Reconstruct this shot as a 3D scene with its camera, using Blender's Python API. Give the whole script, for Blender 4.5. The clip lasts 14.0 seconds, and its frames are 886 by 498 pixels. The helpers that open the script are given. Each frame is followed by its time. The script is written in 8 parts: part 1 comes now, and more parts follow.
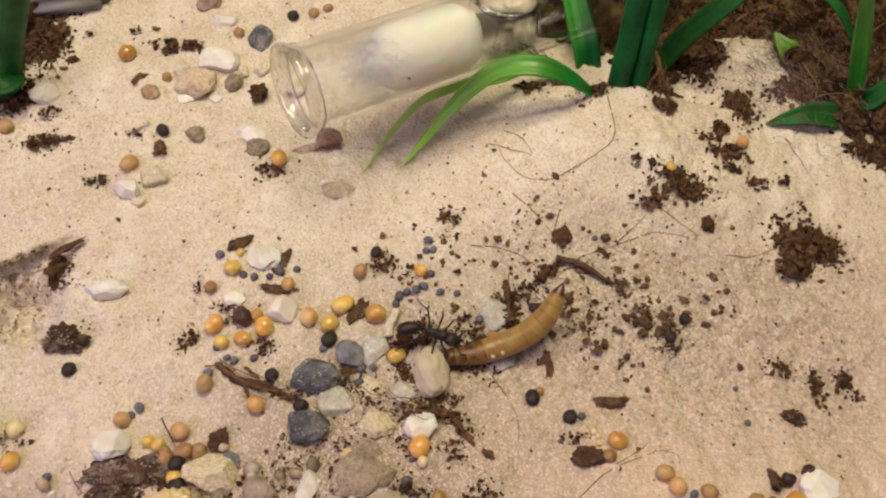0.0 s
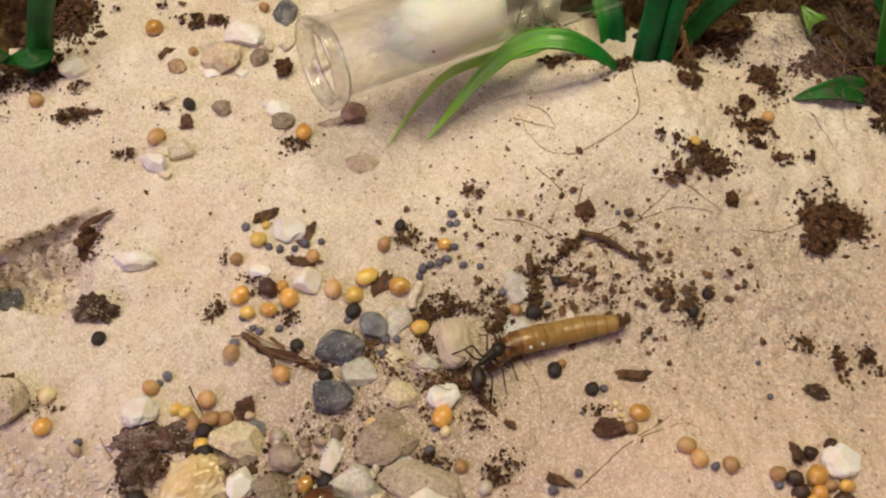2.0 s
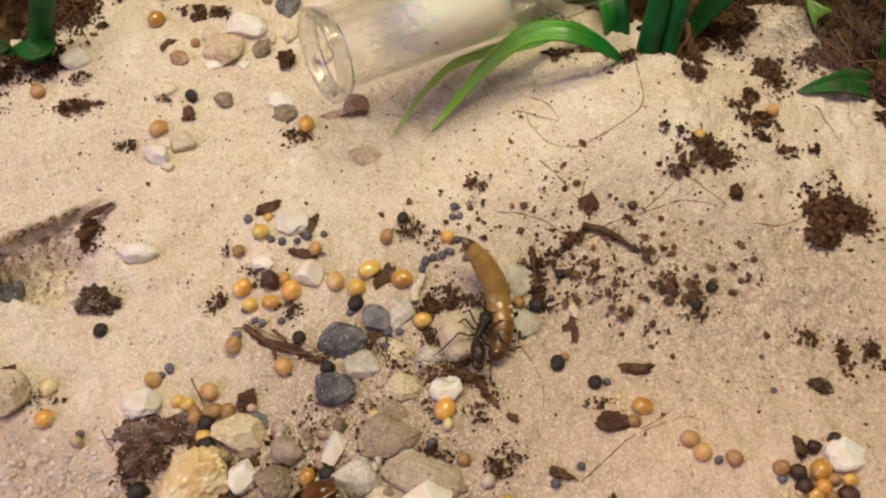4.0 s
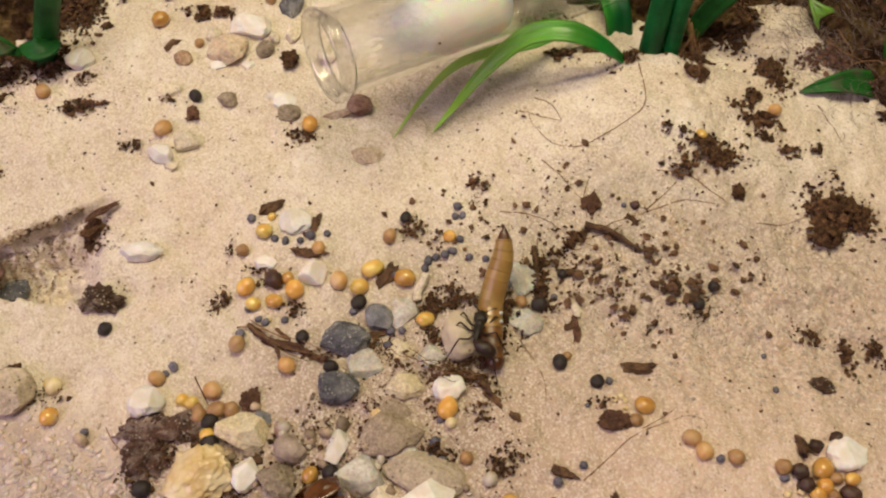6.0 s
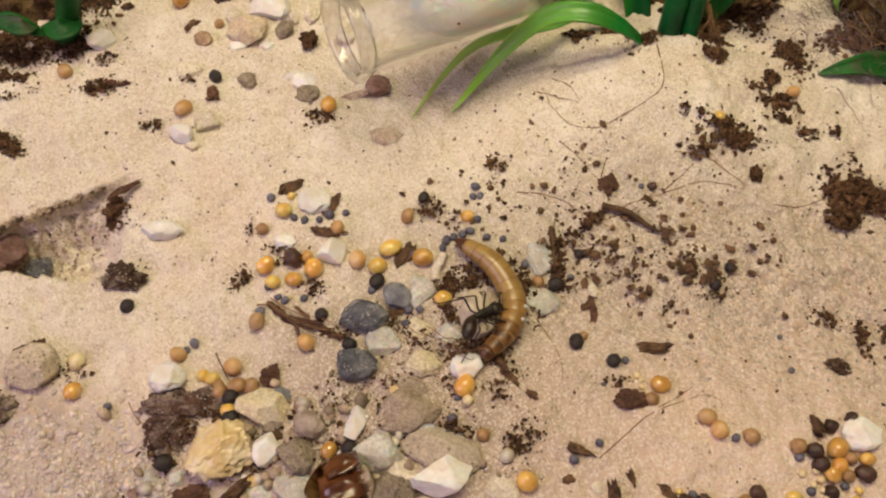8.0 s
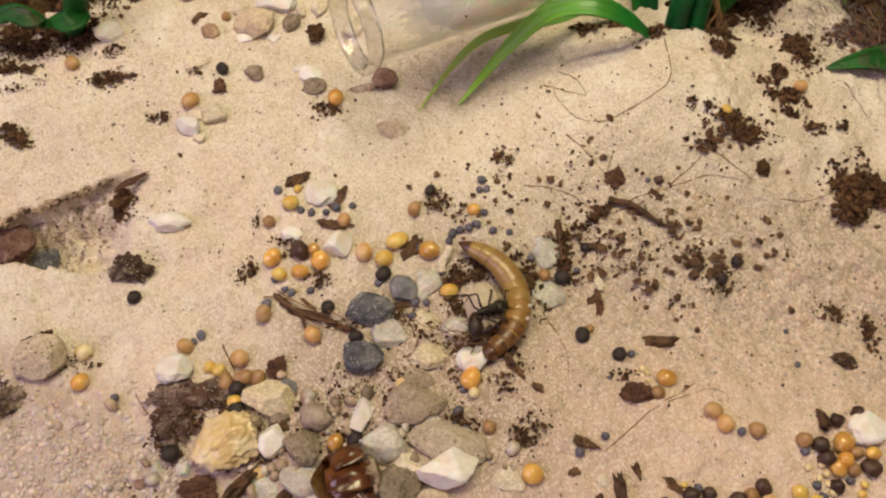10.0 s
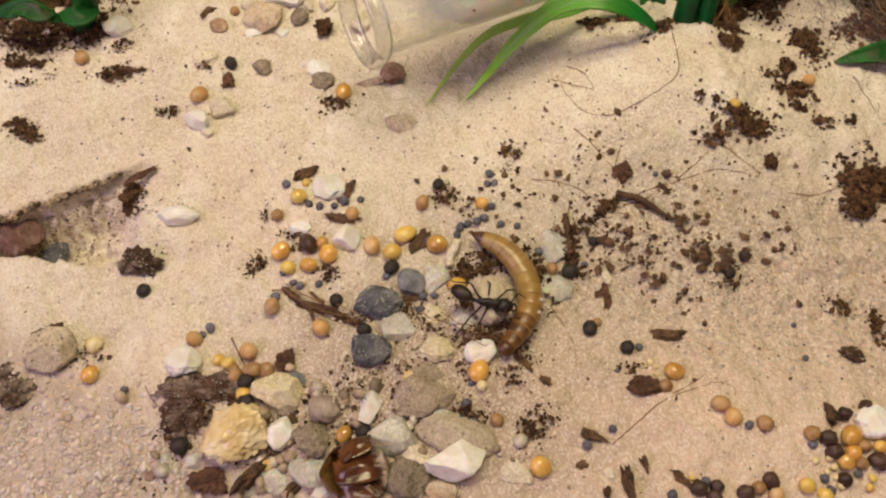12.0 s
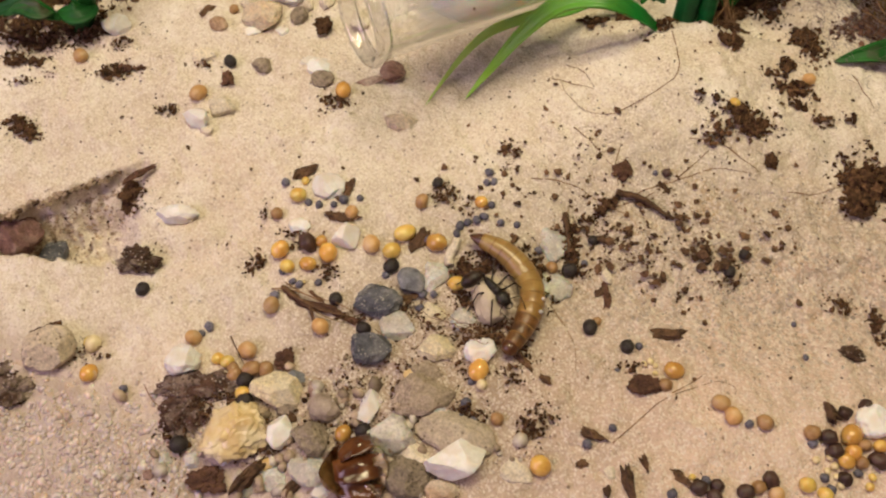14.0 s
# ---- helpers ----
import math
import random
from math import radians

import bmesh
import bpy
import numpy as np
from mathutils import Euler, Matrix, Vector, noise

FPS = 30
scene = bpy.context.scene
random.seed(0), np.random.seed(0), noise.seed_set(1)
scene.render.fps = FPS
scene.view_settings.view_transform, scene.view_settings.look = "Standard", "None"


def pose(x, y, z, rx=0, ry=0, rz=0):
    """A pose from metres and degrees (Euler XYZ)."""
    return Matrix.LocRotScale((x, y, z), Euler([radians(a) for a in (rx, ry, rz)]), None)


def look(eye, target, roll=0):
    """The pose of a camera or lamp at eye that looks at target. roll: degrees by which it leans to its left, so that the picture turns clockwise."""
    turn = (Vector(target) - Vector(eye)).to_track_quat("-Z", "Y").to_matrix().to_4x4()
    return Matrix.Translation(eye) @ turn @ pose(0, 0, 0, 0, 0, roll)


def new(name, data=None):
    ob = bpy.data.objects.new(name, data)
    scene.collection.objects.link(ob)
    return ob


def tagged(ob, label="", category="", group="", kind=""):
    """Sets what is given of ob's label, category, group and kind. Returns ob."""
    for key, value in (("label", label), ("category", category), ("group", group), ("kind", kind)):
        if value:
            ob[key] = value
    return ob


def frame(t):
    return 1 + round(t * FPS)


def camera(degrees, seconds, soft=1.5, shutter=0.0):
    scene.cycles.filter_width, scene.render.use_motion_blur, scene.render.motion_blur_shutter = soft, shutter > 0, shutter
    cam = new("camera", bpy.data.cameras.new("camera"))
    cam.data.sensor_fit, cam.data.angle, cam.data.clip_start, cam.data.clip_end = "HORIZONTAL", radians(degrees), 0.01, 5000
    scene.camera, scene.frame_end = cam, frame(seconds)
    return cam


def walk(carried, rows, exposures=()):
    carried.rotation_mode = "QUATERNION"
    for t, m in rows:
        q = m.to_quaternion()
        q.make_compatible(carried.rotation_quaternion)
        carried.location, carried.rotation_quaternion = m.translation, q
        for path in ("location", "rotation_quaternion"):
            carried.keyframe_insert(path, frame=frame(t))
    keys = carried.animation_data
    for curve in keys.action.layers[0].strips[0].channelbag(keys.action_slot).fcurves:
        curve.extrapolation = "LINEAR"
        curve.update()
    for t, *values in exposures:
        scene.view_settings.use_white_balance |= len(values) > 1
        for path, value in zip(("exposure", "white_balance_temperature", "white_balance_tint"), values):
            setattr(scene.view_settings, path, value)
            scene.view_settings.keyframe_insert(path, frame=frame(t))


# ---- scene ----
MM = 0.001
cam = camera(54.2, 14.0, soft=2.2, shutter=0.4)
PATH = [
    (0, (0.01106, -0.03743, 0.11672), (0.01553, 0.02910, -0.01765), 5.50),
    (0.5, (0.01097, -0.03783, 0.11685), (0.01479, 0.02825, -0.01776), 5.14),
    (1, (0.01067, -0.03815, 0.11670), (0.01416, 0.02779, -0.01798), 4.91),
    (1.5, (0.01081, -0.03853, 0.11651), (0.01325, 0.02635, -0.01872), 4.20),
    (2, (0.01071, -0.03902, 0.11682), (0.01170, 0.02469, -0.01898), 3.13),
    (2.5, (0.01065, -0.03908, 0.11665), (0.01139, 0.02433, -0.01929), 3.00),
    (3, (0.01034, -0.03906, 0.11646), (0.01137, 0.02385, -0.01970), 3.27),
    (5.5, (0.01083, -0.03948, 0.11623), (0.01104, 0.02352, -0.01990), 2.68),
    (6, (0.01068, -0.03949, 0.11658), (0.01080, 0.02351, -0.01955), 2.60),
    (6.5, (0.01063, -0.03948, 0.11659), (0.01058, 0.02293, -0.01981), 2.49),
    (7, (0.01008, -0.04052, 0.11701), (0.00932, 0.02158, -0.01953), 1.94),
    (7.5, (0.00997, -0.04076, 0.11712), (0.00861, 0.02064, -0.01973), 1.55),
    (8, (0.00987, -0.04082, 0.11704), (0.00805, 0.01995, -0.02009), 1.25),
    (10.5, (0.00935, -0.04142, 0.11698), (0.00670, 0.01849, -0.02051), 0.73),
    (11, (0.00923, -0.04159, 0.11675), (0.00620, 0.01808, -0.02084), 0.39),
    (11.5, (0.00927, -0.04157, 0.11699), (0.00597, 0.01779, -0.02073), 0.14),
    (12, (0.00919, -0.04185, 0.11709), (0.00584, 0.01767, -0.02056), 0.13),
    (12.5, (0.00917, -0.04188, 0.11702), (0.00571, 0.01767, -0.02061), 0.05),
    (13, (0.00906, -0.04192, 0.11685), (0.00578, 0.01775, -0.02073), 0.24),
    (13.5, (0.00908, -0.04187, 0.11701), (0.00586, 0.01769, -0.02062), 0.27),
    (14, (0.00905, -0.04194, 0.11681), (0.00592, 0.01760, -0.02083), 0.40),
]
walk(cam, [(t, look(eye, target, roll)) for t, eye, target, roll in PATH],
     exposures=[(0, 0.0, 6180, 10), (3, 0.0, 6320, 10), (8, 0.0, 6400, 10), (14, 0.0, 6430, 10)])

# ---- world and lamps ----
world = bpy.data.worlds.new("room_air")
scene.world = world
world.use_nodes = True
world.node_tree.nodes["Background"].inputs[0].default_value = (1.0, 0.84, 0.76, 1)
world.node_tree.nodes["Background"].inputs[1].default_value = 0.16


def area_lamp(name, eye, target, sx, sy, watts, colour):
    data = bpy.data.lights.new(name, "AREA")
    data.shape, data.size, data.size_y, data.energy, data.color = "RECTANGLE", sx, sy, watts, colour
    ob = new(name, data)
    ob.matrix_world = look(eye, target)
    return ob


# two light bars over the tray; added unseen pink side fill and overhead fill
area_lamp("tray_lamp", (0.005, 0.055, 0.28), (0.005, 0.050, 0.0), 0.20, 0.016, 0.337, (1.0, 0.857, 0.49))
area_lamp("tray_lamp", (0.005, 0.115, 0.28), (0.005, 0.105, 0.0), 0.20, 0.016, 0.337, (1.0, 0.857, 0.49))
area_lamp("pink_fill_lamp", (-0.27, -0.13, 0.25), (-0.03, -0.01, 0.0), 0.26, 0.26, 0.59, (1.0, 0.725, 1.0))
# unseen overhead fill, added to lift the darks and brighten the walls
area_lamp("overhead_fill", (0.25, 0.3, 2.05), (0.0, 0.0, 0.0), 0.6, 0.6, 4.6, (1.0, 0.79, 0.82))
scene.view_settings.exposure = 0.0


# ---- materials ----
def principled(name):
    m = bpy.data.materials.new(name)
    m.use_nodes = True
    return m, m.node_tree.nodes, m.node_tree.links, m.node_tree.nodes["Principled BSDF"]


def surface(name, dark, light, scale, rough=0.7, bump=0.3, depth=0.0004, speck=None, speck_scale=1200.0, speck_size=0.30,
            coat=0.0, subsurface=0.0, vary=0.12, patch=None, patch_scale=120.0, transmission=0.0, detail=6.0, contrast=(0.32, 0.68), island=0.0, spec=0.5):
    """A two-tone mottled surface with fine relief; vary shifts each object's tone; speck adds dark or light grains."""
    m, nodes, links, shader = principled(name)
    coord = nodes.new("ShaderNodeTexCoord")
    info = nodes.new("ShaderNodeObjectInfo")
    shift = nodes.new("ShaderNodeVectorMath")
    shift.operation = "MULTIPLY_ADD"
    links.new(info.outputs["Random"], shift.inputs[0])
    shift.inputs[1].default_value = (0.7, 1.3, 0.9)
    links.new(coord.outputs["Object"], shift.inputs[2])
    n1 = nodes.new("ShaderNodeTexNoise")
    n1.inputs["Scale"].default_value, n1.inputs["Detail"].default_value = scale, detail
    n1.inputs["Roughness"].default_value = 0.65
    links.new(shift.outputs[0], n1.inputs["Vector"])
    ramp = nodes.new("ShaderNodeValToRGB")
    ramp.color_ramp.elements[0].position, ramp.color_ramp.elements[1].position = contrast
    ramp.color_ramp.elements[0].color, ramp.color_ramp.elements[1].color = (*dark, 1), (*light, 1)
    links.new(n1.outputs["Fac"], ramp.inputs["Fac"])
    colour = ramp.outputs["Color"]
    if patch:
        n2 = nodes.new("ShaderNodeTexNoise")
        n2.inputs["Scale"].default_value, n2.inputs["Detail"].default_value = patch_scale, 4
        links.new(shift.outputs[0], n2.inputs["Vector"])
        r2 = nodes.new("ShaderNodeMapRange")
        r2.inputs["From Min"].default_value, r2.inputs["From Max"].default_value = 0.48, 0.66
        links.new(n2.outputs["Fac"], r2.inputs["Value"])
        mix = nodes.new("ShaderNodeMix")
        mix.data_type = "RGBA"
        links.new(r2.outputs[0], mix.inputs["Factor"])
        links.new(colour, mix.inputs["A"])
        mix.inputs["B"].default_value = (*patch, 1)
        colour = mix.outputs["Result"]
    if speck:
        v = nodes.new("ShaderNodeTexVoronoi")
        v.inputs["Scale"].default_value = speck_scale
        links.new(shift.outputs[0], v.inputs["Vector"])
        r3 = nodes.new("ShaderNodeMapRange")
        r3.inputs["From Min"].default_value, r3.inputs["From Max"].default_value = speck_size * 1.25, speck_size * 0.8
        tint, odd = nodes.new("ShaderNodeSeparateColor"), nodes.new("ShaderNodeMath")
        links.new(v.outputs["Color"], tint.inputs[0])
        odd.operation = "MULTIPLY_ADD"
        odd.inputs[1].default_value = speck_size
        links.new(tint.outputs[0], odd.inputs[0])
        links.new(v.outputs["Distance"], odd.inputs[2])
        links.new(odd.outputs[0], r3.inputs["Value"])
        spread, some, share = nodes.new("ShaderNodeTexNoise"), nodes.new("ShaderNodeMapRange"), nodes.new("ShaderNodeMath")
        spread.inputs["Scale"].default_value, spread.inputs["Detail"].default_value = speck_scale * 0.22, 3
        links.new(shift.outputs[0], spread.inputs["Vector"])
        some.inputs["From Min"].default_value, some.inputs["From Max"].default_value = 0.40, 0.58
        links.new(spread.outputs["Fac"], some.inputs["Value"])
        share.operation = "MULTIPLY"
        links.new(r3.outputs[0], share.inputs[0])
        links.new(some.outputs[0], share.inputs[1])
        mix = nodes.new("ShaderNodeMix")
        mix.data_type = "RGBA"
        links.new(share.outputs[0], mix.inputs["Factor"])
        links.new(colour, mix.inputs["A"])
        mix.inputs["B"].default_value = (*speck, 1)
        colour = mix.outputs["Result"]
    relief = n1.outputs["Fac"]
    if bump >= 0.6:
        n3, r4, mix = nodes.new("ShaderNodeTexNoise"), nodes.new("ShaderNodeMapRange"), nodes.new("ShaderNodeMix")
        n3.inputs["Scale"].default_value, n3.inputs["Detail"].default_value, n3.inputs["Roughness"].default_value = 2100, 4, 0.75
        links.new(shift.outputs[0], n3.inputs["Vector"])
        for key, v in (("From Min", 0.3), ("From Max", 0.7), ("To Min", 0.66), ("To Max", 1.30)):
            r4.inputs[key].default_value = v
        links.new(n3.outputs["Fac"], r4.inputs["Value"])
        mix.data_type, mix.blend_type = "RGBA", "MULTIPLY"
        mix.inputs["Factor"].default_value = 1.0
        links.new(colour, mix.inputs["A"])
        links.new(r4.outputs[0], mix.inputs["B"])
        colour = mix.outputs["Result"]
        both = nodes.new("ShaderNodeMath")
        both.operation = "ADD"
        links.new(relief, both.inputs[0])
        links.new(n3.outputs["Fac"], both.inputs[1])
        relief = both.outputs[0]
    hsv = nodes.new("ShaderNodeHueSaturation")
    span = nodes.new("ShaderNodeMapRange")
    span.inputs["To Min"].default_value, span.inputs["To Max"].default_value = 1 - vary, 1 + vary
    links.new(info.outputs["Random"], span.inputs["Value"])
    links.new(span.outputs[0], hsv.inputs["Value"])
    links.new(colour, hsv.inputs["Color"])
    colour = hsv.outputs["Color"]
    if island:
        geo, each, tone = nodes.new("ShaderNodeNewGeometry"), nodes.new("ShaderNodeMapRange"), nodes.new("ShaderNodeHueSaturation")
        each.inputs["To Min"].default_value, each.inputs["To Max"].default_value = 1 - island, 1 + island
        links.new(geo.outputs["Random Per Island"], each.inputs["Value"])
        links.new(each.outputs[0], tone.inputs["Value"])
        links.new(colour, tone.inputs["Color"])
        colour = tone.outputs["Color"]
    links.new(colour, shader.inputs["Base Color"])
    shader.inputs["Roughness"].default_value = rough
    shader.inputs["Coat Weight"].default_value = coat
    shader.inputs["Specular IOR Level"].default_value = spec
    shader.inputs["Coat Roughness"].default_value = 0.15
    shader.inputs["Transmission Weight"].default_value = transmission
    if subsurface:
        shader.inputs["Subsurface Weight"].default_value = subsurface
        shader.inputs["Subsurface Radius"].default_value = (1.0, 0.6, 0.3)
        shader.inputs["Subsurface Scale"].default_value = 0.0008
    if bump:
        b = nodes.new("ShaderNodeBump")
        b.inputs["Strength"].default_value, b.inputs["Distance"].default_value = bump, depth
        links.new(relief, b.inputs["Height"])
        links.new(b.outputs["Normal"], shader.inputs["Normal"])
    return m


def sand_surface():
    """Fine pale sand: grains, tiny dark specks, warm mottles and a damp greyer stretch."""
    m, nodes, links, shader = principled("sand")
    coord = nodes.new("ShaderNodeTexCoord")
    P = coord.outputs["Object"]

    def tex(scale, detail, rough=0.6):
        n = nodes.new("ShaderNodeTexNoise")
        n.inputs["Scale"].default_value, n.inputs["Detail"].default_value, n.inputs["Roughness"].default_value = scale, detail, rough
        links.new(P, n.inputs["Vector"])
        return n.outputs["Fac"]

    def ranged(value, a, b, lo=0.0, hi=1.0):
        r = nodes.new("ShaderNodeMapRange")
        for key, v in (("From Min", a), ("From Max", b), ("To Min", lo), ("To Max", hi)):
            r.inputs[key].default_value = v
        links.new(value, r.inputs["Value"])
        return r.outputs[0]

    def mixed(fac, a, b):
        x = nodes.new("ShaderNodeMix")
        x.data_type = "RGBA"
        links.new(fac, x.inputs["Factor"])
        for key, v in (("A", a), ("B", b)):
            if isinstance(v, tuple):
                x.inputs[key].default_value = (*v, 1)
            else:
                links.new(v, x.inputs[key])
        return x.outputs["Result"]

    grain = tex(2800, 3, 0.7)
    c = mixed(ranged(grain, 0.35, 0.65), (0.64, 0.545, 0.43), (0.86, 0.78, 0.66))
    c = mixed(ranged(tex(330, 6, 0.75), 0.50, 0.72, 0, 0.42), c, (0.47, 0.36, 0.26))
    c = mixed(ranged(tex(130, 6, 0.7), 0.48, 0.68, 0, 0.85), c, (0.92, 0.865, 0.775))
    c = mixed(ranged(tex(60, 5, 0.65), 0.48, 0.72, 0, 0.55), c, (0.55, 0.43, 0.32))
    c = mixed(ranged(tex(38, 5, 0.6), 0.50, 0.68, 0, 0.5), c, (0.74, 0.57, 0.45))
    # damp stretch with greyer, clearer grains
    dist = nodes.new("ShaderNodeVectorMath")
    dist.operation = "MULTIPLY_ADD"
    links.new(P, dist.inputs[0])
    dist.inputs[1].default_value = (24.0, 58.0, 0.0)
    dist.inputs[2].default_value = (-1.26, -0.44, 0.0)
    length = nodes.new("ShaderNodeVectorMath")
    length.operation = "LENGTH"
    links.new(dist.outputs[0], length.inputs[0])
    add = nodes.new("ShaderNodeMath")
    add.operation = "MULTIPLY_ADD"
    links.new(tex(110, 6, 0.7), add.inputs[0])
    add.inputs[1].default_value = 1.6
    links.new(length.outputs["Value"], add.inputs[2])
    damp = ranged(add.outputs[0], 2.10, 1.30)
    c = mixed(ranged(damp, 0, 1, 0, 0.86), c, (0.40, 0.33, 0.25))
    stain = nodes.new("ShaderNodeMath")
    stain.operation = "MULTIPLY"
    links.new(damp, stain.inputs[0])
    links.new(ranged(tex(190, 5, 0.7), 0.52, 0.66, 0, 0.75), stain.inputs[1])
    c = mixed(stain.outputs[0], c, (0.50, 0.34, 0.16))
    # pinker sand over the other side
    plane = nodes.new("ShaderNodeVectorMath")
    plane.operation = "DOT_PRODUCT"
    links.new(P, plane.inputs[0])
    plane.inputs[1].default_value = (0.35, -1.0, 0.0)
    lay = nodes.new("ShaderNodeMath")
    lay.operation = "MULTIPLY_ADD"
    links.new(tex(70, 6, 0.7), lay.inputs[0])
    lay.inputs[1].default_value = 0.03
    links.new(plane.outputs["Value"], lay.inputs[2])
    c = mixed(ranged(lay.outputs[0], 0.004, 0.036, 0, 0.66), c, (0.74, 0.54, 0.425))
    # dirtier, greyer sand round the heap of stones
    near = nodes.new("ShaderNodeVectorMath")
    near.operation = "MULTIPLY_ADD"
    links.new(P, near.inputs[0])
    near.inputs[1].default_value = (38.0, 44.0, 0.0)
    near.inputs[2].default_value = (-0.20, 0.53, 0.0)
    away = nodes.new("ShaderNodeVectorMath")
    away.operation = "LENGTH"
    links.new(near.outputs[0], away.inputs[0])
    add = nodes.new("ShaderNodeMath")
    add.operation = "MULTIPLY_ADD"
    links.new(tex(120, 6, 0.75), add.inputs[0])
    add.inputs[1].default_value = 1.8
    links.new(away.outputs["Value"], add.inputs[2])
    c = mixed(ranged(add.outputs[0], 2.25, 1.25, 0, 0.80), c, (0.39, 0.305, 0.235))
    # small dark grains
    v = nodes.new("ShaderNodeTexVoronoi")
    v.inputs["Scale"].default_value = 560
    links.new(P, v.inputs["Vector"])
    pick = nodes.new("ShaderNodeSeparateColor")
    links.new(v.outputs["Color"], pick.inputs[0])
    keep = nodes.new("ShaderNodeMath")
    keep.operation = "GREATER_THAN"
    keep.inputs[1].default_value = 0.68
    links.new(pick.outputs[0], keep.inputs[0])
    dot = nodes.new("ShaderNodeMath")
    dot.operation = "MULTIPLY"
    links.new(keep.outputs[0], dot.inputs[0])
    links.new(ranged(v.outputs["Distance"], 0.19, 0.07, 0, 0.75), dot.inputs[1])
    c = mixed(dot.outputs[0], c, (0.20, 0.12, 0.07))
    # single grains: fine all over, coarser and clearer where it is damp
    w = nodes.new("ShaderNodeTexVoronoi")
    w.inputs["Scale"].default_value = 3600
    links.new(P, w.inputs["Vector"])
    pick = nodes.new("ShaderNodeSeparateColor")
    links.new(w.outputs["Color"], pick.inputs[0])
    c = mixed(ranged(pick.outputs[0], 0.72, 0.95, 0, 0.35), c, (0.40, 0.29, 0.19))
    c = mixed(ranged(pick.outputs[1], 0.55, 0.90, 0, 0.50), c, (0.92, 0.865, 0.775))
    w = nodes.new("ShaderNodeTexVoronoi")
    w.inputs["Scale"].default_value = 1800
    links.new(P, w.inputs["Vector"])
    pick = nodes.new("ShaderNodeSeparateColor")
    links.new(w.outputs["Color"], pick.inputs[0])
    clear = nodes.new("ShaderNodeMath")
    clear.operation = "MULTIPLY"
    links.new(damp, clear.inputs[0])
    links.new(ranged(pick.outputs[0], 0.30, 0.95, 0, 0.55), clear.inputs[1])
    c = mixed(clear.outputs[0], c, (0.33, 0.28, 0.23))
    clear = nodes.new("ShaderNodeMath")
    clear.operation = "MULTIPLY"
    links.new(damp, clear.inputs[0])
    links.new(ranged(pick.outputs[1], 0.55, 0.95, 0, 0.55), clear.inputs[1])
    c = mixed(clear.outputs[0], c, (0.80, 0.72, 0.60))
    # coarse clear grains over one corner
    plane = nodes.new("ShaderNodeVectorMath")
    plane.operation = "DOT_PRODUCT"
    links.new(P, plane.inputs[0])
    plane.inputs[1].default_value = (-0.45, -1.0, 0.0)
    lay = nodes.new("ShaderNodeMath")
    lay.operation = "MULTIPLY_ADD"
    links.new(tex(140, 4, 0.6), lay.inputs[0])
    lay.inputs[1].default_value = 0.012
    links.new(plane.outputs["Value"], lay.inputs[2])
    coarse = ranged(lay.outputs[0], 0.032, 0.042)
    w = nodes.new("ShaderNodeTexVoronoi")
    w.inputs["Scale"].default_value = 820
    w.inputs["Randomness"].default_value = 0.9
    links.new(P, w.inputs["Vector"])
    pick = nodes.new("ShaderNodeSeparateColor")
    links.new(w.outputs["Color"], pick.inputs[0])
    cell = mixed(pick.outputs[0], (0.42, 0.33, 0.28), (0.62, 0.53, 0.47))
    cell = mixed(ranged(pick.outputs[1], 0.90, 0.94, 0, 0.6), cell, (0.60, 0.42, 0.26))
    cell = mixed(ranged(w.outputs["Distance"], 0.40, 0.75, 0, 0.45), cell, (0.46, 0.36, 0.29))
    c = mixed(ranged(coarse, 0, 1, 0, 0.75), c, cell)
    links.new(c, shader.inputs["Base Color"])
    shader.inputs["Specular IOR Level"].default_value = 0.25
    links.new(ranged(damp, 0, 1, 0.92, 0.6), shader.inputs["Roughness"])
    b = nodes.new("ShaderNodeBump")
    b.inputs["Strength"].default_value, b.inputs["Distance"].default_value = 0.62, 0.0005
    cells = nodes.new("ShaderNodeTexVoronoi")
    cells.inputs["Scale"].default_value = 2300
    links.new(P, cells.inputs["Vector"])
    both = nodes.new("ShaderNodeMath")
    both.operation = "MULTIPLY_ADD"
    both.inputs[1].default_value = -0.55
    links.new(cells.outputs["Distance"], both.inputs[0])
    links.new(tex(950, 5, 0.75), both.inputs[2])
    links.new(both.outputs[0], b.inputs["Height"])
    links.new(b.outputs["Normal"], shader.inputs["Normal"])
    return m


SAND = sand_surface()
WHITE = surface("white_stone", (0.80, 0.775, 0.745), (0.93, 0.915, 0.90), 900, 0.6, 0.55, subsurface=0.25, patch=(0.80, 0.74, 0.66), patch_scale=420)
QUARTZ = surface("clear_quartz", (0.60, 0.565, 0.51), (0.80, 0.765, 0.71), 420, 0.36, 0.6, subsurface=0.5, transmission=0.18, spec=0.4, patch=(0.86, 0.84, 0.80), patch_scale=300)
DIRTYQUARTZ = surface("dull_tan_quartz", (0.56, 0.43, 0.30), (0.80, 0.69, 0.54), 500, 0.45, 0.6, subsurface=0.3, transmission=0.12, patch=(0.76, 0.60, 0.44), patch_scale=240)
CREAM = surface("cream_stone", (0.70, 0.60, 0.45), (0.90, 0.83, 0.70), 800, 0.8, 0.7, patch=(0.80, 0.71, 0.57), patch_scale=260)
CHALK = surface("pale_yellow_stone", (0.66, 0.54, 0.33), (0.87, 0.78, 0.56), 800, 0.85, 0.8, patch=(0.78, 0.70, 0.53), patch_scale=250)
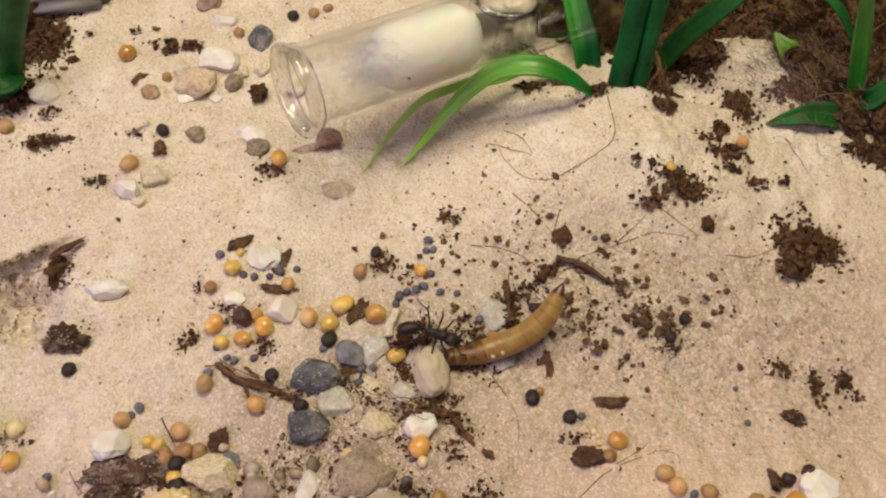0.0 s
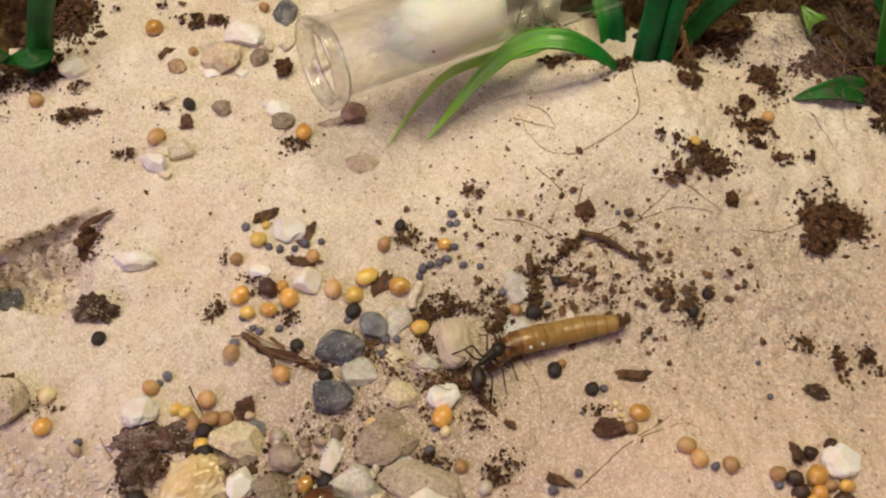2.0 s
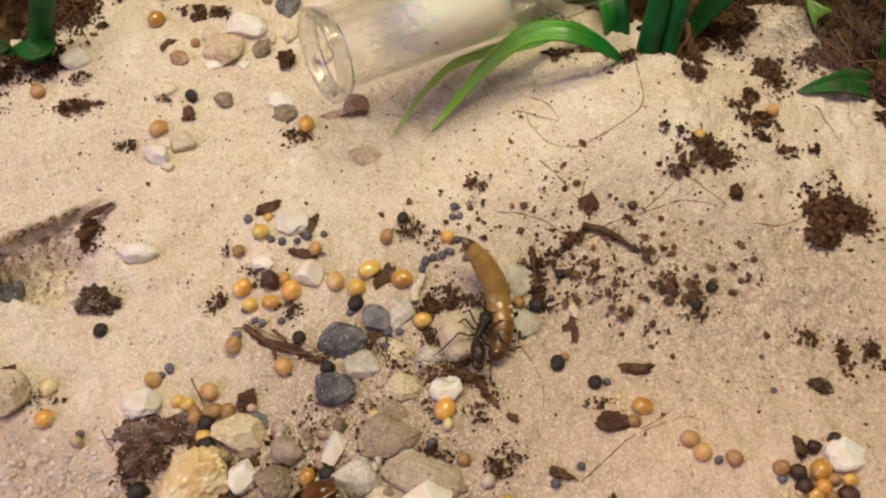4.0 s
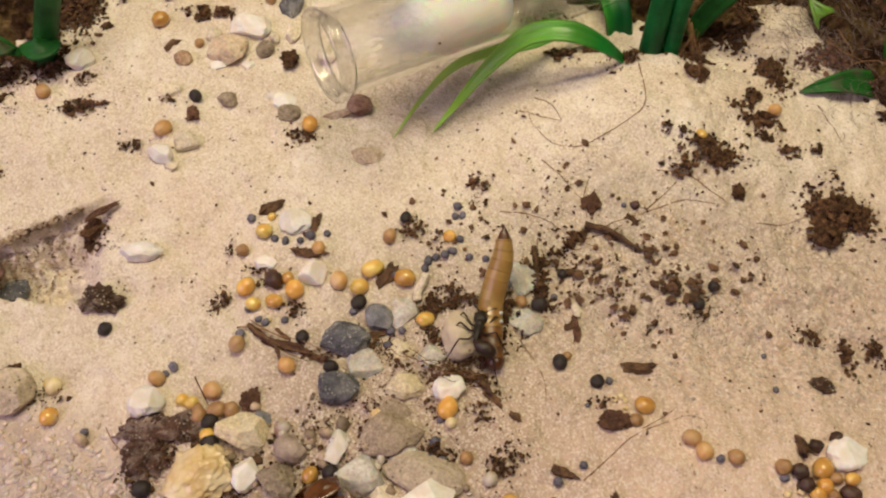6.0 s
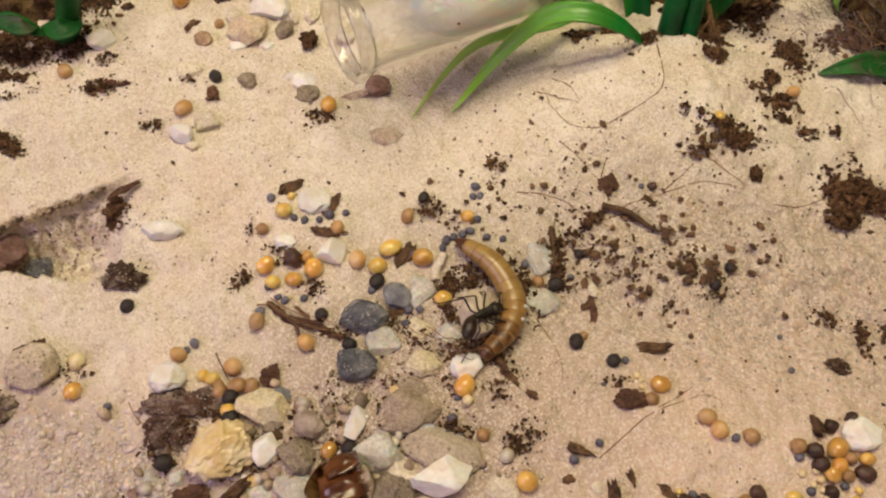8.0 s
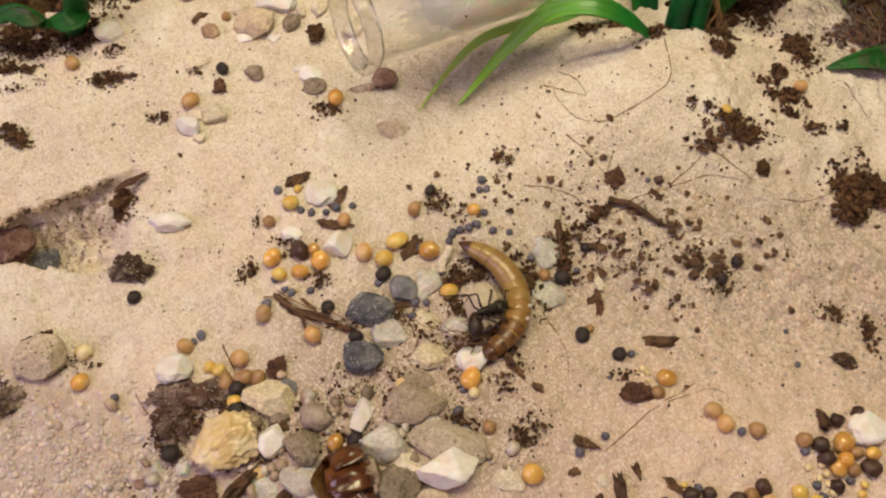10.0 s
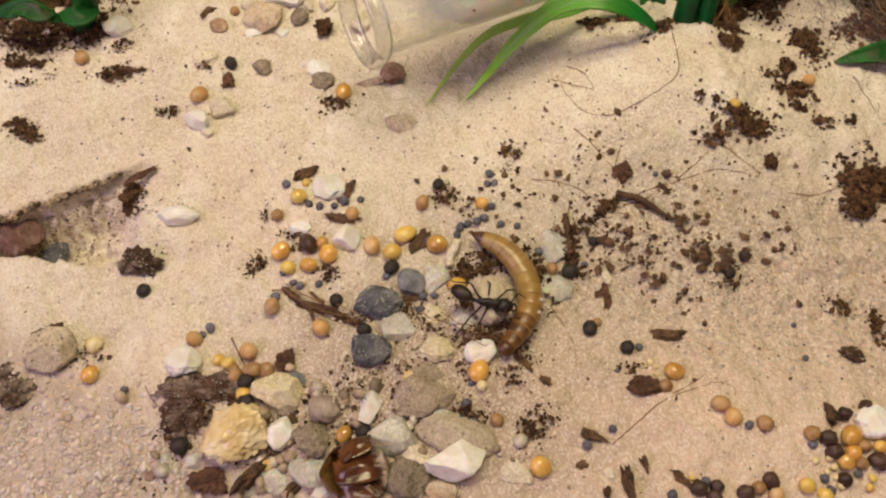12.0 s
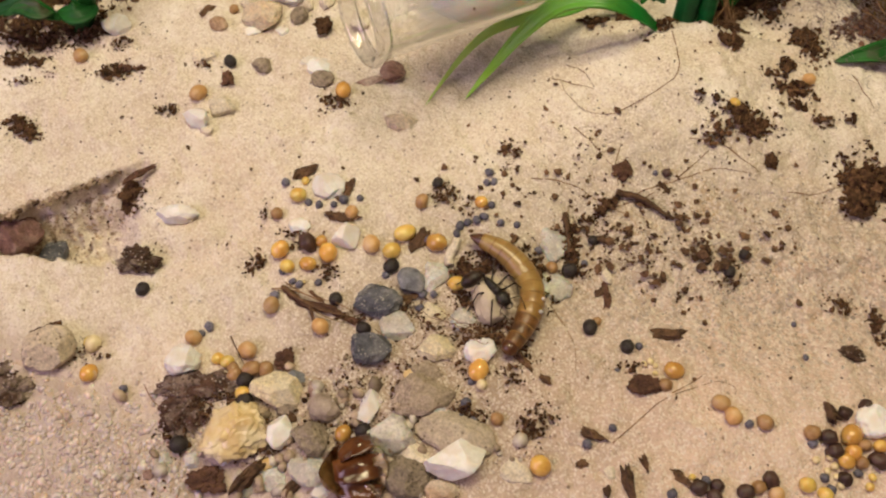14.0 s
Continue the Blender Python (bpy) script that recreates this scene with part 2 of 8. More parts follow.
OCHRE = surface("ochre_stone", (0.62, 0.41, 0.15), (0.86, 0.70, 0.38), 380, 0.28, 0.4, patch=(0.84, 0.73, 0.50), patch_scale=170, coat=0.7)
TAN = surface("tan_stone", (0.34, 0.265, 0.19), (0.62, 0.51, 0.395), 1100, 0.85, 1.0, patch=(0.48, 0.39, 0.29), patch_scale=300, speck=(0.22, 0.15, 0.10), speck_scale=1800, speck_size=0.28)
BEIGE = surface("speckled_beige_stone", (0.50, 0.41, 0.30), (0.76, 0.66, 0.52), 800, 0.8, 0.8, speck=(0.14, 0.09, 0.055), speck_scale=1500, speck_size=0.36, patch=(0.60, 0.50, 0.38), patch_scale=300)
PEBBLE = surface("smooth_beige_pebble", (0.50, 0.42, 0.31), (0.68, 0.59, 0.455), 260, 0.5, 0.2, patch=(0.60, 0.51, 0.39), patch_scale=150, speck=(0.22, 0.15, 0.09), speck_scale=900, speck_size=0.24)
SLATE = surface("dark_grey_stone", (0.050, 0.053, 0.066), (0.19, 0.195, 0.23), 700, 0.7, 1.0, speck=(0.60, 0.57, 0.52), speck_scale=3400, speck_size=0.42, patch=(0.30, 0.295, 0.31), patch_scale=420)
GREY = surface("blue_grey_stone", (0.12, 0.125, 0.155), (0.26, 0.265, 0.30), 700, 0.65, 0.6, patch=(0.36, 0.35, 0.36), patch_scale=340)
MAUVE = surface("mauve_grey_stone", (0.22, 0.17, 0.14), (0.46, 0.37, 0.31), 700, 0.5, 0.5, speck=(0.60, 0.53, 0.46), speck_scale=900, speck_size=0.18)
GRANITE = surface("speckled_grey_stone", (0.17, 0.13, 0.095), (0.52, 0.43, 0.33), 1000, 0.6, 1.0, speck=(0.09, 0.065, 0.045), speck_scale=1700, speck_size=0.34, patch=(0.42, 0.34, 0.25), patch_scale=420)
RED = surface("red_brown_stone", (0.12, 0.055, 0.045), (0.30, 0.165, 0.135), 800, 0.7, 0.9, patch=(0.36, 0.24, 0.20), patch_scale=350)
PINK = surface("pink_stone", (0.28, 0.16, 0.13), (0.52, 0.36, 0.30), 800, 0.75, 0.9, patch=(0.60, 0.50, 0.42), patch_scale=300, speck=(0.16, 0.10, 0.08), speck_scale=1700, speck_size=0.26)
RUST = surface("orange_tan_stone", (0.36, 0.21, 0.12), (0.66, 0.49, 0.33), 700, 0.7, 0.9, patch=(0.64, 0.54, 0.42), patch_scale=260)
SEEDS = {
    "orange": surface("orange_seed_coat", (0.50, 0.235, 0.045), (0.76, 0.44, 0.11), 300, 0.26, 0.25, coat=0.8, subsurface=0.15, vary=0.24, patch=(0.80, 0.52, 0.13), patch_scale=420),
    "yellow": surface("yellow_seed_coat", (0.66, 0.44, 0.08), (0.86, 0.68, 0.22), 500, 0.30, 0.2, coat=0.7, subsurface=0.15, patch=(0.80, 0.48, 0.10), patch_scale=380),
    "cream": surface("cream_seed_coat", (0.66, 0.52, 0.26), (0.85, 0.74, 0.46), 600, 0.45, 0.12, coat=0.3),
    "amber": surface("dull_orange_seed_coat", (0.40, 0.215, 0.075), (0.66, 0.40, 0.16), 420, 0.45, 0.25, coat=0.15, vary=0.2, patch=(0.60, 0.42, 0.24), patch_scale=360),
    "tan": surface("tan_seed_coat", (0.28, 0.15, 0.06), (0.48, 0.29, 0.13), 600, 0.45, 0.2, coat=0.2),
    "brown": surface("brown_seed_coat", (0.028, 0.014, 0.011), (0.095, 0.048, 0.034), 800, 0.5, 0.3, vary=0.3),
    "black": surface("black_seed_coat", (0.010, 0.007, 0.007), (0.042, 0.031, 0.029), 1800, 0.55, 0.5),
    "blue": surface("blue_grey_seed_coat", (0.06, 0.06, 0.085), (0.20, 0.19, 0.24), 1500, 0.6, 0.4, vary=0.3),
}
SOIL = surface("peat", (0.034, 0.018, 0.010), (0.185, 0.100, 0.052), 1300, 0.9, 0.9, vary=0.2, island=0.5, spec=0.2)
MOSSY = surface("mossy_peat", (0.010, 0.006, 0.004), (0.080, 0.042, 0.020), 900, 0.95, 1.0, depth=0.0005, vary=0.1, spec=0.1, patch=(0.19, 0.125, 0.055), patch_scale=300)
DUSTY = surface("dusty_peat", (0.028, 0.015, 0.009), (0.130, 0.072, 0.042), 1000, 0.9, 0.9, speck=(0.62, 0.54, 0.45), speck_scale=2200, speck_size=0.36, patch=(0.36, 0.285, 0.225), patch_scale=420)
BARK = surface("bark", (0.042, 0.022, 0.012), (0.21, 0.115, 0.058), 700, 0.85, 0.9, vary=0.25, island=0.35)
REDSOIL = surface("red_brown_peat", (0.060, 0.026, 0.016), (0.20, 0.10, 0.06), 800, 0.9, 0.8, vary=0.2, island=0.35)
FIBRE = surface("root_fibre", (0.11, 0.055, 0.025), (0.34, 0.19, 0.09), 900, 0.7, 0.1)
ROOTMAT = surface("grey_root_fibre", (0.13, 0.095, 0.085), (0.34, 0.27, 0.24), 900, 0.8, 0.1)
GRAINS = surface("quartz_grains", (0.52, 0.43, 0.37), (0.78, 0.70, 0.63), 500, 0.3, 0.1, vary=0.0, island=0.22, coat=0.3)
CORNER_GRAINS = surface("corner_quartz_grains", (0.57, 0.445, 0.395), (0.78, 0.665, 0.60), 420, 0.26, 0.1, vary=0.0, island=0.24, coat=0.4, subsurface=0.4)
CRUST = surface("shaded_brown_sand_crust", (0.33, 0.245, 0.17), (0.58, 0.455, 0.335), 900, 0.95, 0.8, vary=0.0, island=0.20, spec=0.15)
FLAKE = surface("weathered_bark", (0.050, 0.023, 0.016), (0.22, 0.115, 0.078), 620, 0.8, 1.0, depth=0.0006, speck=(0.62, 0.54, 0.47), speck_scale=2100, speck_size=0.38, patch=(0.40, 0.31, 0.26), patch_scale=300)
DAMP_GRAINS = surface("damp_quartz_grains", (0.36, 0.30, 0.24), (0.74, 0.66, 0.56), 500, 0.2, 0.1, vary=0.0, island=0.35, coat=0.4)
GRAVEL = surface("mixed_gravel", (0.22, 0.16, 0.11), (0.58, 0.46, 0.34), 300, 0.6, 0.4, vary=0.0, island=0.45)
QUARTZ_GRAVEL = surface("quartz_gravel", (0.46, 0.40, 0.33), (0.72, 0.66, 0.58), 300, 0.3, 0.3, vary=0.0, island=0.25, coat=0.3)
LEAF = surface("green_plastic_leaf", (0.015, 0.17, 0.012), (0.05, 0.33, 0.03), 160, 0.4, 0.25, depth=0.0004, coat=0.2, subsurface=0.1, patch=(0.10, 0.34, 0.03), patch_scale=45)


def graded_leaf(near, far, start, end):
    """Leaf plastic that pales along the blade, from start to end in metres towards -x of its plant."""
    m = surface("graded_green_plastic_leaf", near, tuple(v * 1.9 for v in near), 140, 0.36, 0.3, depth=0.0004, coat=0.15, subsurface=0.3, spec=0.4)
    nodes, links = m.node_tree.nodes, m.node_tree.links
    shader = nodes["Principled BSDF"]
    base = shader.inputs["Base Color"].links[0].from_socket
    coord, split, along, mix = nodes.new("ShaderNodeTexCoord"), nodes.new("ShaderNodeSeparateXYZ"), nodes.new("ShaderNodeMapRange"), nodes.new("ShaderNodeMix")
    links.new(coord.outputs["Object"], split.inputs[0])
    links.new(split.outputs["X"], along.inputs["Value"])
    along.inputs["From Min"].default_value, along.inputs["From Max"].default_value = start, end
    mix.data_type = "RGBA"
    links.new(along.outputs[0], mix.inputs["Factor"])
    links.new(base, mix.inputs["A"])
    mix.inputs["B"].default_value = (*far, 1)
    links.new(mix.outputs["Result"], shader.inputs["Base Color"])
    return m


FADED = graded_leaf((0.006, 0.125, 0.016), (0.30, 0.62, 0.06), -0.009, -0.032)
PALEBLADE = graded_leaf((0.030, 0.20, 0.022), (0.40, 0.62, 0.13), -0.012, -0.034)
# the upright blade: shade at its foot is put into the colour
SHADEBLADE = graded_leaf((0.003, 0.060, 0.016), (0.035, 0.30, 0.022), -0.0045, -0.0075)
LOWLEAF = surface("dull_green_plastic_leaf", (0.005, 0.055, 0.008), (0.020, 0.145, 0.020), 260, 0.5, 0.4, depth=0.0004, spec=0.3, patch=(0.07, 0.085, 0.045), patch_scale=330)
PALELEAF = surface("pale_green_plastic_leaf", (0.08, 0.24, 0.018), (0.20, 0.40, 0.05), 90, 0.4, 0.2, coat=0.2, subsurface=0.1)
STEM = surface("dark_green_plastic_stem", (0.001, 0.055, 0.014), (0.006, 0.18, 0.040), 170, 0.42, 0.3, depth=0.0004, spec=0.2)
DARKLEAF = surface("dark_green_plastic_leaf", (0.005, 0.045, 0.010), (0.022, 0.14, 0.024), 160, 0.5, 0.4, depth=0.0004, spec=0.25)
COTTON = surface("cotton_wool", (0.86, 0.885, 0.95), (0.93, 0.95, 0.985), 900, 1.0, 0.25, depth=0.0002, subsurface=1.0, spec=0.05)
COTTON.node_tree.nodes["Principled BSDF"].inputs["Subsurface Scale"].default_value = 0.005
WORM = surface("larva_skin", (0.25, 0.150, 0.040), (0.47, 0.310, 0.098), 300, 0.34, 0.25, coat=0.28, subsurface=0.3, vary=0.03, patch=(0.31, 0.18, 0.055), patch_scale=210)
WORMMID = surface("larva_mid_skin", (0.22, 0.118, 0.030), (0.42, 0.25, 0.074), 360, 0.34, 0.25, coat=0.4, subsurface=0.25, vary=0.03)
WORMFRONT = surface("larva_front_skin", (0.10, 0.042, 0.012), (0.26, 0.125, 0.034), 420, 0.40, 0.3, coat=0.15, subsurface=0.2, vary=0.05, patch=(0.07, 0.032, 0.014), patch_scale=380)
WORMBAND = surface("larva_joint_skin", (0.19, 0.10, 0.026), (0.35, 0.21, 0.060), 420, 0.35, 0.15, coat=0.5, vary=0.05)
WORMDARK = surface("larva_dark_skin", (0.035, 0.014, 0.008), (0.13, 0.05, 0.02), 700, 0.32, 0.2, coat=0.5, vary=0.05)
WORMHEAD = surface("larva_head_skin", (0.045, 0.016, 0.007), (0.13, 0.05, 0.016), 700, 0.36, 0.2, coat=0.3, vary=0.05)
ANT = surface("ant_shell", (0.006, 0.005, 0.004), (0.032, 0.025, 0.019), 1500, 0.38, 0.4, vary=0.05, spec=0.4)
ANTBROWN = surface("ant_brown_shell", (0.008, 0.005, 0.004), (0.042, 0.021, 0.012), 1200, 0.36, 0.4, vary=0.05, spec=0.45)
HUSK = surface("amber_husk", (0.028, 0.008, 0.003), (0.10, 0.031, 0.009), 420, 0.22, 0.35, coat=0.8, patch=(0.17, 0.068, 0.022), patch_scale=230)
HUSKCLEAR = surface("clear_amber_husk", (0.30, 0.13, 0.035), (0.70, 0.46, 0.18), 330, 0.12, 0.3, coat=1.0, patch=(0.16, 0.055, 0.016), patch_scale=260, transmission=0.75)
GREY_PLASTIC = surface("grey_plastic", (0.16, 0.145, 0.16), (0.21, 0.19, 0.205), 90, 0.5, 0.1)
PLASTER = surface("room_plaster", (0.62, 0.58, 0.52), (0.70, 0.66, 0.60), 12, 0.9, 0.1, depth=0.002)


def thin_glass(name, least, most, power):
    """A thin clear wall: seen straight through, with gloss that grows towards its edges."""
    m, nodes, links, shader = principled(name)
    clear, gloss = nodes.new("ShaderNodeBsdfTransparent"), nodes.new("ShaderNodeBsdfGlossy")
    clear.inputs["Color"].default_value = (0.99, 0.995, 0.985, 1)
    gloss.inputs["Roughness"].default_value = 0.05
    facing, mix = nodes.new("ShaderNodeLayerWeight"), nodes.new("ShaderNodeMixShader")
    steep, share = nodes.new("ShaderNodeMath"), nodes.new("ShaderNodeMath")
    steep.operation, share.operation = "POWER", "MULTIPLY_ADD"
    links.new(facing.outputs["Facing"], steep.inputs[0])
    steep.inputs[1].default_value = power
    links.new(steep.outputs[0], share.inputs[0])
    share.inputs[1].default_value, share.inputs[2].default_value = most, least
    links.new(share.outputs[0], mix.inputs[0])
    links.new(clear.outputs[0], mix.inputs[1])
    links.new(gloss.outputs[0], mix.inputs[2])
    links.new(mix.outputs[0], nodes["Material Output"].inputs["Surface"])
    return m


THIN_GLASS = thin_glass("thin_clear_glass", 0.022, 0.70, 4.5)
LIP_GLASS = thin_glass("lip_glass", 0.10, 0.90, 1.6)


# ---- ground shape ----
def lattice(ix, iy):
    a = np.sin(ix * 127.1 + iy * 311.7) * 43758.5453
    return a - np.floor(a)


def value_noise(x, y):
    ix, iy = np.floor(x), np.floor(y)
    fx, fy = x - ix, y - iy
    fx, fy = fx * fx * (3 - 2 * fx), fy * fy * (3 - 2 * fy)
    a, b, c, d = lattice(ix, iy), lattice(ix + 1, iy), lattice(ix, iy + 1), lattice(ix + 1, iy + 1)
    return a + (b - a) * fx + (c - a) * fy + (a - b - c + d) * fx * fy - 0.5


def rough_noise(x, y):
    """Three turned layers of noise, so that no ridge follows the axes."""
    total = 0.0
    for k, (turn, size, share) in enumerate(((0.5, 1.0, 0.55), (1.35, 0.57, 0.5), (2.3, 0.31, 0.35))):
        c, s = math.cos(turn), math.sin(turn)
        total = total + share * value_noise((x * c - y * s) / size + 7 * k, (x * s + y * c) / size + 3 * k)
    return total


def ramp01(v, a, b):
    s = np.clip((v - a) / (b - a), 0, 1)
    return s * s * (3 - 2 * s)


def height(x, y):
    """The sand's height in millimetres at x, y in millimetres, without the fine grain."""
    x, y = np.asarray(x, float), np.asarray(y, float)
    z = 3.2 * ramp01(y, 4, -18) * ramp01(x, -25, 8)
    bend = 4.0 * value_noise(x / 14 + 3, y / 14) * 0.3
    # mound before the plant, dropping behind its crest and to the valley under the tube
    mound = 6.0 * np.exp(-(((x - 43) / 21) ** 2 + ((y - 40) / 15) ** 2))
    z = z + mound * (0.25 + 0.75 * ramp01(y + 0.10 * (x - 43), 50.5, 48.0))
    z = z - 2.2 * np.exp(-(((x - 10) / 17) ** 2 + ((y - 44) / 11) ** 2))
    # dug hollow: a crumbling far rim, a rough slope and a sharp near lip
    near = y - (3.6 + 0.7 * value_noise(x / 3.0, 7.0) + 0.9 * value_noise(x / 0.9, 3.0) - 0.04 * (x + 50))
    far = (14.3 + 0.52 * (x + 52) + 1.2 * value_noise(x / 4.0, 9.0) + 1.1 * value_noise(x / 1.1, 4.0)) - y
    side = (-39.0 + 2.0 * value_noise(y / 3.0, 1.0)) - x
    dug = ramp01(near, -0.1, 1.2) * (0.42 * ramp01(far, -0.1, 0.5) + 0.58 * ramp01(far, 0.3, 6.0)) * ramp01(side, -1.0, 9)
    z = z - dug * (9.0 + 2.2 * rough_noise(x / 2.4, y / 2.4) + 2.0 * value_noise(x / 0.8, y / 0.8) + 1.2 * value_noise(x / 0.45, y / 0.45))
    z = z + bend + 1.35 * rough_noise(x / 6.5, y / 6.5) + 0.62 * rough_noise(x / 2.3 + 9, y / 2.3)
    return z


def ground_z(x, y):
    return float(height(x, y))


# ---- building helpers ----
def mesh_from(name, bm, material, smooth=True):
    data = bpy.data.meshes.new(name)
    bm.to_mesh(data)
    bm.free()
    data.materials.append(material)
    if smooth:
        data.polygons.foreach_set("use_smooth", [True] * len(data.polygons))
    return data


def part(name, bm, material, parent, label="", smooth=True):
    ob = new(name, mesh_from(name, bm, material, smooth))
    ob.parent = parent
    return tagged(ob, label) if label else ob


def arrays_mesh(name, verts, faces, material, smooth=True):
    data = bpy.data.meshes.new(name)
    data.from_pydata(verts, [], faces)
    data.materials.append(material)
    if smooth:
        data.polygons.foreach_set("use_smooth", [True] * len(data.polygons))
    return data


def build_ground():
    xs = np.concatenate([np.linspace(-300, -85, 40)[:-1], np.arange(-85, 110, 0.36), np.linspace(110, 300, 36)])
    ys = np.concatenate([np.linspace(-300, -38, 40)[:-1], np.arange(-38, 92, 0.36), np.linspace(92, 300, 36)])
    X, Y = np.meshgrid(xs, ys)
    Z = height(X, Y)
    Z = Z + 0.36 * rough_noise(X / 1.15 + 5, Y / 1.15) + 0.16 * rough_noise(X / 0.7 + 2, Y / 0.7)
    nx, ny = len(xs), len(ys)
    verts = np.stack([X, Y, Z], -1).reshape(-1, 3) * MM
    i = np.arange(nx * ny).reshape(ny, nx)
    quads = np.stack([i[:-1, :-1], i[:-1, 1:], i[1:, 1:], i[1:, :-1]], -1).reshape(-1, 4)
    data = bpy.data.meshes.new("ground")
    data.vertices.add(len(verts))
    data.vertices.foreach_set("co", verts.ravel())
    data.loops.add(quads.size)
    data.loops.foreach_set("vertex_index", quads.ravel())
    data.polygons.add(len(quads))
    data.polygons.foreach_set("loop_start", np.arange(0, quads.size, 4))
    data.polygons.foreach_set("use_smooth", np.ones(len(quads), bool))
    data.update(calc_edges=True)
    data.materials.append(SAND)
    tagged(new("ground", data), "pale fine sand with mottles, dents and a dug hollow", "sand", kind="structure")


def wall(name, x, y, z, sx, sy, sz):
    bm = bmesh.new()
    bmesh.ops.create_cube(bm, size=1.0, matrix=Matrix.Diagonal((sx, sy, sz, 1)))
    ob = new(name, mesh_from(name, bm, PLASTER, False))
    ob.location = (x, y, z)
    tagged(ob, "plain pale plaster closing the room", "wall", kind="structure")


def stone_mesh(key, material, cuts, rough, w, d, h):
    """A pebble: a ball worn flat by random planes, with a lumpy skin. cuts: more is more angular."""
    rng = random.Random(key * 7 + cuts)
    bm = bmesh.new()
    bmesh.ops.create_icosphere(bm, subdivisions=5 if w > 4.5 else 4, radius=1.0)
    planes = []
    for _ in range(cuts):
        n = Vector((rng.gauss(0, 1), rng.gauss(0, 1), rng.gauss(0, 0.9))).normalized()
        planes.append((n, rng.uniform(0.58, 0.86)))
    off = Vector((key * 3.7, key * 1.3, key * 2.1))
    for v in bm.verts:
        v.co *= 1 + 0.16 * noise.noise(v.co * 1.3 + off) + 0.07 * noise.noise(v.co * 2.9 + off)
        for _ in range(3):
            for n, far in planes:
                over = v.co.dot(n) - far
                if over > 0:
                    v.co -= n * over
        v.co *= 1 + rough * (0.045 * noise.noise(v.co * 3.5 + off) + 0.045 * noise.noise(v.co * 8 + off) + 0.03 * noise.noise(v.co * 17 + off) + 0.018 * noise.noise(v.co * 36 + off))
    lo = [min(v.co[i] for v in bm.verts) for i in range(3)]
    hi = [max(v.co[i] for v in bm.verts) for i in range(3)]
    for v in bm.verts:
        v.co = Vector([(v.co[i] - (lo[i] + hi[i]) / 2) / (hi[i] - lo[i]) * (w, d, h)[i] * MM for i in range(3)])
    return mesh_from("stone", bm, material)


def stone(x, y, w, d, h, turn, material, label, key=1, cuts=9, rough=1.0, sink=0.25, name="stone", tilt=0.0):
    """A pebble w by d by h millimetres, sunk by a part of its height into the sand at x, y."""
    ob = new(name, stone_mesh(key, material, cuts, rough, w, d, h))
    ob.matrix_world = pose(x * MM, y * MM, (ground_z(x, y) + h * (0.42 - sink)) * MM, tilt, 0, turn)
    return tagged(ob, label, "stone", "stones on the sand")


SEED_MESHES = {}
SEED_WORDS = {
    "orange": "glossy orange round seed lying on the sand",
    "yellow": "glossy yellow round seed lying on the sand",
    "cream": "pale cream round seed lying on the sand",
    "amber": "dull dusty orange seed sunk in the sand",
    "tan": "dull tan oval seed lying on the sand",
    "brown": "dark brown wrinkled seed lying on the sand",
    "black": "matt black round seed lying on the sand",
    "blue": "tiny blue-grey poppy seed lying on the sand",
}


def seed_mesh(colour, variant):
    if (colour, variant) in SEED_MESHES:
        return SEED_MESHES[(colour, variant)]
    rng = random.Random(variant * 13 + len(colour))
    bm = bmesh.new()
    bmesh.ops.create_icosphere(bm, subdivisions=3 if colour not in ("blue",) else 2, radius=0.5)
    off = Vector((variant * 2.3, variant * 5.1, len(colour)))
    lump = {"blue": 0.22, "brown": 0.25, "tan": 0.14, "black": 0.09}.get(colour, 0.07)
    hilum = Vector((rng.gauss(0, 1), rng.gauss(0, 1), rng.gauss(0, 0.5))).normalized() * 0.5
    for v in bm.verts:
        dent = max(0.0, 1 - (v.co - hilum).length / 0.16)
        v.co *= 1 + lump * noise.noise(v.co * 3 + off) + lump * 0.3 * noise.noise(v.co * 9 + off) - 0.12 * dent
        v.co.x *= rng.uniform(1.0, 1.0) + 0.06 * (variant % 3)
    bmesh.ops.scale(bm, vec=(2.5 * MM, 2.5 * MM, 2.5 * MM), verts=bm.verts)
    data = mesh_from("seed", bm, SEEDS[colour])
    SEED_MESHES[(colour, variant)] = data
    return data


SEED_COUNT = [0]


def seed(x, y, w, colour, stretch=1.0, turn=None, up=0.0):
    """A seed w millimetres across; stretch lengthens it along turn; up raises it on what it lies on."""
    SEED_COUNT[0] += 1
    k = SEED_COUNT[0]
    rng = random.Random(k)
    ob = new("seed", seed_mesh(colour, k % 5))
    a = rng.uniform(0, 360) if turn is None else turn
    stretch = stretch * rng.uniform(1.0, 1.16)
    ob.matrix_world = pose(x * MM, y * MM, (ground_z(x, y) + w * 0.30 + up) * MM, rng.uniform(-25, 25), rng.uniform(-25, 25), a)
    ob.scale = (w * stretch / 2.5, w / 2.5, w * 0.94 / 2.5)
    small = colour == "blue"
    return tagged(ob, SEED_WORDS[colour], "seed", "small poppy seeds" if small else colour + " seeds")


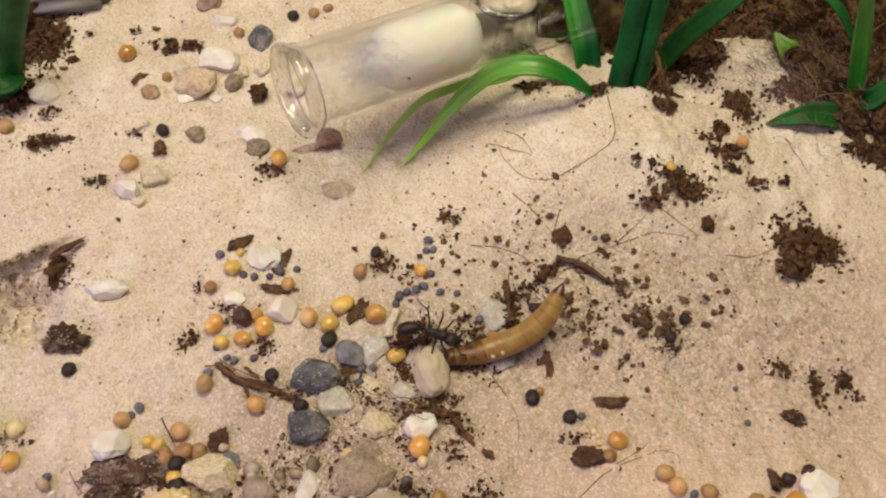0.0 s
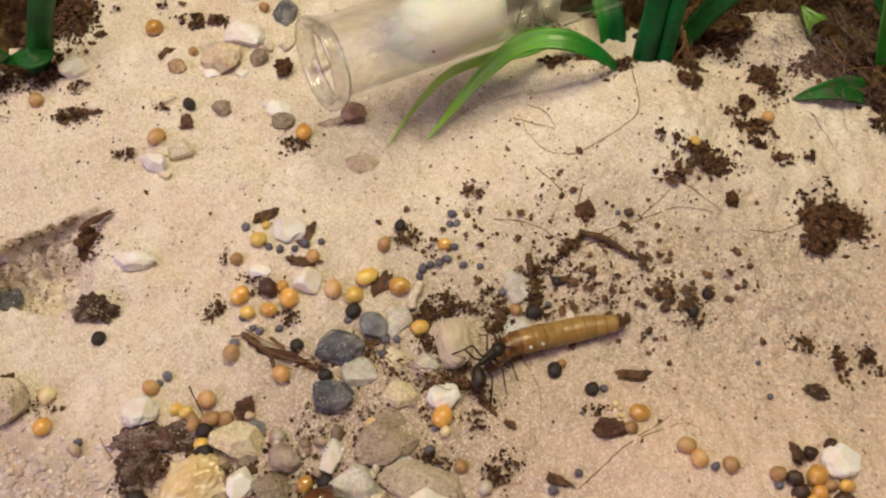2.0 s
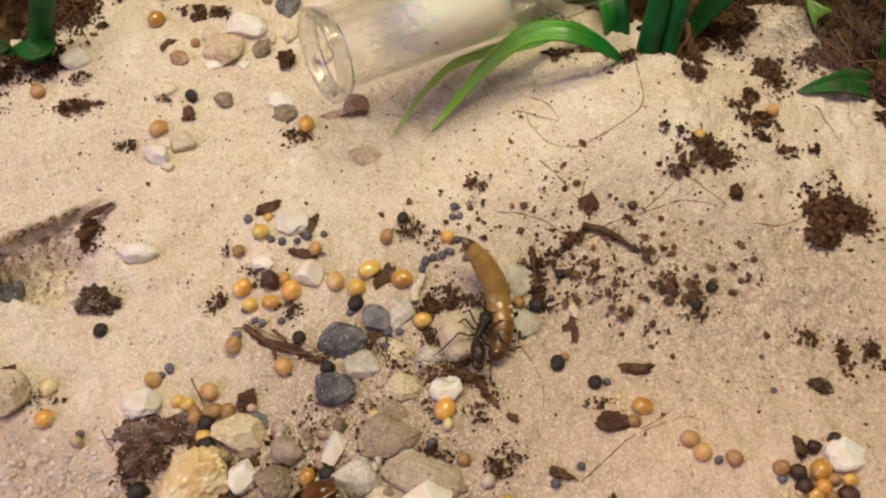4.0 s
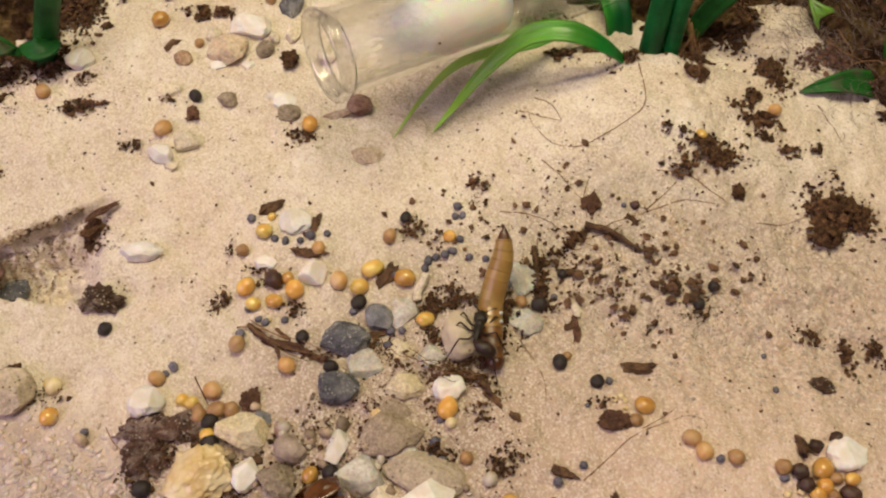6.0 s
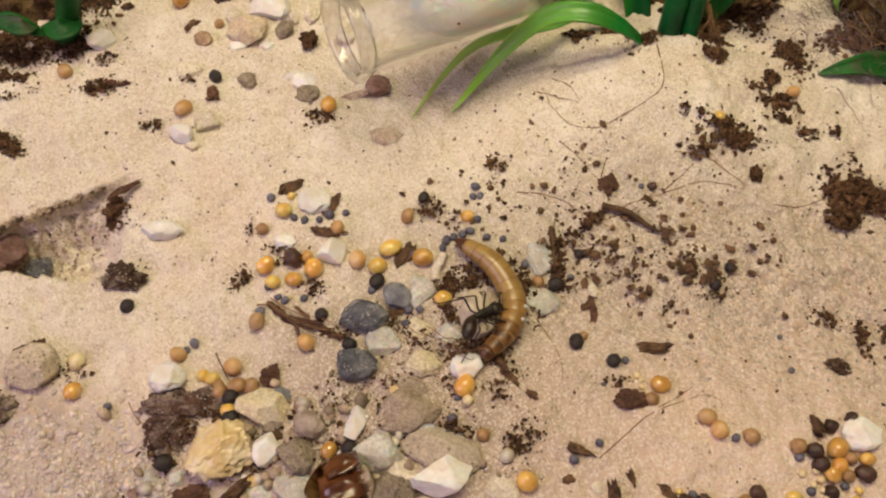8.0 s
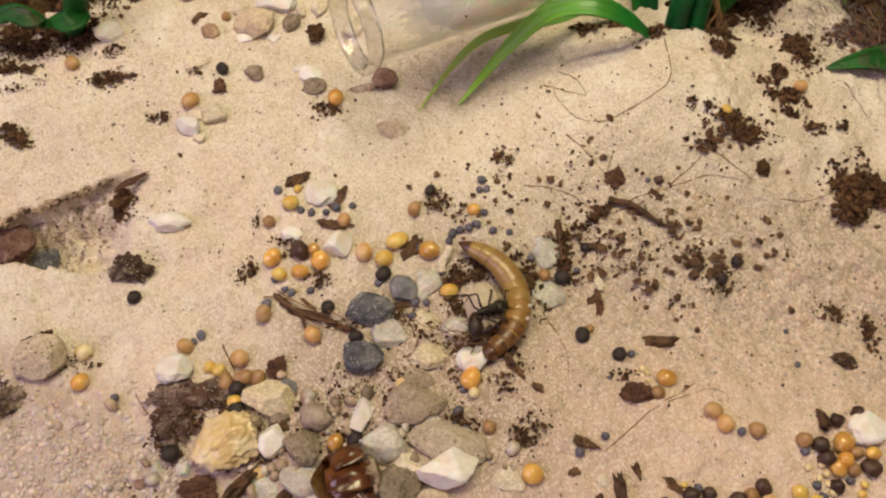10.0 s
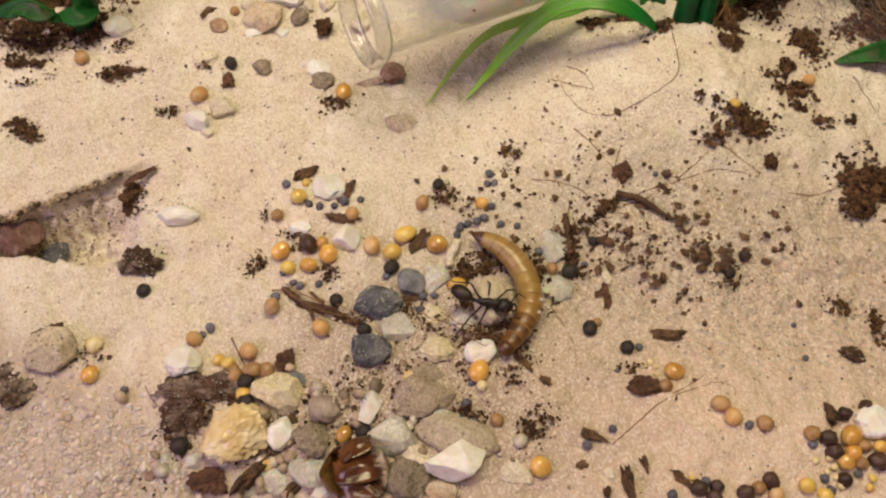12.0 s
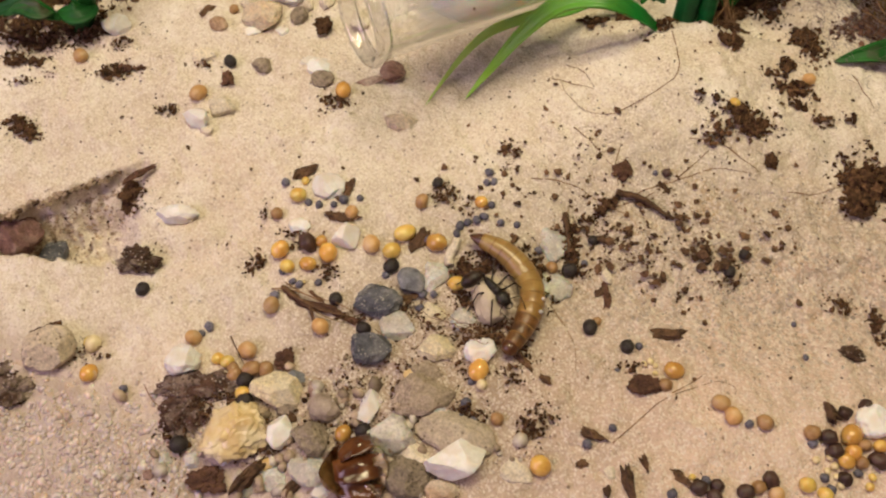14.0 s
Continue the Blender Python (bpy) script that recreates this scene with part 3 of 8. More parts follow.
def crumb_arrays(pieces, rng, rounded=False):
    """Angular lumps, each x, y, z, size, flatness in millimetres, as vertex and face lists."""
    verts, faces = [], []
    base = [(1, 0, 0), (-1, 0, 0), (0, 1, 0), (0, -1, 0), (0, 0, 1), (0, 0, -1), (0.7, 0.7, 0.5), (-0.7, 0.6, -0.5), (0.6, -0.7, -0.4), (-0.6, -0.7, 0.5)]
    hull = bmesh.new()
    if rounded:
        bmesh.ops.create_icosphere(hull, subdivisions=1, radius=1.0)
    for c in () if rounded else base:
        hull.verts.new(Vector(c).normalized())
    if not rounded:
        bmesh.ops.convex_hull(hull, input=hull.verts)
    hull.verts.index_update()
    shape = [v.co.copy() for v in hull.verts]
    tris = [[v.index for v in f.verts] for f in hull.faces]
    hull.free()
    for x, y, z, size, flat in pieces:
        turn = Euler((rng.uniform(-0.5, 0.5), rng.uniform(-0.5, 0.5), rng.uniform(0, 6.3))).to_matrix()
        sx, sy = rng.uniform(0.65, 1.45), rng.uniform(0.6, 1.1)
        n = len(verts)
        for c in shape:
            k = (rng.uniform(0.88, 1.06) if rounded else rng.uniform(0.6, 1.2)) * size / 2
            p = turn @ Vector((c.x * k * sx, c.y * k * sy, c.z * k * flat))
            verts.append(((x + p.x) * MM, (y + p.y) * MM, (z + p.z) * MM))
        faces += [[n + i for i in t] for t in tris]
    return verts, faces


SOIL_COUNT = [0]


def soil(x, y, rx, ry, turn, count, size, material=None, label="dark brown crumbly peat scattered on pale sand", heap=1.0):
    """A ragged patch of peat crumbs round x, y, thinning outwards."""
    SOIL_COUNT[0] += 1
    rng = random.Random(100 + SOIL_COUNT[0])
    c, s = math.cos(radians(turn)), math.sin(radians(turn))
    pieces = []
    lobes = [(rng.gauss(0, 0.42), rng.gauss(0, 0.42), rng.uniform(0.25, 0.6)) for _ in range(6)]
    count, size = int(count * (1.7 if heap > 1 else 1.05)), size * (0.80 if heap > 1 else 0.86)
    for _ in range(count):
        lx, ly, lr = rng.choice(lobes)
        u, v = lx + rng.gauss(0, lr * 0.55), ly + rng.gauss(0, lr * 0.55)
        q = math.hypot(u, v)
        px, py = x + rx * u * c - ry * v * s, y + rx * u * s + ry * v * c
        k = size * rng.choice((0.35, 0.42, 0.55, 0.7, 0.9, 1.1, 1.6)) * (1.15 if q < 0.7 else 0.7)
        pieces.append((px, py, ground_z(px, py) + k * 0.22 + heap * max(0, 1 - q) * rng.uniform(0, 1.0), k, rng.uniform(0.5, 0.9)))
    verts, faces = crumb_arrays(pieces, rng)
    ob = new("soil_patch", arrays_mesh("soil_patch", verts, faces, material or SOIL, False))
    return tagged(ob, label, "soil", "peat patches", "stuff")


def bark(x, y, length, width, turn, label="dark brown flat bark chip lying on the sand", material=None, key=1, up=0.0, tilt=0.0):
    """A splintery chip of bark or peat."""
    rng = random.Random(500 + key)
    bm = bmesh.new()
    bmesh.ops.create_icosphere(bm, subdivisions=3, radius=0.5)
    off = Vector((key * 1.9, key * 4.3, 1.0))
    for v in bm.verts:
        n = noise.noise(v.co * 3.2 + off)
        v.co *= 1 + 0.75 * n + 0.35 * noise.noise(v.co * 8 + off)
        v.co.y += 0.16 * math.sin(v.co.x * 4 + key)
        v.co.x = v.co.x * (1.05 + 0.25 * noise.noise(Vector((v.co.y * 9, key, 0))))
    for v in bm.verts:
        v.co = Vector((v.co.x * length * MM, v.co.y * width * MM, v.co.z * width * 0.6 * MM))
    ob = new("bark_chip", mesh_from("bark_chip", bm, material or BARK, False))
    ob.matrix_world = pose(x * MM, y * MM, (ground_z(x, y) + width * 0.16 + up) * MM, 0, tilt, turn)
    return tagged(ob, label, "bark", "bark chips")


def clod(x, y, w, d, turn, label, material=None, key=1, up=0.0):
    """A crumbly lump of peat, w by d millimetres."""
    bm = bmesh.new()
    bmesh.ops.create_icosphere(bm, subdivisions=5, radius=0.5)
    off = Vector((key * 2.7, key * 1.1, key * 3.9))
    h = 0.62 * min(w, d)
    for v in bm.verts:
        c = v.co.copy()
        near = noise.voronoi(c * 5 + off)[0][0]
        fine = noise.voronoi(c * 12 + off)[0][0]
        v.co = c * (1.02 + 0.45 * noise.noise(c * 2.2 + off) - 0.42 * near - 0.22 * fine)
        v.co = Vector((v.co.x * w * 1.25, v.co.y * d * 1.25, v.co.z * h * 1.3)) * MM
    ob = new("peat_clod", mesh_from("peat_clod", bm, material or SOIL, False))
    ob.matrix_world = pose(x * MM, y * MM, (ground_z(x, y) + h * 0.22 + up) * MM, 0, 0, turn)
    return tagged(ob, label, "soil clod", "peat clods")


def bark_slab(x, y, w, d, turn, label, key=1):
    """A flat flake of bark: three ragged, grooved layers over one another."""
    slab = new("bark_flake")
    slab.empty_display_size = 0.002
    slab.matrix_world = pose(x * MM, y * MM, (ground_z(x, y) + 0.1) * MM, -4, 3, turn)
    nu, nv = 48, 30
    for layer in range(3):
        bm, off, lift = bmesh.new(), key * 9.1 + layer * 4.7, layer * 0.38
        sx, sy = (1.0, 0.80, 0.55)[layer], (1.0, 0.72, 0.50)[layer]
        cx, cy = (0.0, 0.10 * w, -0.12 * w)[layer], (0.0, 0.08 * d, 0.05 * d)[layer]
        for up in (1, 0):
            rows = []
            for j in range(nv + 1):
                row = []
                for i in range(nu + 1):
                    u, v = i / nu * 2 - 1, j / nv * 2 - 1
                    rag = 1 + 0.60 * noise.noise(Vector((u * 1.7, v * 1.7, off))) + 0.30 * noise.noise(Vector((u * 6, v * 6, off)))
                    px = u * math.sqrt(1 - 0.5 * v * v) * rag * w / 2 * sx + cx
                    py = v * math.sqrt(1 - 0.5 * u * u) * rag * d / 2 * sy + cy
                    ridge = 0.26 * noise.noise(Vector((px * 0.35, py * 2.2, off))) + 0.24 * noise.noise(Vector((px * 0.9, py * 4.0, off))) + 0.25 * noise.noise(Vector((px * 3, py * 4, off)))
                    flat = 1 - max(abs(u), abs(v)) ** 6
                    z = lift + 0.5 * noise.noise(Vector((px * 0.2, py * 0.2, off))) + flat * ((ridge + 0.6) if up else -0.15)
                    row.append(bm.verts.new((px * MM, py * MM, z * MM)))
                rows.append(row)
            for p, q in zip(rows, rows[1:]):
                for i in range(nu):
                    bm.faces.new((p[i], p[i + 1], q[i + 1], q[i]) if up else (p[i], q[i], q[i + 1], p[i + 1]))
        bmesh.ops.remove_doubles(bm, verts=bm.verts, dist=0.000002)
        part("bark_layer", bm, FLAKE, slab, smooth=False)
    return tagged(slab, label, "bark", "bark chips")


def strand(name, points, radius, material, label, category, taper=True, sides=6):
    """A thin thread through points of x, y and height over the sand, in millimetres."""
    dense = []
    n = len(points)
    for i in range(n - 1):
        p0, p1, p2, p3 = (Vector(points[max(0, min(n - 1, i + k))]) for k in (-1, 0, 1, 2))
        for j in range(6):
            t = j / 6
            dense.append(0.5 * (2 * p1 + (p2 - p0) * t + (2 * p0 - 5 * p1 + 4 * p2 - p3) * t * t + (3 * p1 - p0 - 3 * p2 + p3) * t ** 3))
    dense.append(Vector(points[-1]))
    line = [Vector((p.x, p.y, ground_z(p.x, p.y) + p.z + radius * 0.6)) for p in dense]
    verts, faces = [], []
    for i, p in enumerate(line):
        d = (line[min(i + 1, len(line) - 1)] - line[max(i - 1, 0)]).normalized()
        side = d.cross(Vector((0, 0, 1))).normalized()
        over = side.cross(d)
        r = radius * (0.82 if radius < 0.2 else 1.0) * (1 - 0.6 * (i / len(line)) if taper else 1) * (1 + 0.25 * noise.noise(p * 0.8))
        for k in range(sides):
            a = k * 2 * math.pi / sides
            verts.append((p + side * r * math.cos(a) + over * r * math.sin(a)) * MM)
        if i:
            for k in range(sides):
                a, b = (i - 1) * sides, i * sides
                faces.append((a + k, a + (k + 1) % sides, b + (k + 1) % sides, b + k))
    faces += [tuple(range(sides))[::-1], tuple(range((len(line) - 1) * sides, len(line) * sides))]
    ob = new(name, arrays_mesh(name, verts, faces, material))
    return tagged(ob, label, category)


def blade_mesh(points, width, crease, thick, profile):
    """A leaf blade along points in millimetres: width follows profile, with a keel along the middle."""
    line = []
    n = len(points)
    for i in range(n - 1):
        p0, p1, p2, p3 = (Vector(points[max(0, min(n - 1, i + k))]) for k in (-1, 0, 1, 2))
        for j in range(8):
            t = j / 8
            line.append(0.5 * (2 * p1 + (p2 - p0) * t + (2 * p0 - 5 * p1 + 4 * p2 - p3) * t * t + (3 * p1 - p0 - 3 * p2 + p3) * t ** 3))
    line.append(Vector(points[-1]))
    bm = bmesh.new()
    across = 8
    rows = []
    hint = Vector((0, -0.35, 1.0))
    for i, p in enumerate(line):
        d = (line[min(i + 1, len(line) - 1)] - line[max(i - 1, 0)]).normalized()
        side = d.cross(hint).normalized()
        over = side.cross(d).normalized()
        w = width * profile(i / (len(line) - 1)) / 2
        ring = []
        for s in (1, -1):
            ks = range(across + 1) if s == 1 else range(across - 1, 0, -1)
            for k in ks:
                u = k / across * 2 - 1
                rib = (0.10 * math.cos(u * 9) + 0.25 * max(0.0, 1 - abs(u) * 5)) * w
                z = crease * w * abs(u) ** 1.4 + s * thick / 2 * (1 - abs(u) ** 4) + rib * 0.5
                ring.append(bm.verts.new((p + side * (u * w) + over * z) * MM))
        rows.append(ring)
    m = len(rows[0])
    for a, b in zip(rows, rows[1:]):
        for k in range(m):
            bm.faces.new((a[k], a[(k + 1) % m], b[(k + 1) % m], b[k]))
    bm.faces.new(rows[0][::-1])
    bm.faces.new(rows[-1])
    bmesh.ops.recalc_face_normals(bm, faces=bm.faces)
    return bm


def stalk(name, parent, points, rx, ry, material, label=""):
    """A thick grooved stalk through points in millimetres."""
    base = parent.location / MM
    pts = [Vector(p) - base for p in points]
    n, line = len(pts), []
    for i in range(n - 1):
        p0, p1, p2, p3 = (pts[max(0, min(n - 1, i + k))] for k in (-1, 0, 1, 2))
        for j in range(6):
            t = j / 6
            line.append(0.5 * (2 * p1 + (p2 - p0) * t + (2 * p0 - 5 * p1 + 4 * p2 - p3) * t * t + (3 * p1 - p0 - 3 * p2 + p3) * t ** 3))
    line.append(pts[-1])
    bm = bmesh.new()
    rings, m = [], 40
    for i, p in enumerate(line):
        d = (line[min(i + 1, len(line) - 1)] - line[max(i - 1, 0)]).normalized()
        side = d.cross(Vector((0, 1, 0.2))).normalized()
        over = side.cross(d)
        ring = []
        for k in range(m):
            a = k * 2 * math.pi / m
            groove = 1 - 0.07 * max(0.0, math.cos(a * 7)) ** 3
            ring.append(bm.verts.new((p + side * rx * groove * math.cos(a) + over * ry * groove * math.sin(a)) * MM))
        rings.append(ring)
    for a, b in zip(rings, rings[1:]):
        for k in range(m):
            bm.faces.new((a[k], a[(k + 1) % m], b[(k + 1) % m], b[k]))
    bm.faces.new(rings[0][::-1]), bm.faces.new(rings[-1])
    bmesh.ops.recalc_face_normals(bm, faces=bm.faces)
    return part(name, bm, material, parent, label)


def grass_profile(u):
    return (0.42 + 0.58 * min(1, u / 0.30)) * min(1.0, ((1 - u) / 0.55) ** 0.8) + 0.012


def strap_profile(u):
    return 0.75 + 0.25 * math.sin(u * math.pi)


def leaf_profile(u):
    return max(0.03, math.sin(min(1, u * 1.05) * math.pi) ** 0.75)


def thing(name, x, y, z, label, category, group=""):
    ob = new(name)
    ob.empty_display_size = 0.002
    ob.location = (x * MM, y * MM, z * MM)
    return tagged(ob, label, category, group)


def blade(name, parent, points, width, material, crease=0.3, thick=0.35, profile=grass_profile, label=""):
    base = parent.location / MM
    return part(name, blade_mesh([Vector(p) - base for p in points], width, crease, thick, profile), material, parent, label)


def turned(profile, segments=72):
    """A body of revolution round x from (along, radius) pairs in millimetres, closed into a ring."""
    bm = bmesh.new()
    rings = []
    for a, r in profile:
        rings.append([bm.verts.new((a * MM, r * math.cos(k * 2 * math.pi / segments) * MM, r * math.sin(k * 2 * math.pi / segments) * MM)) for k in range(segments)])
    for a, b in zip(rings, rings[1:] + rings[:1]):
        for k in range(segments):
            bm.faces.new((a[k], a[(k + 1) % segments], b[(k + 1) % segments], b[k]))
    bmesh.ops.recalc_face_normals(bm, faces=bm.faces)
    return bm


# ---- setting ----
build_ground()
wall("wall_north", 0, 1.5, 0.9, 3.0, 0.1, 2.4)
wall("wall_south", 0, -1.5, 0.9, 3.0, 0.1, 2.4)
wall("wall_east", 1.55, 0, 0.9, 0.1, 3.1, 2.4)
wall("wall_west", -1.55, 0, 0.9, 0.1, 3.1, 2.4)
wall("floor", 0, 0, -0.10, 3.0, 2.9, 0.1)
wall("ceiling", 0, 0, 2.15, 3.2, 3.1, 0.1)

# ---- glass ----
TUBE = pose(-7.25 * MM, 34.77 * MM, 18.00 * MM, 0, 7.81, 31.36)


def test_tube():
    """A tube with a rolled lip, its wool plug, and water behind the plug."""
    tube = thing("test_tube", 0, 0, 0, "clear glass test tube with rolled lip and cotton plug", "test tube")
    tube.matrix_world = TUBE
    outer, inner = 6.25, 5.5
    lip = [(0.3, 5.7), (-0.05, 6.05), (-0.15, 6.45), (0.1, 6.8), (0.6, 6.9), (1.1, 6.75), (1.7, 6.45), (2.4, outer), (2.4, inner), (1.3, 5.45)]
    part("lip", turned(lip), LIP_GLASS, tube, "rolled glass lip")
    wall_line = [(2.4, outer), (64, outer), (68, 5.3), (70.5, 3.4), (71.5, 0.05), (70.7, 0.05), (69.8, 2.9), (67.5, 4.7), (64, inner), (2.4, inner)]
    part("glass_wall", turned(wall_line), THIN_GLASS, tube)
    bm = bmesh.new()
    bmesh.ops.create_icosphere(bm, subdivisions=6, radius=1.0)
    for v in bm.verts:
        c = v.co
        x = c.x * 9.6
        round_off = (1 - abs(c.x) ** 3.4) ** 0.33 / max(0.05, math.sqrt(max(1e-6, 1 - c.x * c.x)))
        r = 5.45 * min(round_off, 3.0) * (1 - 0.34 * max(0.0, -c.x) ** 3)
        lump = 0.985 + 0.035 * noise.noise(c * 2.5) + 0.010 * noise.noise(c * 8) + 0.006 * noise.noise(c * 21) + 0.008 * noise.noise(c * 60)
        x += (0.8 * noise.noise(c * 6) + 0.6 * noise.noise(c * 17)) * max(0.0, -c.x)
        v.co = Vector(((x + 21.5 + 1.0 * noise.noise(c * 1.7)) * MM, c.y * r * min(lump, 1.02) * MM, c.z * r * min(lump, 1.02) * MM))
    plug = part("cotton_plug", bm, COTTON, tube, "white cotton wool plug")
    rng = random.Random(77)
    verts, faces = [], []
    for _ in range(700):
        a, e = rng.uniform(0, 6.283), rng.uniform(0, 1) ** 0.5 * 5.0
        p = Vector((rng.choice((rng.uniform(10.6, 14.0), rng.uniform(12.4, 17.0))), e * math.cos(a), e * math.sin(a)))
        d = Vector((rng.gauss(-0.5, 0.6), rng.gauss(0, 0.7), rng.gauss(0, 0.7))) * 0.55
        bend = Vector((rng.gauss(0, 0.25), rng.gauss(0, 0.25), rng.gauss(0, 0.25)))
        n = len(verts)
        for k in range(5):
            q = p + d * k + bend * k * k * 0.35
            if math.hypot(q.y, q.z) > 5.3:
                q.yz = q.yz * (5.3 / math.hypot(q.y, q.z))
            verts += [(q + Vector(o) * 0.035) * MM for o in ((0, 0.8, 0), (0, -0.4, 0.7), (0, -0.4, -0.7))]
        for k in range(4):
            for j in range(3):
                faces.append((n + 3 * k + j, n + 3 * k + (j + 1) % 3, n + 3 * k + 3 + (j + 1) % 3, n + 3 * k + 3 + j))
    fibres = new("loose_fibres", arrays_mesh("loose_fibres", verts, faces, COTTON))
    fibres.parent = plug
    bm = bmesh.new()
    bmesh.ops.create_icosphere(bm, subdivisions=2, radius=0.2 * MM)
    part("dark_fleck", bm, SOIL, plug, "tiny dark fleck").location = (15.85 * MM, -5.22 * MM, 1.45 * MM)


test_tube()


def glass_vial(x, y, z, radius, tall, lean):
    """A short glass vial with a thick rounded rim, standing open."""
    vial = thing("glass_vial", x, y, z, "small clear glass vial with thick rim, standing on sand", "glass vial")
    vial.matrix_world = pose(x * MM, y * MM, z * MM, lean, -90, 0)
    wall_line = [(0, 0.05), (0, radius - 0.6), (0.5, radius), (tall - 1.2, radius), (tall - 1.2, radius - 0.9), (1.2, radius - 1.0), (0.9, 0.05)]
    part("glass_wall", turned(wall_line, 56), THIN_GLASS, vial)
    rim_line = [(tall - 1.2, radius), (tall - 0.5, radius + 0.6), (tall + 0.1, radius + 0.4), (tall + 0.2, radius - 0.5), (tall - 0.5, radius - 1.1), (tall - 1.2, radius - 0.9)]
    part("rim", turned(rim_line, 56), LIP_GLASS, vial, "thick rounded glass rim")


glass_vial(24.4, 62.6, 0.0, 6.2, 11.0, 0)


def grey_dish(x, y):
    """The rounded grey plastic edge behind the peat."""
    bm = bmesh.new()
    bmesh.ops.create_cube(bm, size=1.0, matrix=Matrix.Diagonal((0.017, 0.010, 0.004, 1)))
    bmesh.ops.bevel(bm, geom=bm.edges[:], offset=0.0014, segments=4, affect="EDGES")
    ob = new("plastic_dish", mesh_from("plastic_dish", bm, GREY_PLASTIC))
    ob.matrix_world = pose(x * MM, y * MM, (ground_z(x, y) + 1.2) * MM, 0, 0, 14)
    tagged(ob, "smooth grey plastic dish edge lying on sand", "dish")


grey_dish(-51.9, 66.3)


# ---- peat bed ----
def peat_bed(edge_x, edge_y, x0, x1, y0, y1):
    """The ragged sheet of peat that plants stand in, beyond an edge line."""
    xs, ys = np.arange(x0, x1, 0.34), np.arange(y0, y1, 0.34)
    X, Y = np.meshgrid(xs, ys)
    inside = Y - np.interp(X, edge_x, edge_y) + 7.0 * value_noise(X / 4.5 + 2, Y / 4.5) + 4.0 * value_noise(X / 1.7, Y / 1.7 + 8)
    mask = ramp01(inside, -1.0, 3.5)
    Z = height(X, Y) - 1.0 + 3.2 * mask + (1.8 * value_noise(X / 2.4, Y / 2.4) + 1.6 * value_noise(X / 1.2, Y / 1.2) + 1.3 * value_noise(X / 0.7, Y / 0.7)) * mask
    verts = np.stack([X, Y, Z], -1).reshape(-1, 3) * MM
    i = np.arange(X.size).reshape(X.shape)
    quads = np.stack([i[:-1, :-1], i[:-1, 1:], i[1:, 1:], i[1:, :-1]], -1).reshape(-1, 4)
    quads = quads[(mask.ravel()[quads] > 0.02).any(1)]
    ob = new("peat_bed", arrays_mesh("peat_bed", verts.tolist(), quads.tolist(), MOSSY, False))
    tagged(ob, "dark brown crumbly peat round the plants", "soil", kind="stuff")


peat_bed([30, 36, 40, 49, 57, 60, 64, 71, 72.5, 75, 81, 88, 112], [61, 57, 54.5, 54, 55, 59, 63, 64, 56, 50, 45, 38.5, 22], 30, 112, 20, 112)
peat_bed([-90, -66, -61, -58, -55, -53.5, -51], [44, 45, 46, 47.5, 52, 60, 90], -90, -50, 38, 80)


# ---- loose sand ----
def grains(name, count, centre, spread, size, label, seed_no, keep, material, lift=0.02):
    """Single coarse grains lying on the fine sand."""
    rng = random.Random(seed_no)
    pieces = []
    while len(pieces) < count:
        x, y = rng.uniform(-spread[0], spread[0]) + centre[0], rng.uniform(-spread[1], spread[1]) + centre[1]
        if rng.random() < keep(x, y):
            k = size * rng.choice((0.5, 0.7, 0.8, 1.0, 1.0, 1.3))
            pieces.append((x, y, ground_z(x, y) + k * lift, k, rng.uniform(0.55, 0.95)))
    verts, faces = crumb_arrays(pieces, rng, True)
    tagged(new(name, arrays_mesh(name, verts, faces, material)), label, "sand grains", kind="stuff")


def packed_grains():
    """Coarse clear grains lying close together over one corner, thinning towards the fine sand."""
    rng = random.Random(5)
    pieces = []
    for j in range(56):
        for i in range(96):
            x, y = -74 + i * 0.62 + rng.uniform(-0.3, 0.3), -43 + j * 0.62 + rng.uniform(-0.3, 0.3)
            if rng.random() < float(ramp01(-10.5 - y - 0.20 * (x + 45), 0, 12) * ramp01(-19 - x, 0, 9)):
                k = rng.choice((0.6, 0.7, 0.8, 0.95, 1.1, 1.35))
                pieces.append((x, y, ground_z(x, y) + rng.uniform(-0.15, 0.05), k, rng.uniform(0.40, 0.65)))
    verts, faces = crumb_arrays(pieces, rng, True)
    tagged(new("coarse_sand", arrays_mesh("coarse_sand", verts, faces, CORNER_GRAINS)), "coarse pinkish translucent quartz grains lying close together", "sand grains", kind="stuff")


packed_grains()
grains("coarse_sand", 1500, (48, 6), (34, 22), 0.52, "scattered translucent quartz grains on damp sand", 6,
       lambda x, y: float(np.exp(-(((x - 48) / 18) ** 2 + ((y - 7) / 10) ** 2))), DAMP_GRAINS, -0.12)
grains("coarse_sand", 2600, (10, 18), (84, 48), 0.34, "fine loose sand grains", 7, lambda x, y: 1.0, GRAINS)


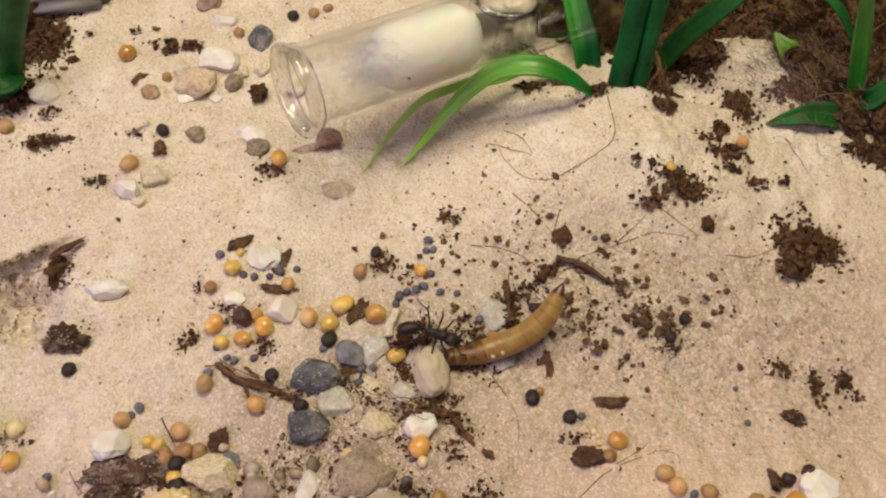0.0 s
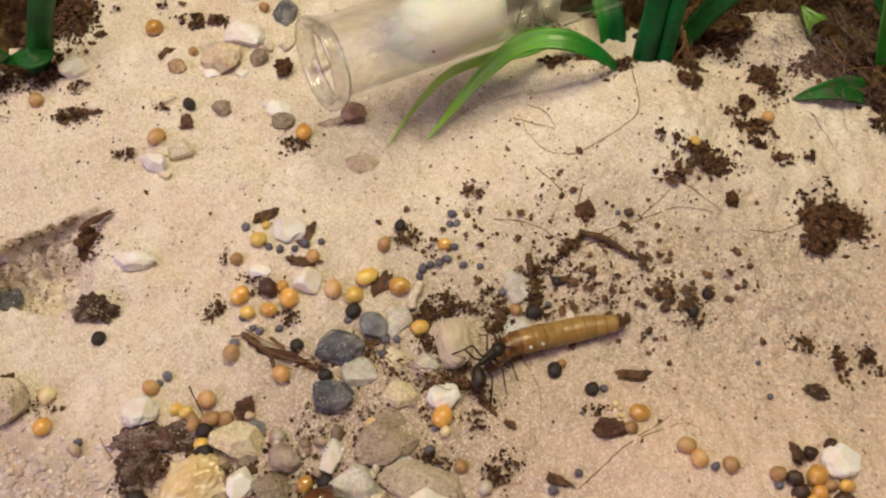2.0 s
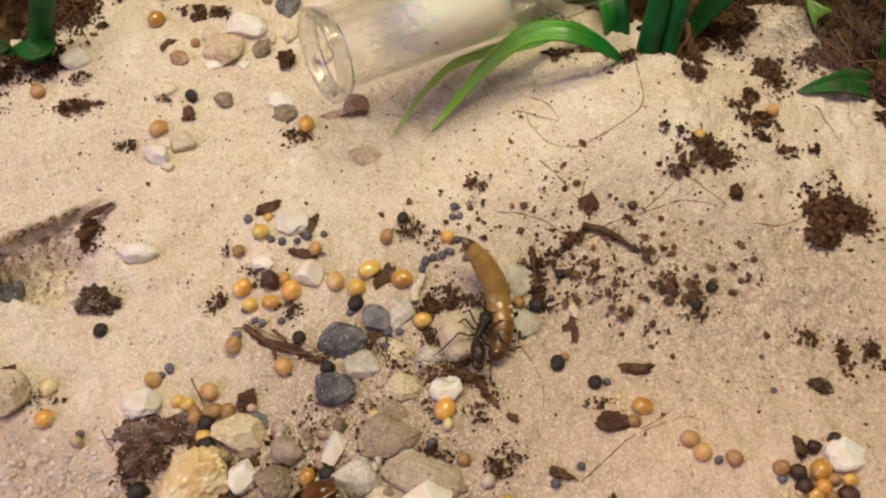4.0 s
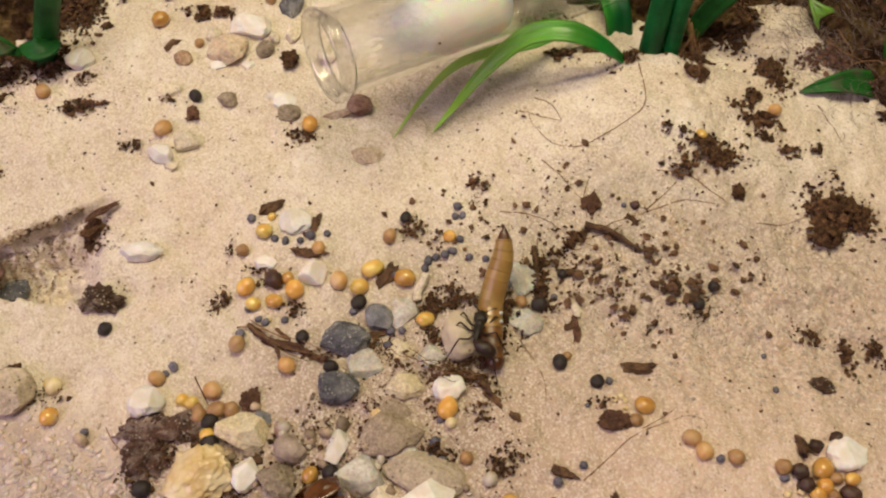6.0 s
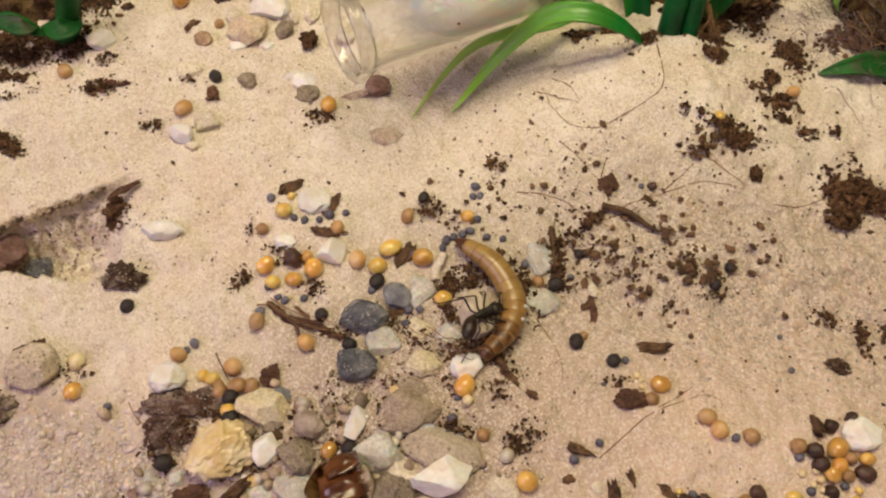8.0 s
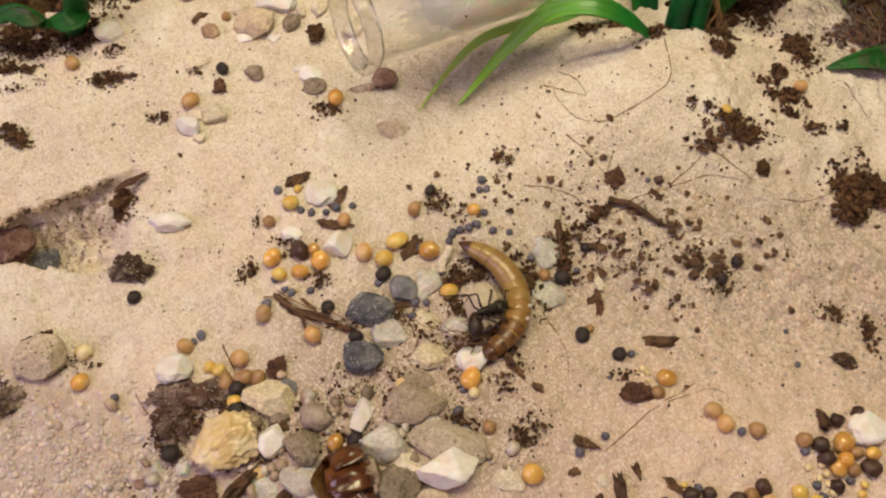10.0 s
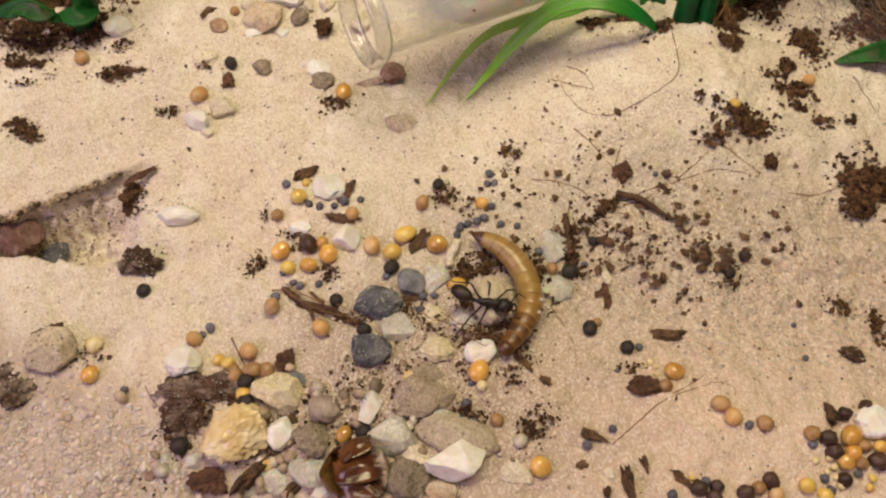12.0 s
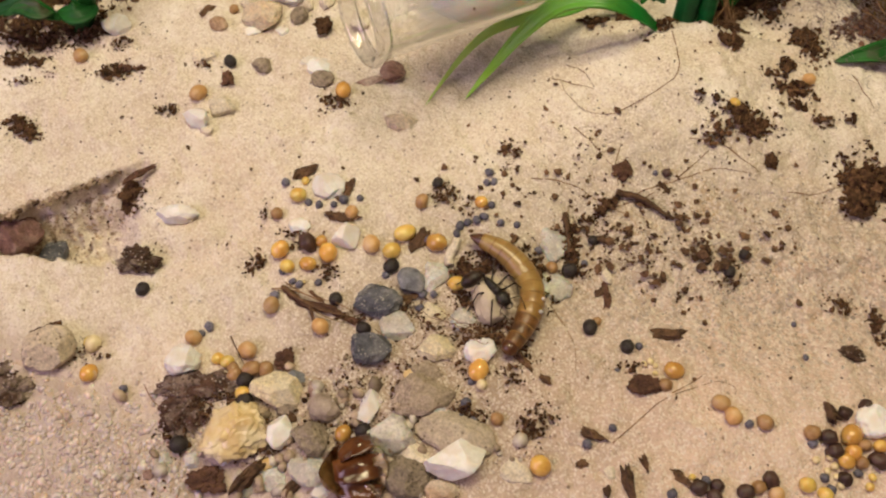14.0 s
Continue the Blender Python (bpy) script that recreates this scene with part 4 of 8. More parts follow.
def rim_crust():
    """Broken crust hanging over the far rim of the dug hollow, and dark bits for peat and shade under it."""
    rng = random.Random(31)
    sandy, brown = [], []
    for _ in range(330):
        x = rng.uniform(-66, -43.5)
        y = 14.3 + 0.52 * (x + 52) + float(1.2 * value_noise(x / 4.0, 9.0) + 1.1 * value_noise(x / 1.1, 4.0)) + rng.gauss(-0.15, 0.28)
        k = rng.choice((0.5, 0.6, 0.8, 1.0, 1.3)) * (0.6 if x > -47 else 1.0)
        (brown if rng.random() < 0.3 else sandy).append((x, y, float(height(x, y + 1.2)) - rng.uniform(0.1, 0.9), k, rng.uniform(0.35, 0.6)))
    for _ in range(26):
        x = rng.uniform(-60, -42)
        y = 14.3 + 0.52 * (x + 52) - rng.uniform(0.8, 7)
        if y > 4.6:
            brown.append((x, y, ground_z(x, y) + 0.1, rng.choice((0.3, 0.4, 0.6, 0.9)), 0.6))
    # brown pieces down the slope: dirtier sand, with the hollow's shade in their colour
    for _ in range(900):
        x, down = rng.uniform(-64, -40.5), rng.uniform(0.2, 9) * rng.uniform(0.3, 1)
        y = 14.3 + 0.52 * (x + 52) - down
        if y > 4.4:
            sandy.append((x, y, ground_z(x, y) + rng.uniform(-0.1, 0.05), rng.choice((0.3, 0.4, 0.5, 0.65, 0.9)), rng.uniform(0.3, 0.6)))
    for pieces, material, label in ((sandy, CRUST, "broken brown sand crust at the rim and slope of the hollow, shade in its colour"), (brown, BARK, "dark peat bits under the rim of the hollow, also standing for its shade")):
        verts, faces = crumb_arrays(pieces, rng)
        tagged(new("rim_crust", arrays_mesh("rim_crust", verts, faces, material, False)), label, "sand crust", kind="stuff")


rim_crust()


def gravel():
    """The small pebbles that fill the heap between the stones."""
    rng = random.Random(21)
    for material, count, label in ((GRAVEL, 150, "small mixed pebbles between the stones"), (QUARTZ_GRAVEL, 130, "small clear quartz pebbles between the stones")):
        pieces = []
        for _ in range(count):
            x, y = rng.gauss(-6, 10), rng.gauss(-23, 5.5)
            k = rng.choice((0.6, 0.7, 0.8, 1.0, 1.2, 1.6, 2.1))
            pieces.append((x, y, ground_z(x, y) + k * 0.25, k, rng.uniform(0.6, 0.95)))
        verts, faces = crumb_arrays(pieces, rng, True)
        tagged(new("gravel", arrays_mesh("gravel", verts, faces, material)), label, "gravel", kind="stuff")


gravel()


def crumbs(name, count, size, label, seed_no, spots):
    rng = random.Random(seed_no)
    pieces = []
    for _ in range(count):
        cx, cy, sx, sy = rng.choice(spots)
        x, y = rng.gauss(cx, sx), rng.gauss(cy, sy)
        k = size * rng.choice((0.35, 0.45, 0.6, 0.8, 1.1, 1.4))
        pieces.append((x, y, ground_z(x, y) + k * 0.2, k, rng.uniform(0.35, 0.8)))
    verts, faces = crumb_arrays(pieces, rng)
    tagged(new(name, arrays_mesh(name, verts, faces, BARK, False)), label, "soil", kind="stuff")


crumbs("soil_crumbs", 170, 1.1, "small dark peat crumbs strewn over sand", 11, [(28, 15, 14, 7), (36, 12, 10, 5), (46, 12, 12, 6), (22, 20, 12, 7)])
crumbs("soil_crumbs", 170, 0.7, "tiny dark peat flecks strewn over sand", 12, [(20, 28, 26, 14), (58, 8, 14, 14), (5, 5, 25, 14), (50, 40, 16, 10)])
crumbs("soil_crumbs", 300, 0.34, "tiny dark peat flecks strewn over sand", 14, [(40, 35, 22, 10), (62, 30, 12, 12), (30, 26, 16, 10), (-48, 30, 14, 12), (60, 0, 14, 12)])
crumbs("soil_crumbs", 420, 0.40, "tiny dark peat flecks strewn over sand", 13, [(-30, 30, 22, 20), (-20, 10, 20, 12), (30, -12, 24, 7), (40, 20, 22, 16), (-10, 40, 24, 14)])

# ---- things on the sand ----


# the grass plant behind the mound
grass = thing("grass_plant", 42.6, 48.0, 4.7, "green plastic grass plant with arching blades, stuck in the sand", "plastic plant", "plastic plants")
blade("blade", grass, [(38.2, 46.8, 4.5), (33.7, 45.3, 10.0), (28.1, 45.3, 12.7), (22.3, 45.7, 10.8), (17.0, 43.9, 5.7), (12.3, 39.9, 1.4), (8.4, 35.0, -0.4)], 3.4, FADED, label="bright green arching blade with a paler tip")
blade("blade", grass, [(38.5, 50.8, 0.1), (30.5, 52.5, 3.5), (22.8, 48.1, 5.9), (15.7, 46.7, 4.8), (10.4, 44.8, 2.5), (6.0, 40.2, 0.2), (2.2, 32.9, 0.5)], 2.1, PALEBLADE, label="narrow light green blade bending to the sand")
blade("blade", grass, [(39.8, 52.6, -4.5), (38.2, 56.6, 2.4), (36.6, 61.4, 5.2), (34.4, 69.2, 9.2)], 4.7, SHADEBLADE, profile=strap_profile, label="upright blade behind the tube, shade coloured into its foot, bright above")
stalk("stalk", grass, [(42.8, 49.0, 1.0), (42.7, 50.9, 10.4), (42.4, 52.5, 19.9), (41.9, 53.6, 30.8)], 1.85, 1.5, STEM, "thick dark green grooved stalk")
stalk("stalk", grass, [(46.4, 50.0, 0.3), (45.8, 51.0, 10.5), (45.3, 52.4, 20.3), (44.6, 53.3, 31.2)], 1.45, 1.3, STEM, "thick dark green grooved stalk")
blade("blade", grass, [(49.3, 54.0, -0.2), (52.2, 55.9, 6.4), (56.2, 56.2, 14.2), (62.5, 57.3, 24.0)], 3.6, DARKLEAF, profile=strap_profile, label="dark green blade leaning outwards")
# the plants at the tray sides
sprig = thing("leafy_plant", -54.8, 45.1, -0.1, "dark green plastic plant with short leaves in peat", "plastic plant", "plastic plants")
stalk("stalk", sprig, [(-55.8, 44.7, -0.9), (-53.6, 47.4, 5.6), (-50.1, 48.4, 13.8), (-46.5, 49.0, 21.6)], 1.9, 1.4, DARKLEAF, "dark green ribbed stalk")
blade("leaf", sprig, [(-52.2, 47.9, 7.8), (-50.3, 49.2, 11.7), (-48.2, 49.8, 16.0), (-46.8, 51.8, 19.7)], 2.9, LEAF, profile=strap_profile, label="bright green upper leaf")
blade("leaf", sprig, [(-52.3, 46.7, 3.5), (-52.9, 44.3, 5.0), (-54.5, 43.2, 5.5), (-57.8, 44.4, 4.5)], 4.4, DARKLEAF, profile=leaf_profile, crease=0.2)
blade("leaf", sprig, [(-56.7, 43.1, 4.1), (-59.8, 42.8, 6.9), (-63.0, 42.6, 7.4), (-69.0, 41.6, 5.3)], 3.2, DARKLEAF, profile=leaf_profile)
blade("leaf", sprig, [(-57.7, 43.7, 5.3), (-58.8, 42.0, 7.1), (-61.5, 42.5, 7.4), (-64.3, 40.9, 7.0)], 3.0, LOWLEAF, profile=leaf_profile)
reed = thing("grass_plant", 83.6, 50.9, 0.2, "green plastic blade plant standing in brown peat", "plastic plant", "plastic plants")
blade("blade", reed, [(83.7, 50.8, -0.8), (81.3, 53.4, 7.1), (78.5, 55.3, 15.5), (75.0, 56.2, 25.0)], 4.0, LEAF, profile=strap_profile)
blade("blade", reed, [(83.7, 50.8, -0.8), (84.7, 49.1, 2.9), (86.9, 50.4, 5.5), (92.8, 56.8, 5.1)], 3.6, DARKLEAF, profile=grass_profile)
blade("blade", reed, [(83.4, 59.4, 4.1), (79.8, 62.2, 8.5), (76.6, 64.2, 10.1), (72.6, 65.8, 11.3)], 1.8, DARKLEAF, profile=grass_profile)
leaf = thing("plastic_leaf", 73.9, 56.4, 0.7, "small pale green pointed plastic leaf in peat", "leaf")
blade("blade", leaf, [(75.2, 58.3, -1.6), (73.2, 59.3, 1.5), (72.0, 60.4, 2.5), (70.7, 62.5, 3.0)], 4.2, PALELEAF, profile=grass_profile, crease=0.35)
leaf = thing("plastic_leaf", 82.7, 45.8, -0.4, "dark green pointed plastic leaf lying on peat", "leaf")
blade("blade", leaf, [(82.5, 46.6, -1.6), (77.6, 46.6, 1.3), (72.4, 45.6, 2.3), (67.3, 44.7, 1.0)], 4.4, LOWLEAF, profile=grass_profile, crease=0.5)
soil(81.5, 46.2, 4.0, 2.6, -20, 160, 0.75, material=REDSOIL, label="reddish brown fibrous peat over a leaf", heap=3.2)
# stones
stone(-11.3, 17.4, 5.3, 4.1, 2.5, 10, WHITE, "white rounded stone half sunk in the sand", key=1, cuts=7, rough=1.0, sink=0.25)
stone(-7.9, 9.4, 4.3, 4.3, 3.4, 5, WHITE, "white cube-like chip of stone on the sand", key=2, cuts=14, rough=0.6, sink=0.15)
stone(-15.0, 10.8, 3.4, 2.5, 1.5, 0, WHITE, "white rounded stone half sunk in the sand", key=3, cuts=5, rough=1.0, sink=0.25)
stone(-33.4, 11.7, 6.6, 3.0, 2.6, 8, WHITE, "long white stone sliver lying on the sand", key=4, cuts=5, rough=1.5, sink=0.10)
stone(-2.2, -0.5, 7.1, 5.2, 3.7, 0, SLATE, "dark grey angular stone dusted with sand", key=8, cuts=13, rough=1.2, sink=0.20)
stone(2.1, 3.2, 4.2, 3.9, 2.4, 0, GREY, "smooth blue-grey rounded pebble", key=9, cuts=5, rough=0.5, sink=0.25)
stone(-2.5, -7.9, 5.9, 4.4, 3.5, 10, SLATE, "dark grey angular stone dusted with sand", key=10, cuts=12, rough=1.2, sink=0.20)
stone(0.7, -4.0, 5.3, 4.6, 2.3, 0, QUARTZ, "pale grey translucent quartz chip", key=11, cuts=12, rough=0.6, sink=0.25)
stone(6.4, -7.3, 5.4, 3.8, 2.3, 0, CHALK, "pale cream stone half sunk in the sand", key=12, cuts=8, rough=0.8, sink=0.25)
stone(12.4, -7.5, 4.5, 4.0, 3.2, 10, WHITE, "bright white rough stone beside the larva", key=13, cuts=4, rough=1.6, sink=0.20)
stone(5.0, -14.0, 8.8, 6.4, 3.9, 15, TAN, "large rough tan stone in the heap", key=14, cuts=10, rough=1.2, sink=0.25)
stone(13.6, 0.2, 5.1, 7.1, 4.1, 8, PEBBLE, "smooth oval beige pebble lying beside the larva", key=15, cuts=0, rough=0.1, sink=0.05)
stone(-20.0, -20.4, 9.8, 7.8, 5.4, 15, OCHRE, "large ochre yellow stone with broken facets", key=16, cuts=20, rough=2.6, sink=0.14)
stone(-14.8, -13.9, 7.1, 5.0, 3.5, -20, CHALK, "pale yellow blocky stone in the heap", key=17, cuts=11, rough=0.8, sink=0.20)
stone(-8.1, -16.4, 4.6, 4.0, 3.2, 0, MAUVE, "round smooth mauve grey pebble", key=18, cuts=3, rough=0.4, sink=0.20)
stone(-9.5, -20.7, 5.2, 4.8, 3.8, 0, GRANITE, "round speckled grey pebble in the heap", key=19, cuts=4, rough=1.2, sink=0.20)
stone(-13.6, -19.9, 3.9, 4.5, 3.1, 20, WHITE, "pinkish white quartz pebble", key=20, cuts=10, rough=0.7, sink=0.20)
stone(-1.9, -15.8, 2.7, 4.9, 1.9, -12, WHITE, "narrow white stone splinter standing up", key=21, cuts=13, rough=0.7, sink=0.25)
stone(1.1, -19.7, 6.3, 5.4, 3.8, 20, QUARTZ, "translucent grey-green quartz stone", key=22, cuts=11, rough=0.6, sink=0.20)
stone(9.8, -19.1, 11.1, 5.6, 2.8, -15, BEIGE, "broad speckled beige slab of stone", key=23, cuts=6, rough=0.8, sink=0.20)
stone(9.8, -22.5, 8.2, 5.4, 4.1, 20, WHITE, "white chalky stone with sharp broken facets", key=24, cuts=16, rough=0.5, sink=0.05)
stone(3.6, -24.8, 6.4, 5.6, 3.9, 0, GRANITE, "speckled brown-grey rounded stone", key=25, cuts=6, rough=1.2, sink=0.20)
stone(-9.2, -24.6, 4.7, 5.3, 2.4, 40, QUARTZ, "clear white quartz flake beside the husk", key=26, cuts=16, rough=0.4, sink=0.20)
stone(-28.4, -10.6, 5.0, 4.6, 3.4, 30, WHITE, "bright white angular stone on sand", key=28, cuts=7, rough=1.2, sink=0.12)
stone(-49.6, 45.3, 4.7, 3.9, 3.5, 0, WHITE, "white rounded stone half sunk in the sand", key=29, cuts=6, rough=0.8, sink=0.15)
stone(-9.7, 49.0, 3.2, 3.8, 2.6, 0, CREAM, "small cream pebble lying by the tube mouth", key=34, cuts=3, rough=0.5, sink=0.15)
stone(-32.9, 46.4, 3.4, 2.6, 1.6, -10, RUST, "small orange-brown stone on the sand", key=35, cuts=9, rough=1.0, sink=0.25)
stone(-24.8, 39.2, 3.5, 3.0, 1.8, 0, GRANITE, "small speckled grey stone", key=36, cuts=5, rough=1.0, sink=0.25)
stone(-16.4, 40.2, 5.1, 2.9, 1.2, 0, WHITE, "flat pale stone sunk in the sand", key=37, cuts=8, rough=1.0, sink=0.40)
stone(-14.6, 36.8, 3.8, 3.2, 1.6, 0, GRANITE, "small pinkish grey stone", key=38, cuts=9, rough=1.0, sink=0.30)
stone(-3.6, 39.4, 4.2, 3.8, 2.6, 15, RED, "dark red-brown angular stone by the tube", key=39, cuts=12, rough=0.8, sink=0.15)
stone(-7.2, 37.0, 5.1, 1.7, 0.8, 18, PINK, "thin pinkish stone sliver", key=40, cuts=12, rough=0.8, sink=0.25)
stone(22.6, 10.1, 4.1, 5.6, 1.5, 10, QUARTZ, "white translucent stone half sunk in the sand", key=41, cuts=7, rough=1.2, sink=0.46)
stone(23.0, 3.6, 4.7, 4.8, 1.9, 20, QUARTZ, "white pointed stone half sunk in the sand", key=42, cuts=10, rough=1.2, sink=0.42)
stone(30.3, 5.6, 1.6, 2.5, 1.0, 20, CREAM, "small cream stone chip", key=43, cuts=9, rough=1.0, sink=0.25)
stone(-58.8, 8.5, 8.5, 7.3, 5.1, 0, RED, "red-brown rough stone lying in the dug hollow", key=44, cuts=6, rough=2.0, sink=0.25)
stone(-54.5, 7.9, 4.4, 4.1, 2.5, 0, SLATE, "dark stone lying in the dug hollow", key=45, cuts=8, rough=1.0, sink=0.25)
stone(64.8, -14.1, 5.5, 4.6, 3.2, 20, WHITE, "large white stone among seeds", key=46, cuts=7, rough=0.7, sink=0.25)
stone(17.8, -23.4, 4.4, 3.6, 1.3, -20, CREAM, "flat pale stone flush with the sand", key=47, cuts=10, rough=0.6, sink=0.40)
stone(5.5, -1.7, 3.8, 3.5, 1.4, 10, CHALK, "pale yellow flat stone chip", key=50, cuts=13, rough=0.6, sink=0.25)
stone(5.2, 3.9, 5.1, 4.6, 1.9, 0, QUARTZ, "pale grey translucent quartz chip", key=51, cuts=10, rough=0.6, sink=0.35)
stone(9.9, -2.5, 4.4, 3.4, 1.7, 10, QUARTZ, "pale translucent quartz chip", key=52, cuts=11, rough=0.6, sink=0.25)
stone(-13.4, -16.4, 3.1, 2.3, 1.6, 0, GRANITE, "small translucent grey pebble", key=53, cuts=4, rough=0.6, sink=0.25)
stone(-9.8, -13.7, 2.0, 2.8, 1.2, 20, PINK, "small dark pink pebble", key=54, cuts=5, rough=1.0, sink=0.25)
stone(4.6, -22.2, 4.8, 3.9, 2.0, 0, CREAM, "pale sandy stone behind the white one", key=55, cuts=7, rough=1.0, sink=0.25)
stone(29.9, -22.8, 1.9, 1.9, 0.6, 0, CREAM, "small flat cream stone chip", key=56, cuts=6, rough=1.0, sink=0.40)
stone(7.8, -16.7, 3.0, 2.3, 1.1, -20, QUARTZ, "pale chip under the tan stone", key=57, cuts=9, rough=0.6, sink=0.25)
stone(5.3, -10.5, 4.6, 2.4, 1.2, -20, TAN, "small tan stone sunk in the sand", key=58, cuts=9, rough=1.2, sink=0.30)
stone(3.0, -11.1, 2.0, 1.5, 0.9, 0, OCHRE, "small yellow translucent stone chip", key=59, cuts=10, rough=1.0, sink=0.25)
stone(-17.8, -27.2, 3.0, 2.5, 1.5, 20, QUARTZ, "pale translucent quartz grain", key=60, cuts=13, rough=1.0, sink=0.42)
stone(-7.1, -27.3, 3.2, 2.5, 1.5, 20, WHITE, "pinkish white quartz grain", key=61, cuts=13, rough=1.0, sink=0.42)
stone(-15.1, -23.9, 2.1, 1.8, 1.1, 0, OCHRE, "small yellow stone chip on sand", key=62, cuts=8, rough=1.0, sink=0.25)
stone(-25.1, -23.9, 2.3, 2.1, 1.3, 0, QUARTZ, "pale translucent quartz grain lying on sand", key=63, cuts=13, rough=1.0, sink=0.42)
stone(-28.8, -24.0, 2.3, 2.1, 1.3, 0, QUARTZ, "pale translucent quartz grain lying on sand", key=64, cuts=13, rough=1.0, sink=0.42)
stone(8.2, -26.3, 4.3, 2.9, 1.7, 0, RUST, "rust brown stone in the heap", key=65, cuts=8, rough=1.0, sink=0.25)
stone(46.0, 12.6, 4.2, 2.0, 0.8, 20, CREAM, "buried cream stone barely showing from the sand", key=66, cuts=7, rough=1.0, sink=0.50)
stone(-26.4, 65.8, 4.3, 3.3, 2.0, 0, PINK, "pinkish red stone on sand", key=67, cuts=9, rough=1.0, sink=0.25)
stone(-22.9, 62.3, 4.1, 2.9, 1.8, 0, WHITE, "white rounded stone half sunk in the sand", key=68, cuts=8, rough=1.0, sink=0.25)
stone(-34.2, 40.1, 4.5, 3.4, 1.7, 0, CREAM, "buried cream stone with soil beside it", key=69, cuts=7, rough=1.0, sink=0.40)
stone(-15.4, 39.3, 4.0, 3.1, 1.9, 0, WHITE, "white rounded stone half sunk in the sand", key=70, cuts=8, rough=1.0, sink=0.25)
stone(-16.7, 58.9, 4.2, 5.4, 2.5, 0, SLATE, "small grey stone dusted with sand", key=72, cuts=8, rough=1.0, sink=0.25)
stone(-22.9, 53.3, 7.0, 5.2, 3.6, 15, WHITE, "large white stone with broken edges, half sunk in sand", key=130, cuts=9, rough=1.2, sink=0.15)
stone(-26.0, 49.0, 6.8, 6.4, 3.6, -20, DIRTYQUARTZ, "pale tan translucent stone lying against a white one", key=131, cuts=7, rough=1.4, sink=0.2)
stone(-28.9, 52.1, 2.6, 2.8, 1.6, 10, CREAM, "small cream stone beside a tan one", key=132, cuts=8, rough=1.0, sink=0.2)
stone(-20.0, 49.3, 3.2, 3.2, 2.2, 30, GRANITE, "small dark grey speckled stone", key=133, cuts=9, rough=1.2, sink=0.2)
stone(-18.7, 51.7, 1.8, 2.6, 1.6, 20, CREAM, "narrow cream chip between stones", key=134, cuts=9, rough=1.0, sink=0.2)
stone(-15.6, 53.0, 2.6, 4.8, 2.6, -10, CREAM, "cream oval stone by the tube mouth", key=135, cuts=4, rough=0.8, sink=0.2)
stone(-27.1, 45.8, 3.0, 2.4, 1.2, 0, WHITE, "buried white stone barely showing", key=136, cuts=6, rough=1.0, sink=0.4)
stone(-22.4, 46.0, 2.4, 2.0, 1.0, 0, WHITE, "buried white stone barely showing", key=137, cuts=6, rough=1.0, sink=0.4)
stone(-33.2, 28.4, 4.4, 3.6, 2.8, -25, WHITE, "cream-white angular stone on the sand", key=138, cuts=14, rough=0.7, sink=0.12)
stone(-29.9, 31.0, 4.2, 3.6, 2.2, 10, CREAM, "cream angular stone half sunk in the sand", key=139, cuts=11, rough=0.9, sink=0.18)
stone(-31.4, 26.3, 2.2, 1.6, 1.4, 30, CREAM, "small cream chip against a larger stone", key=140, cuts=9, rough=0.9, sink=0.2)
stone(-1.5, 29.9, 5.6, 3.9, 2.2, -8, DIRTYQUARTZ, "dull translucent tan stone half buried in sand", key=141, cuts=8, rough=2.2, sink=0.42)
stone(-47.1, -10.3, 7.6, 6.4, 4.6, 25, BEIGE, "speckled beige boulder-like stone in coarse sand", key=142, cuts=2, rough=0.8, sink=0.12)
clod(-51.0, -16.1, 5.4, 4.6, 20, "dark brown peat clod sunk in coarse sand", key=143, material=DUSTY, up=-1.0)
clod(-52.6, -13.4, 3.2, 2.8, 0, "dark brown peat clod sunk in coarse sand", key=144, material=DUSTY, up=-0.6)
clod(-48.5, -7.2, 4.2, 2.0, 28, "dark brown peat clod half hidden behind a stone", key=145)
clod(-41.9, 16.3, 4.4, 3.4, 30, "dark crumbly peat clod by the dug hollow", key=2)
clod(-42.6, 14.4, 2.8, 3.0, 60, "dark crumbly peat clod by the dug hollow", key=146)
bark(-40.3, 18.2, 4.6, 1.0, 42, key=147, label="red-brown bark splinter lying on crumbly peat", material=REDSOIL, up=1.6)
soil(-48.5, 36.7, 2.6, 1.2, 10, 45, 0.55)
soil(-49.8, 35.7, 2.2, 0.9, 10, 30, 0.50)
soil(-48.6, 41.0, 3.0, 1.2, 10, 50, 0.35)
soil(-47.4, 42.5, 1.8, 0.8, 10, 20, 0.40)
soil(-47.0, 53.1, 1.0, 0.8, 10, 14, 0.60)
soil(-45.7, 58.2, 1.0, 0.8, 10, 14, 0.60)
bark_slab(-26.2, -14.6, 10.0, 4.8, 12, "broad flat flake of dark bark dusted with sand", key=1)
bark_slab(-27.1, -18.5, 5.8, 4.8, 35, "ragged flat flake of dark bark dusted with sand", key=2)
# seeds
seed(-17.3, 6.7, 2.47, "orange")
seed(-13.0, 4.8, 2.13, "orange")
seed(-11.4, 8.3, 1.81, "orange")
seed(-10.2, 6.5, 2.70, "orange")
seed(-7.4, 13.1, 1.92, "amber")
seed(-4.1, 8.4, 2.56, "amber")
seed(0.7, 10.5, 2.5, "yellow", 1.2, turn=25)
seed(5.4, 9.3, 2.75, "orange", 1.15, turn=-10)
seed(11.7, 16.4, 1.86, "orange")
seed(8.7, 3.1, 2.19, "yellow", 1.15, turn=10)
seed(38.8, -8.6, 2.44, "orange")
seed(44.6, -12.9, 2.17, "amber")
seed(45.9, -14.7, 2.29, "amber")
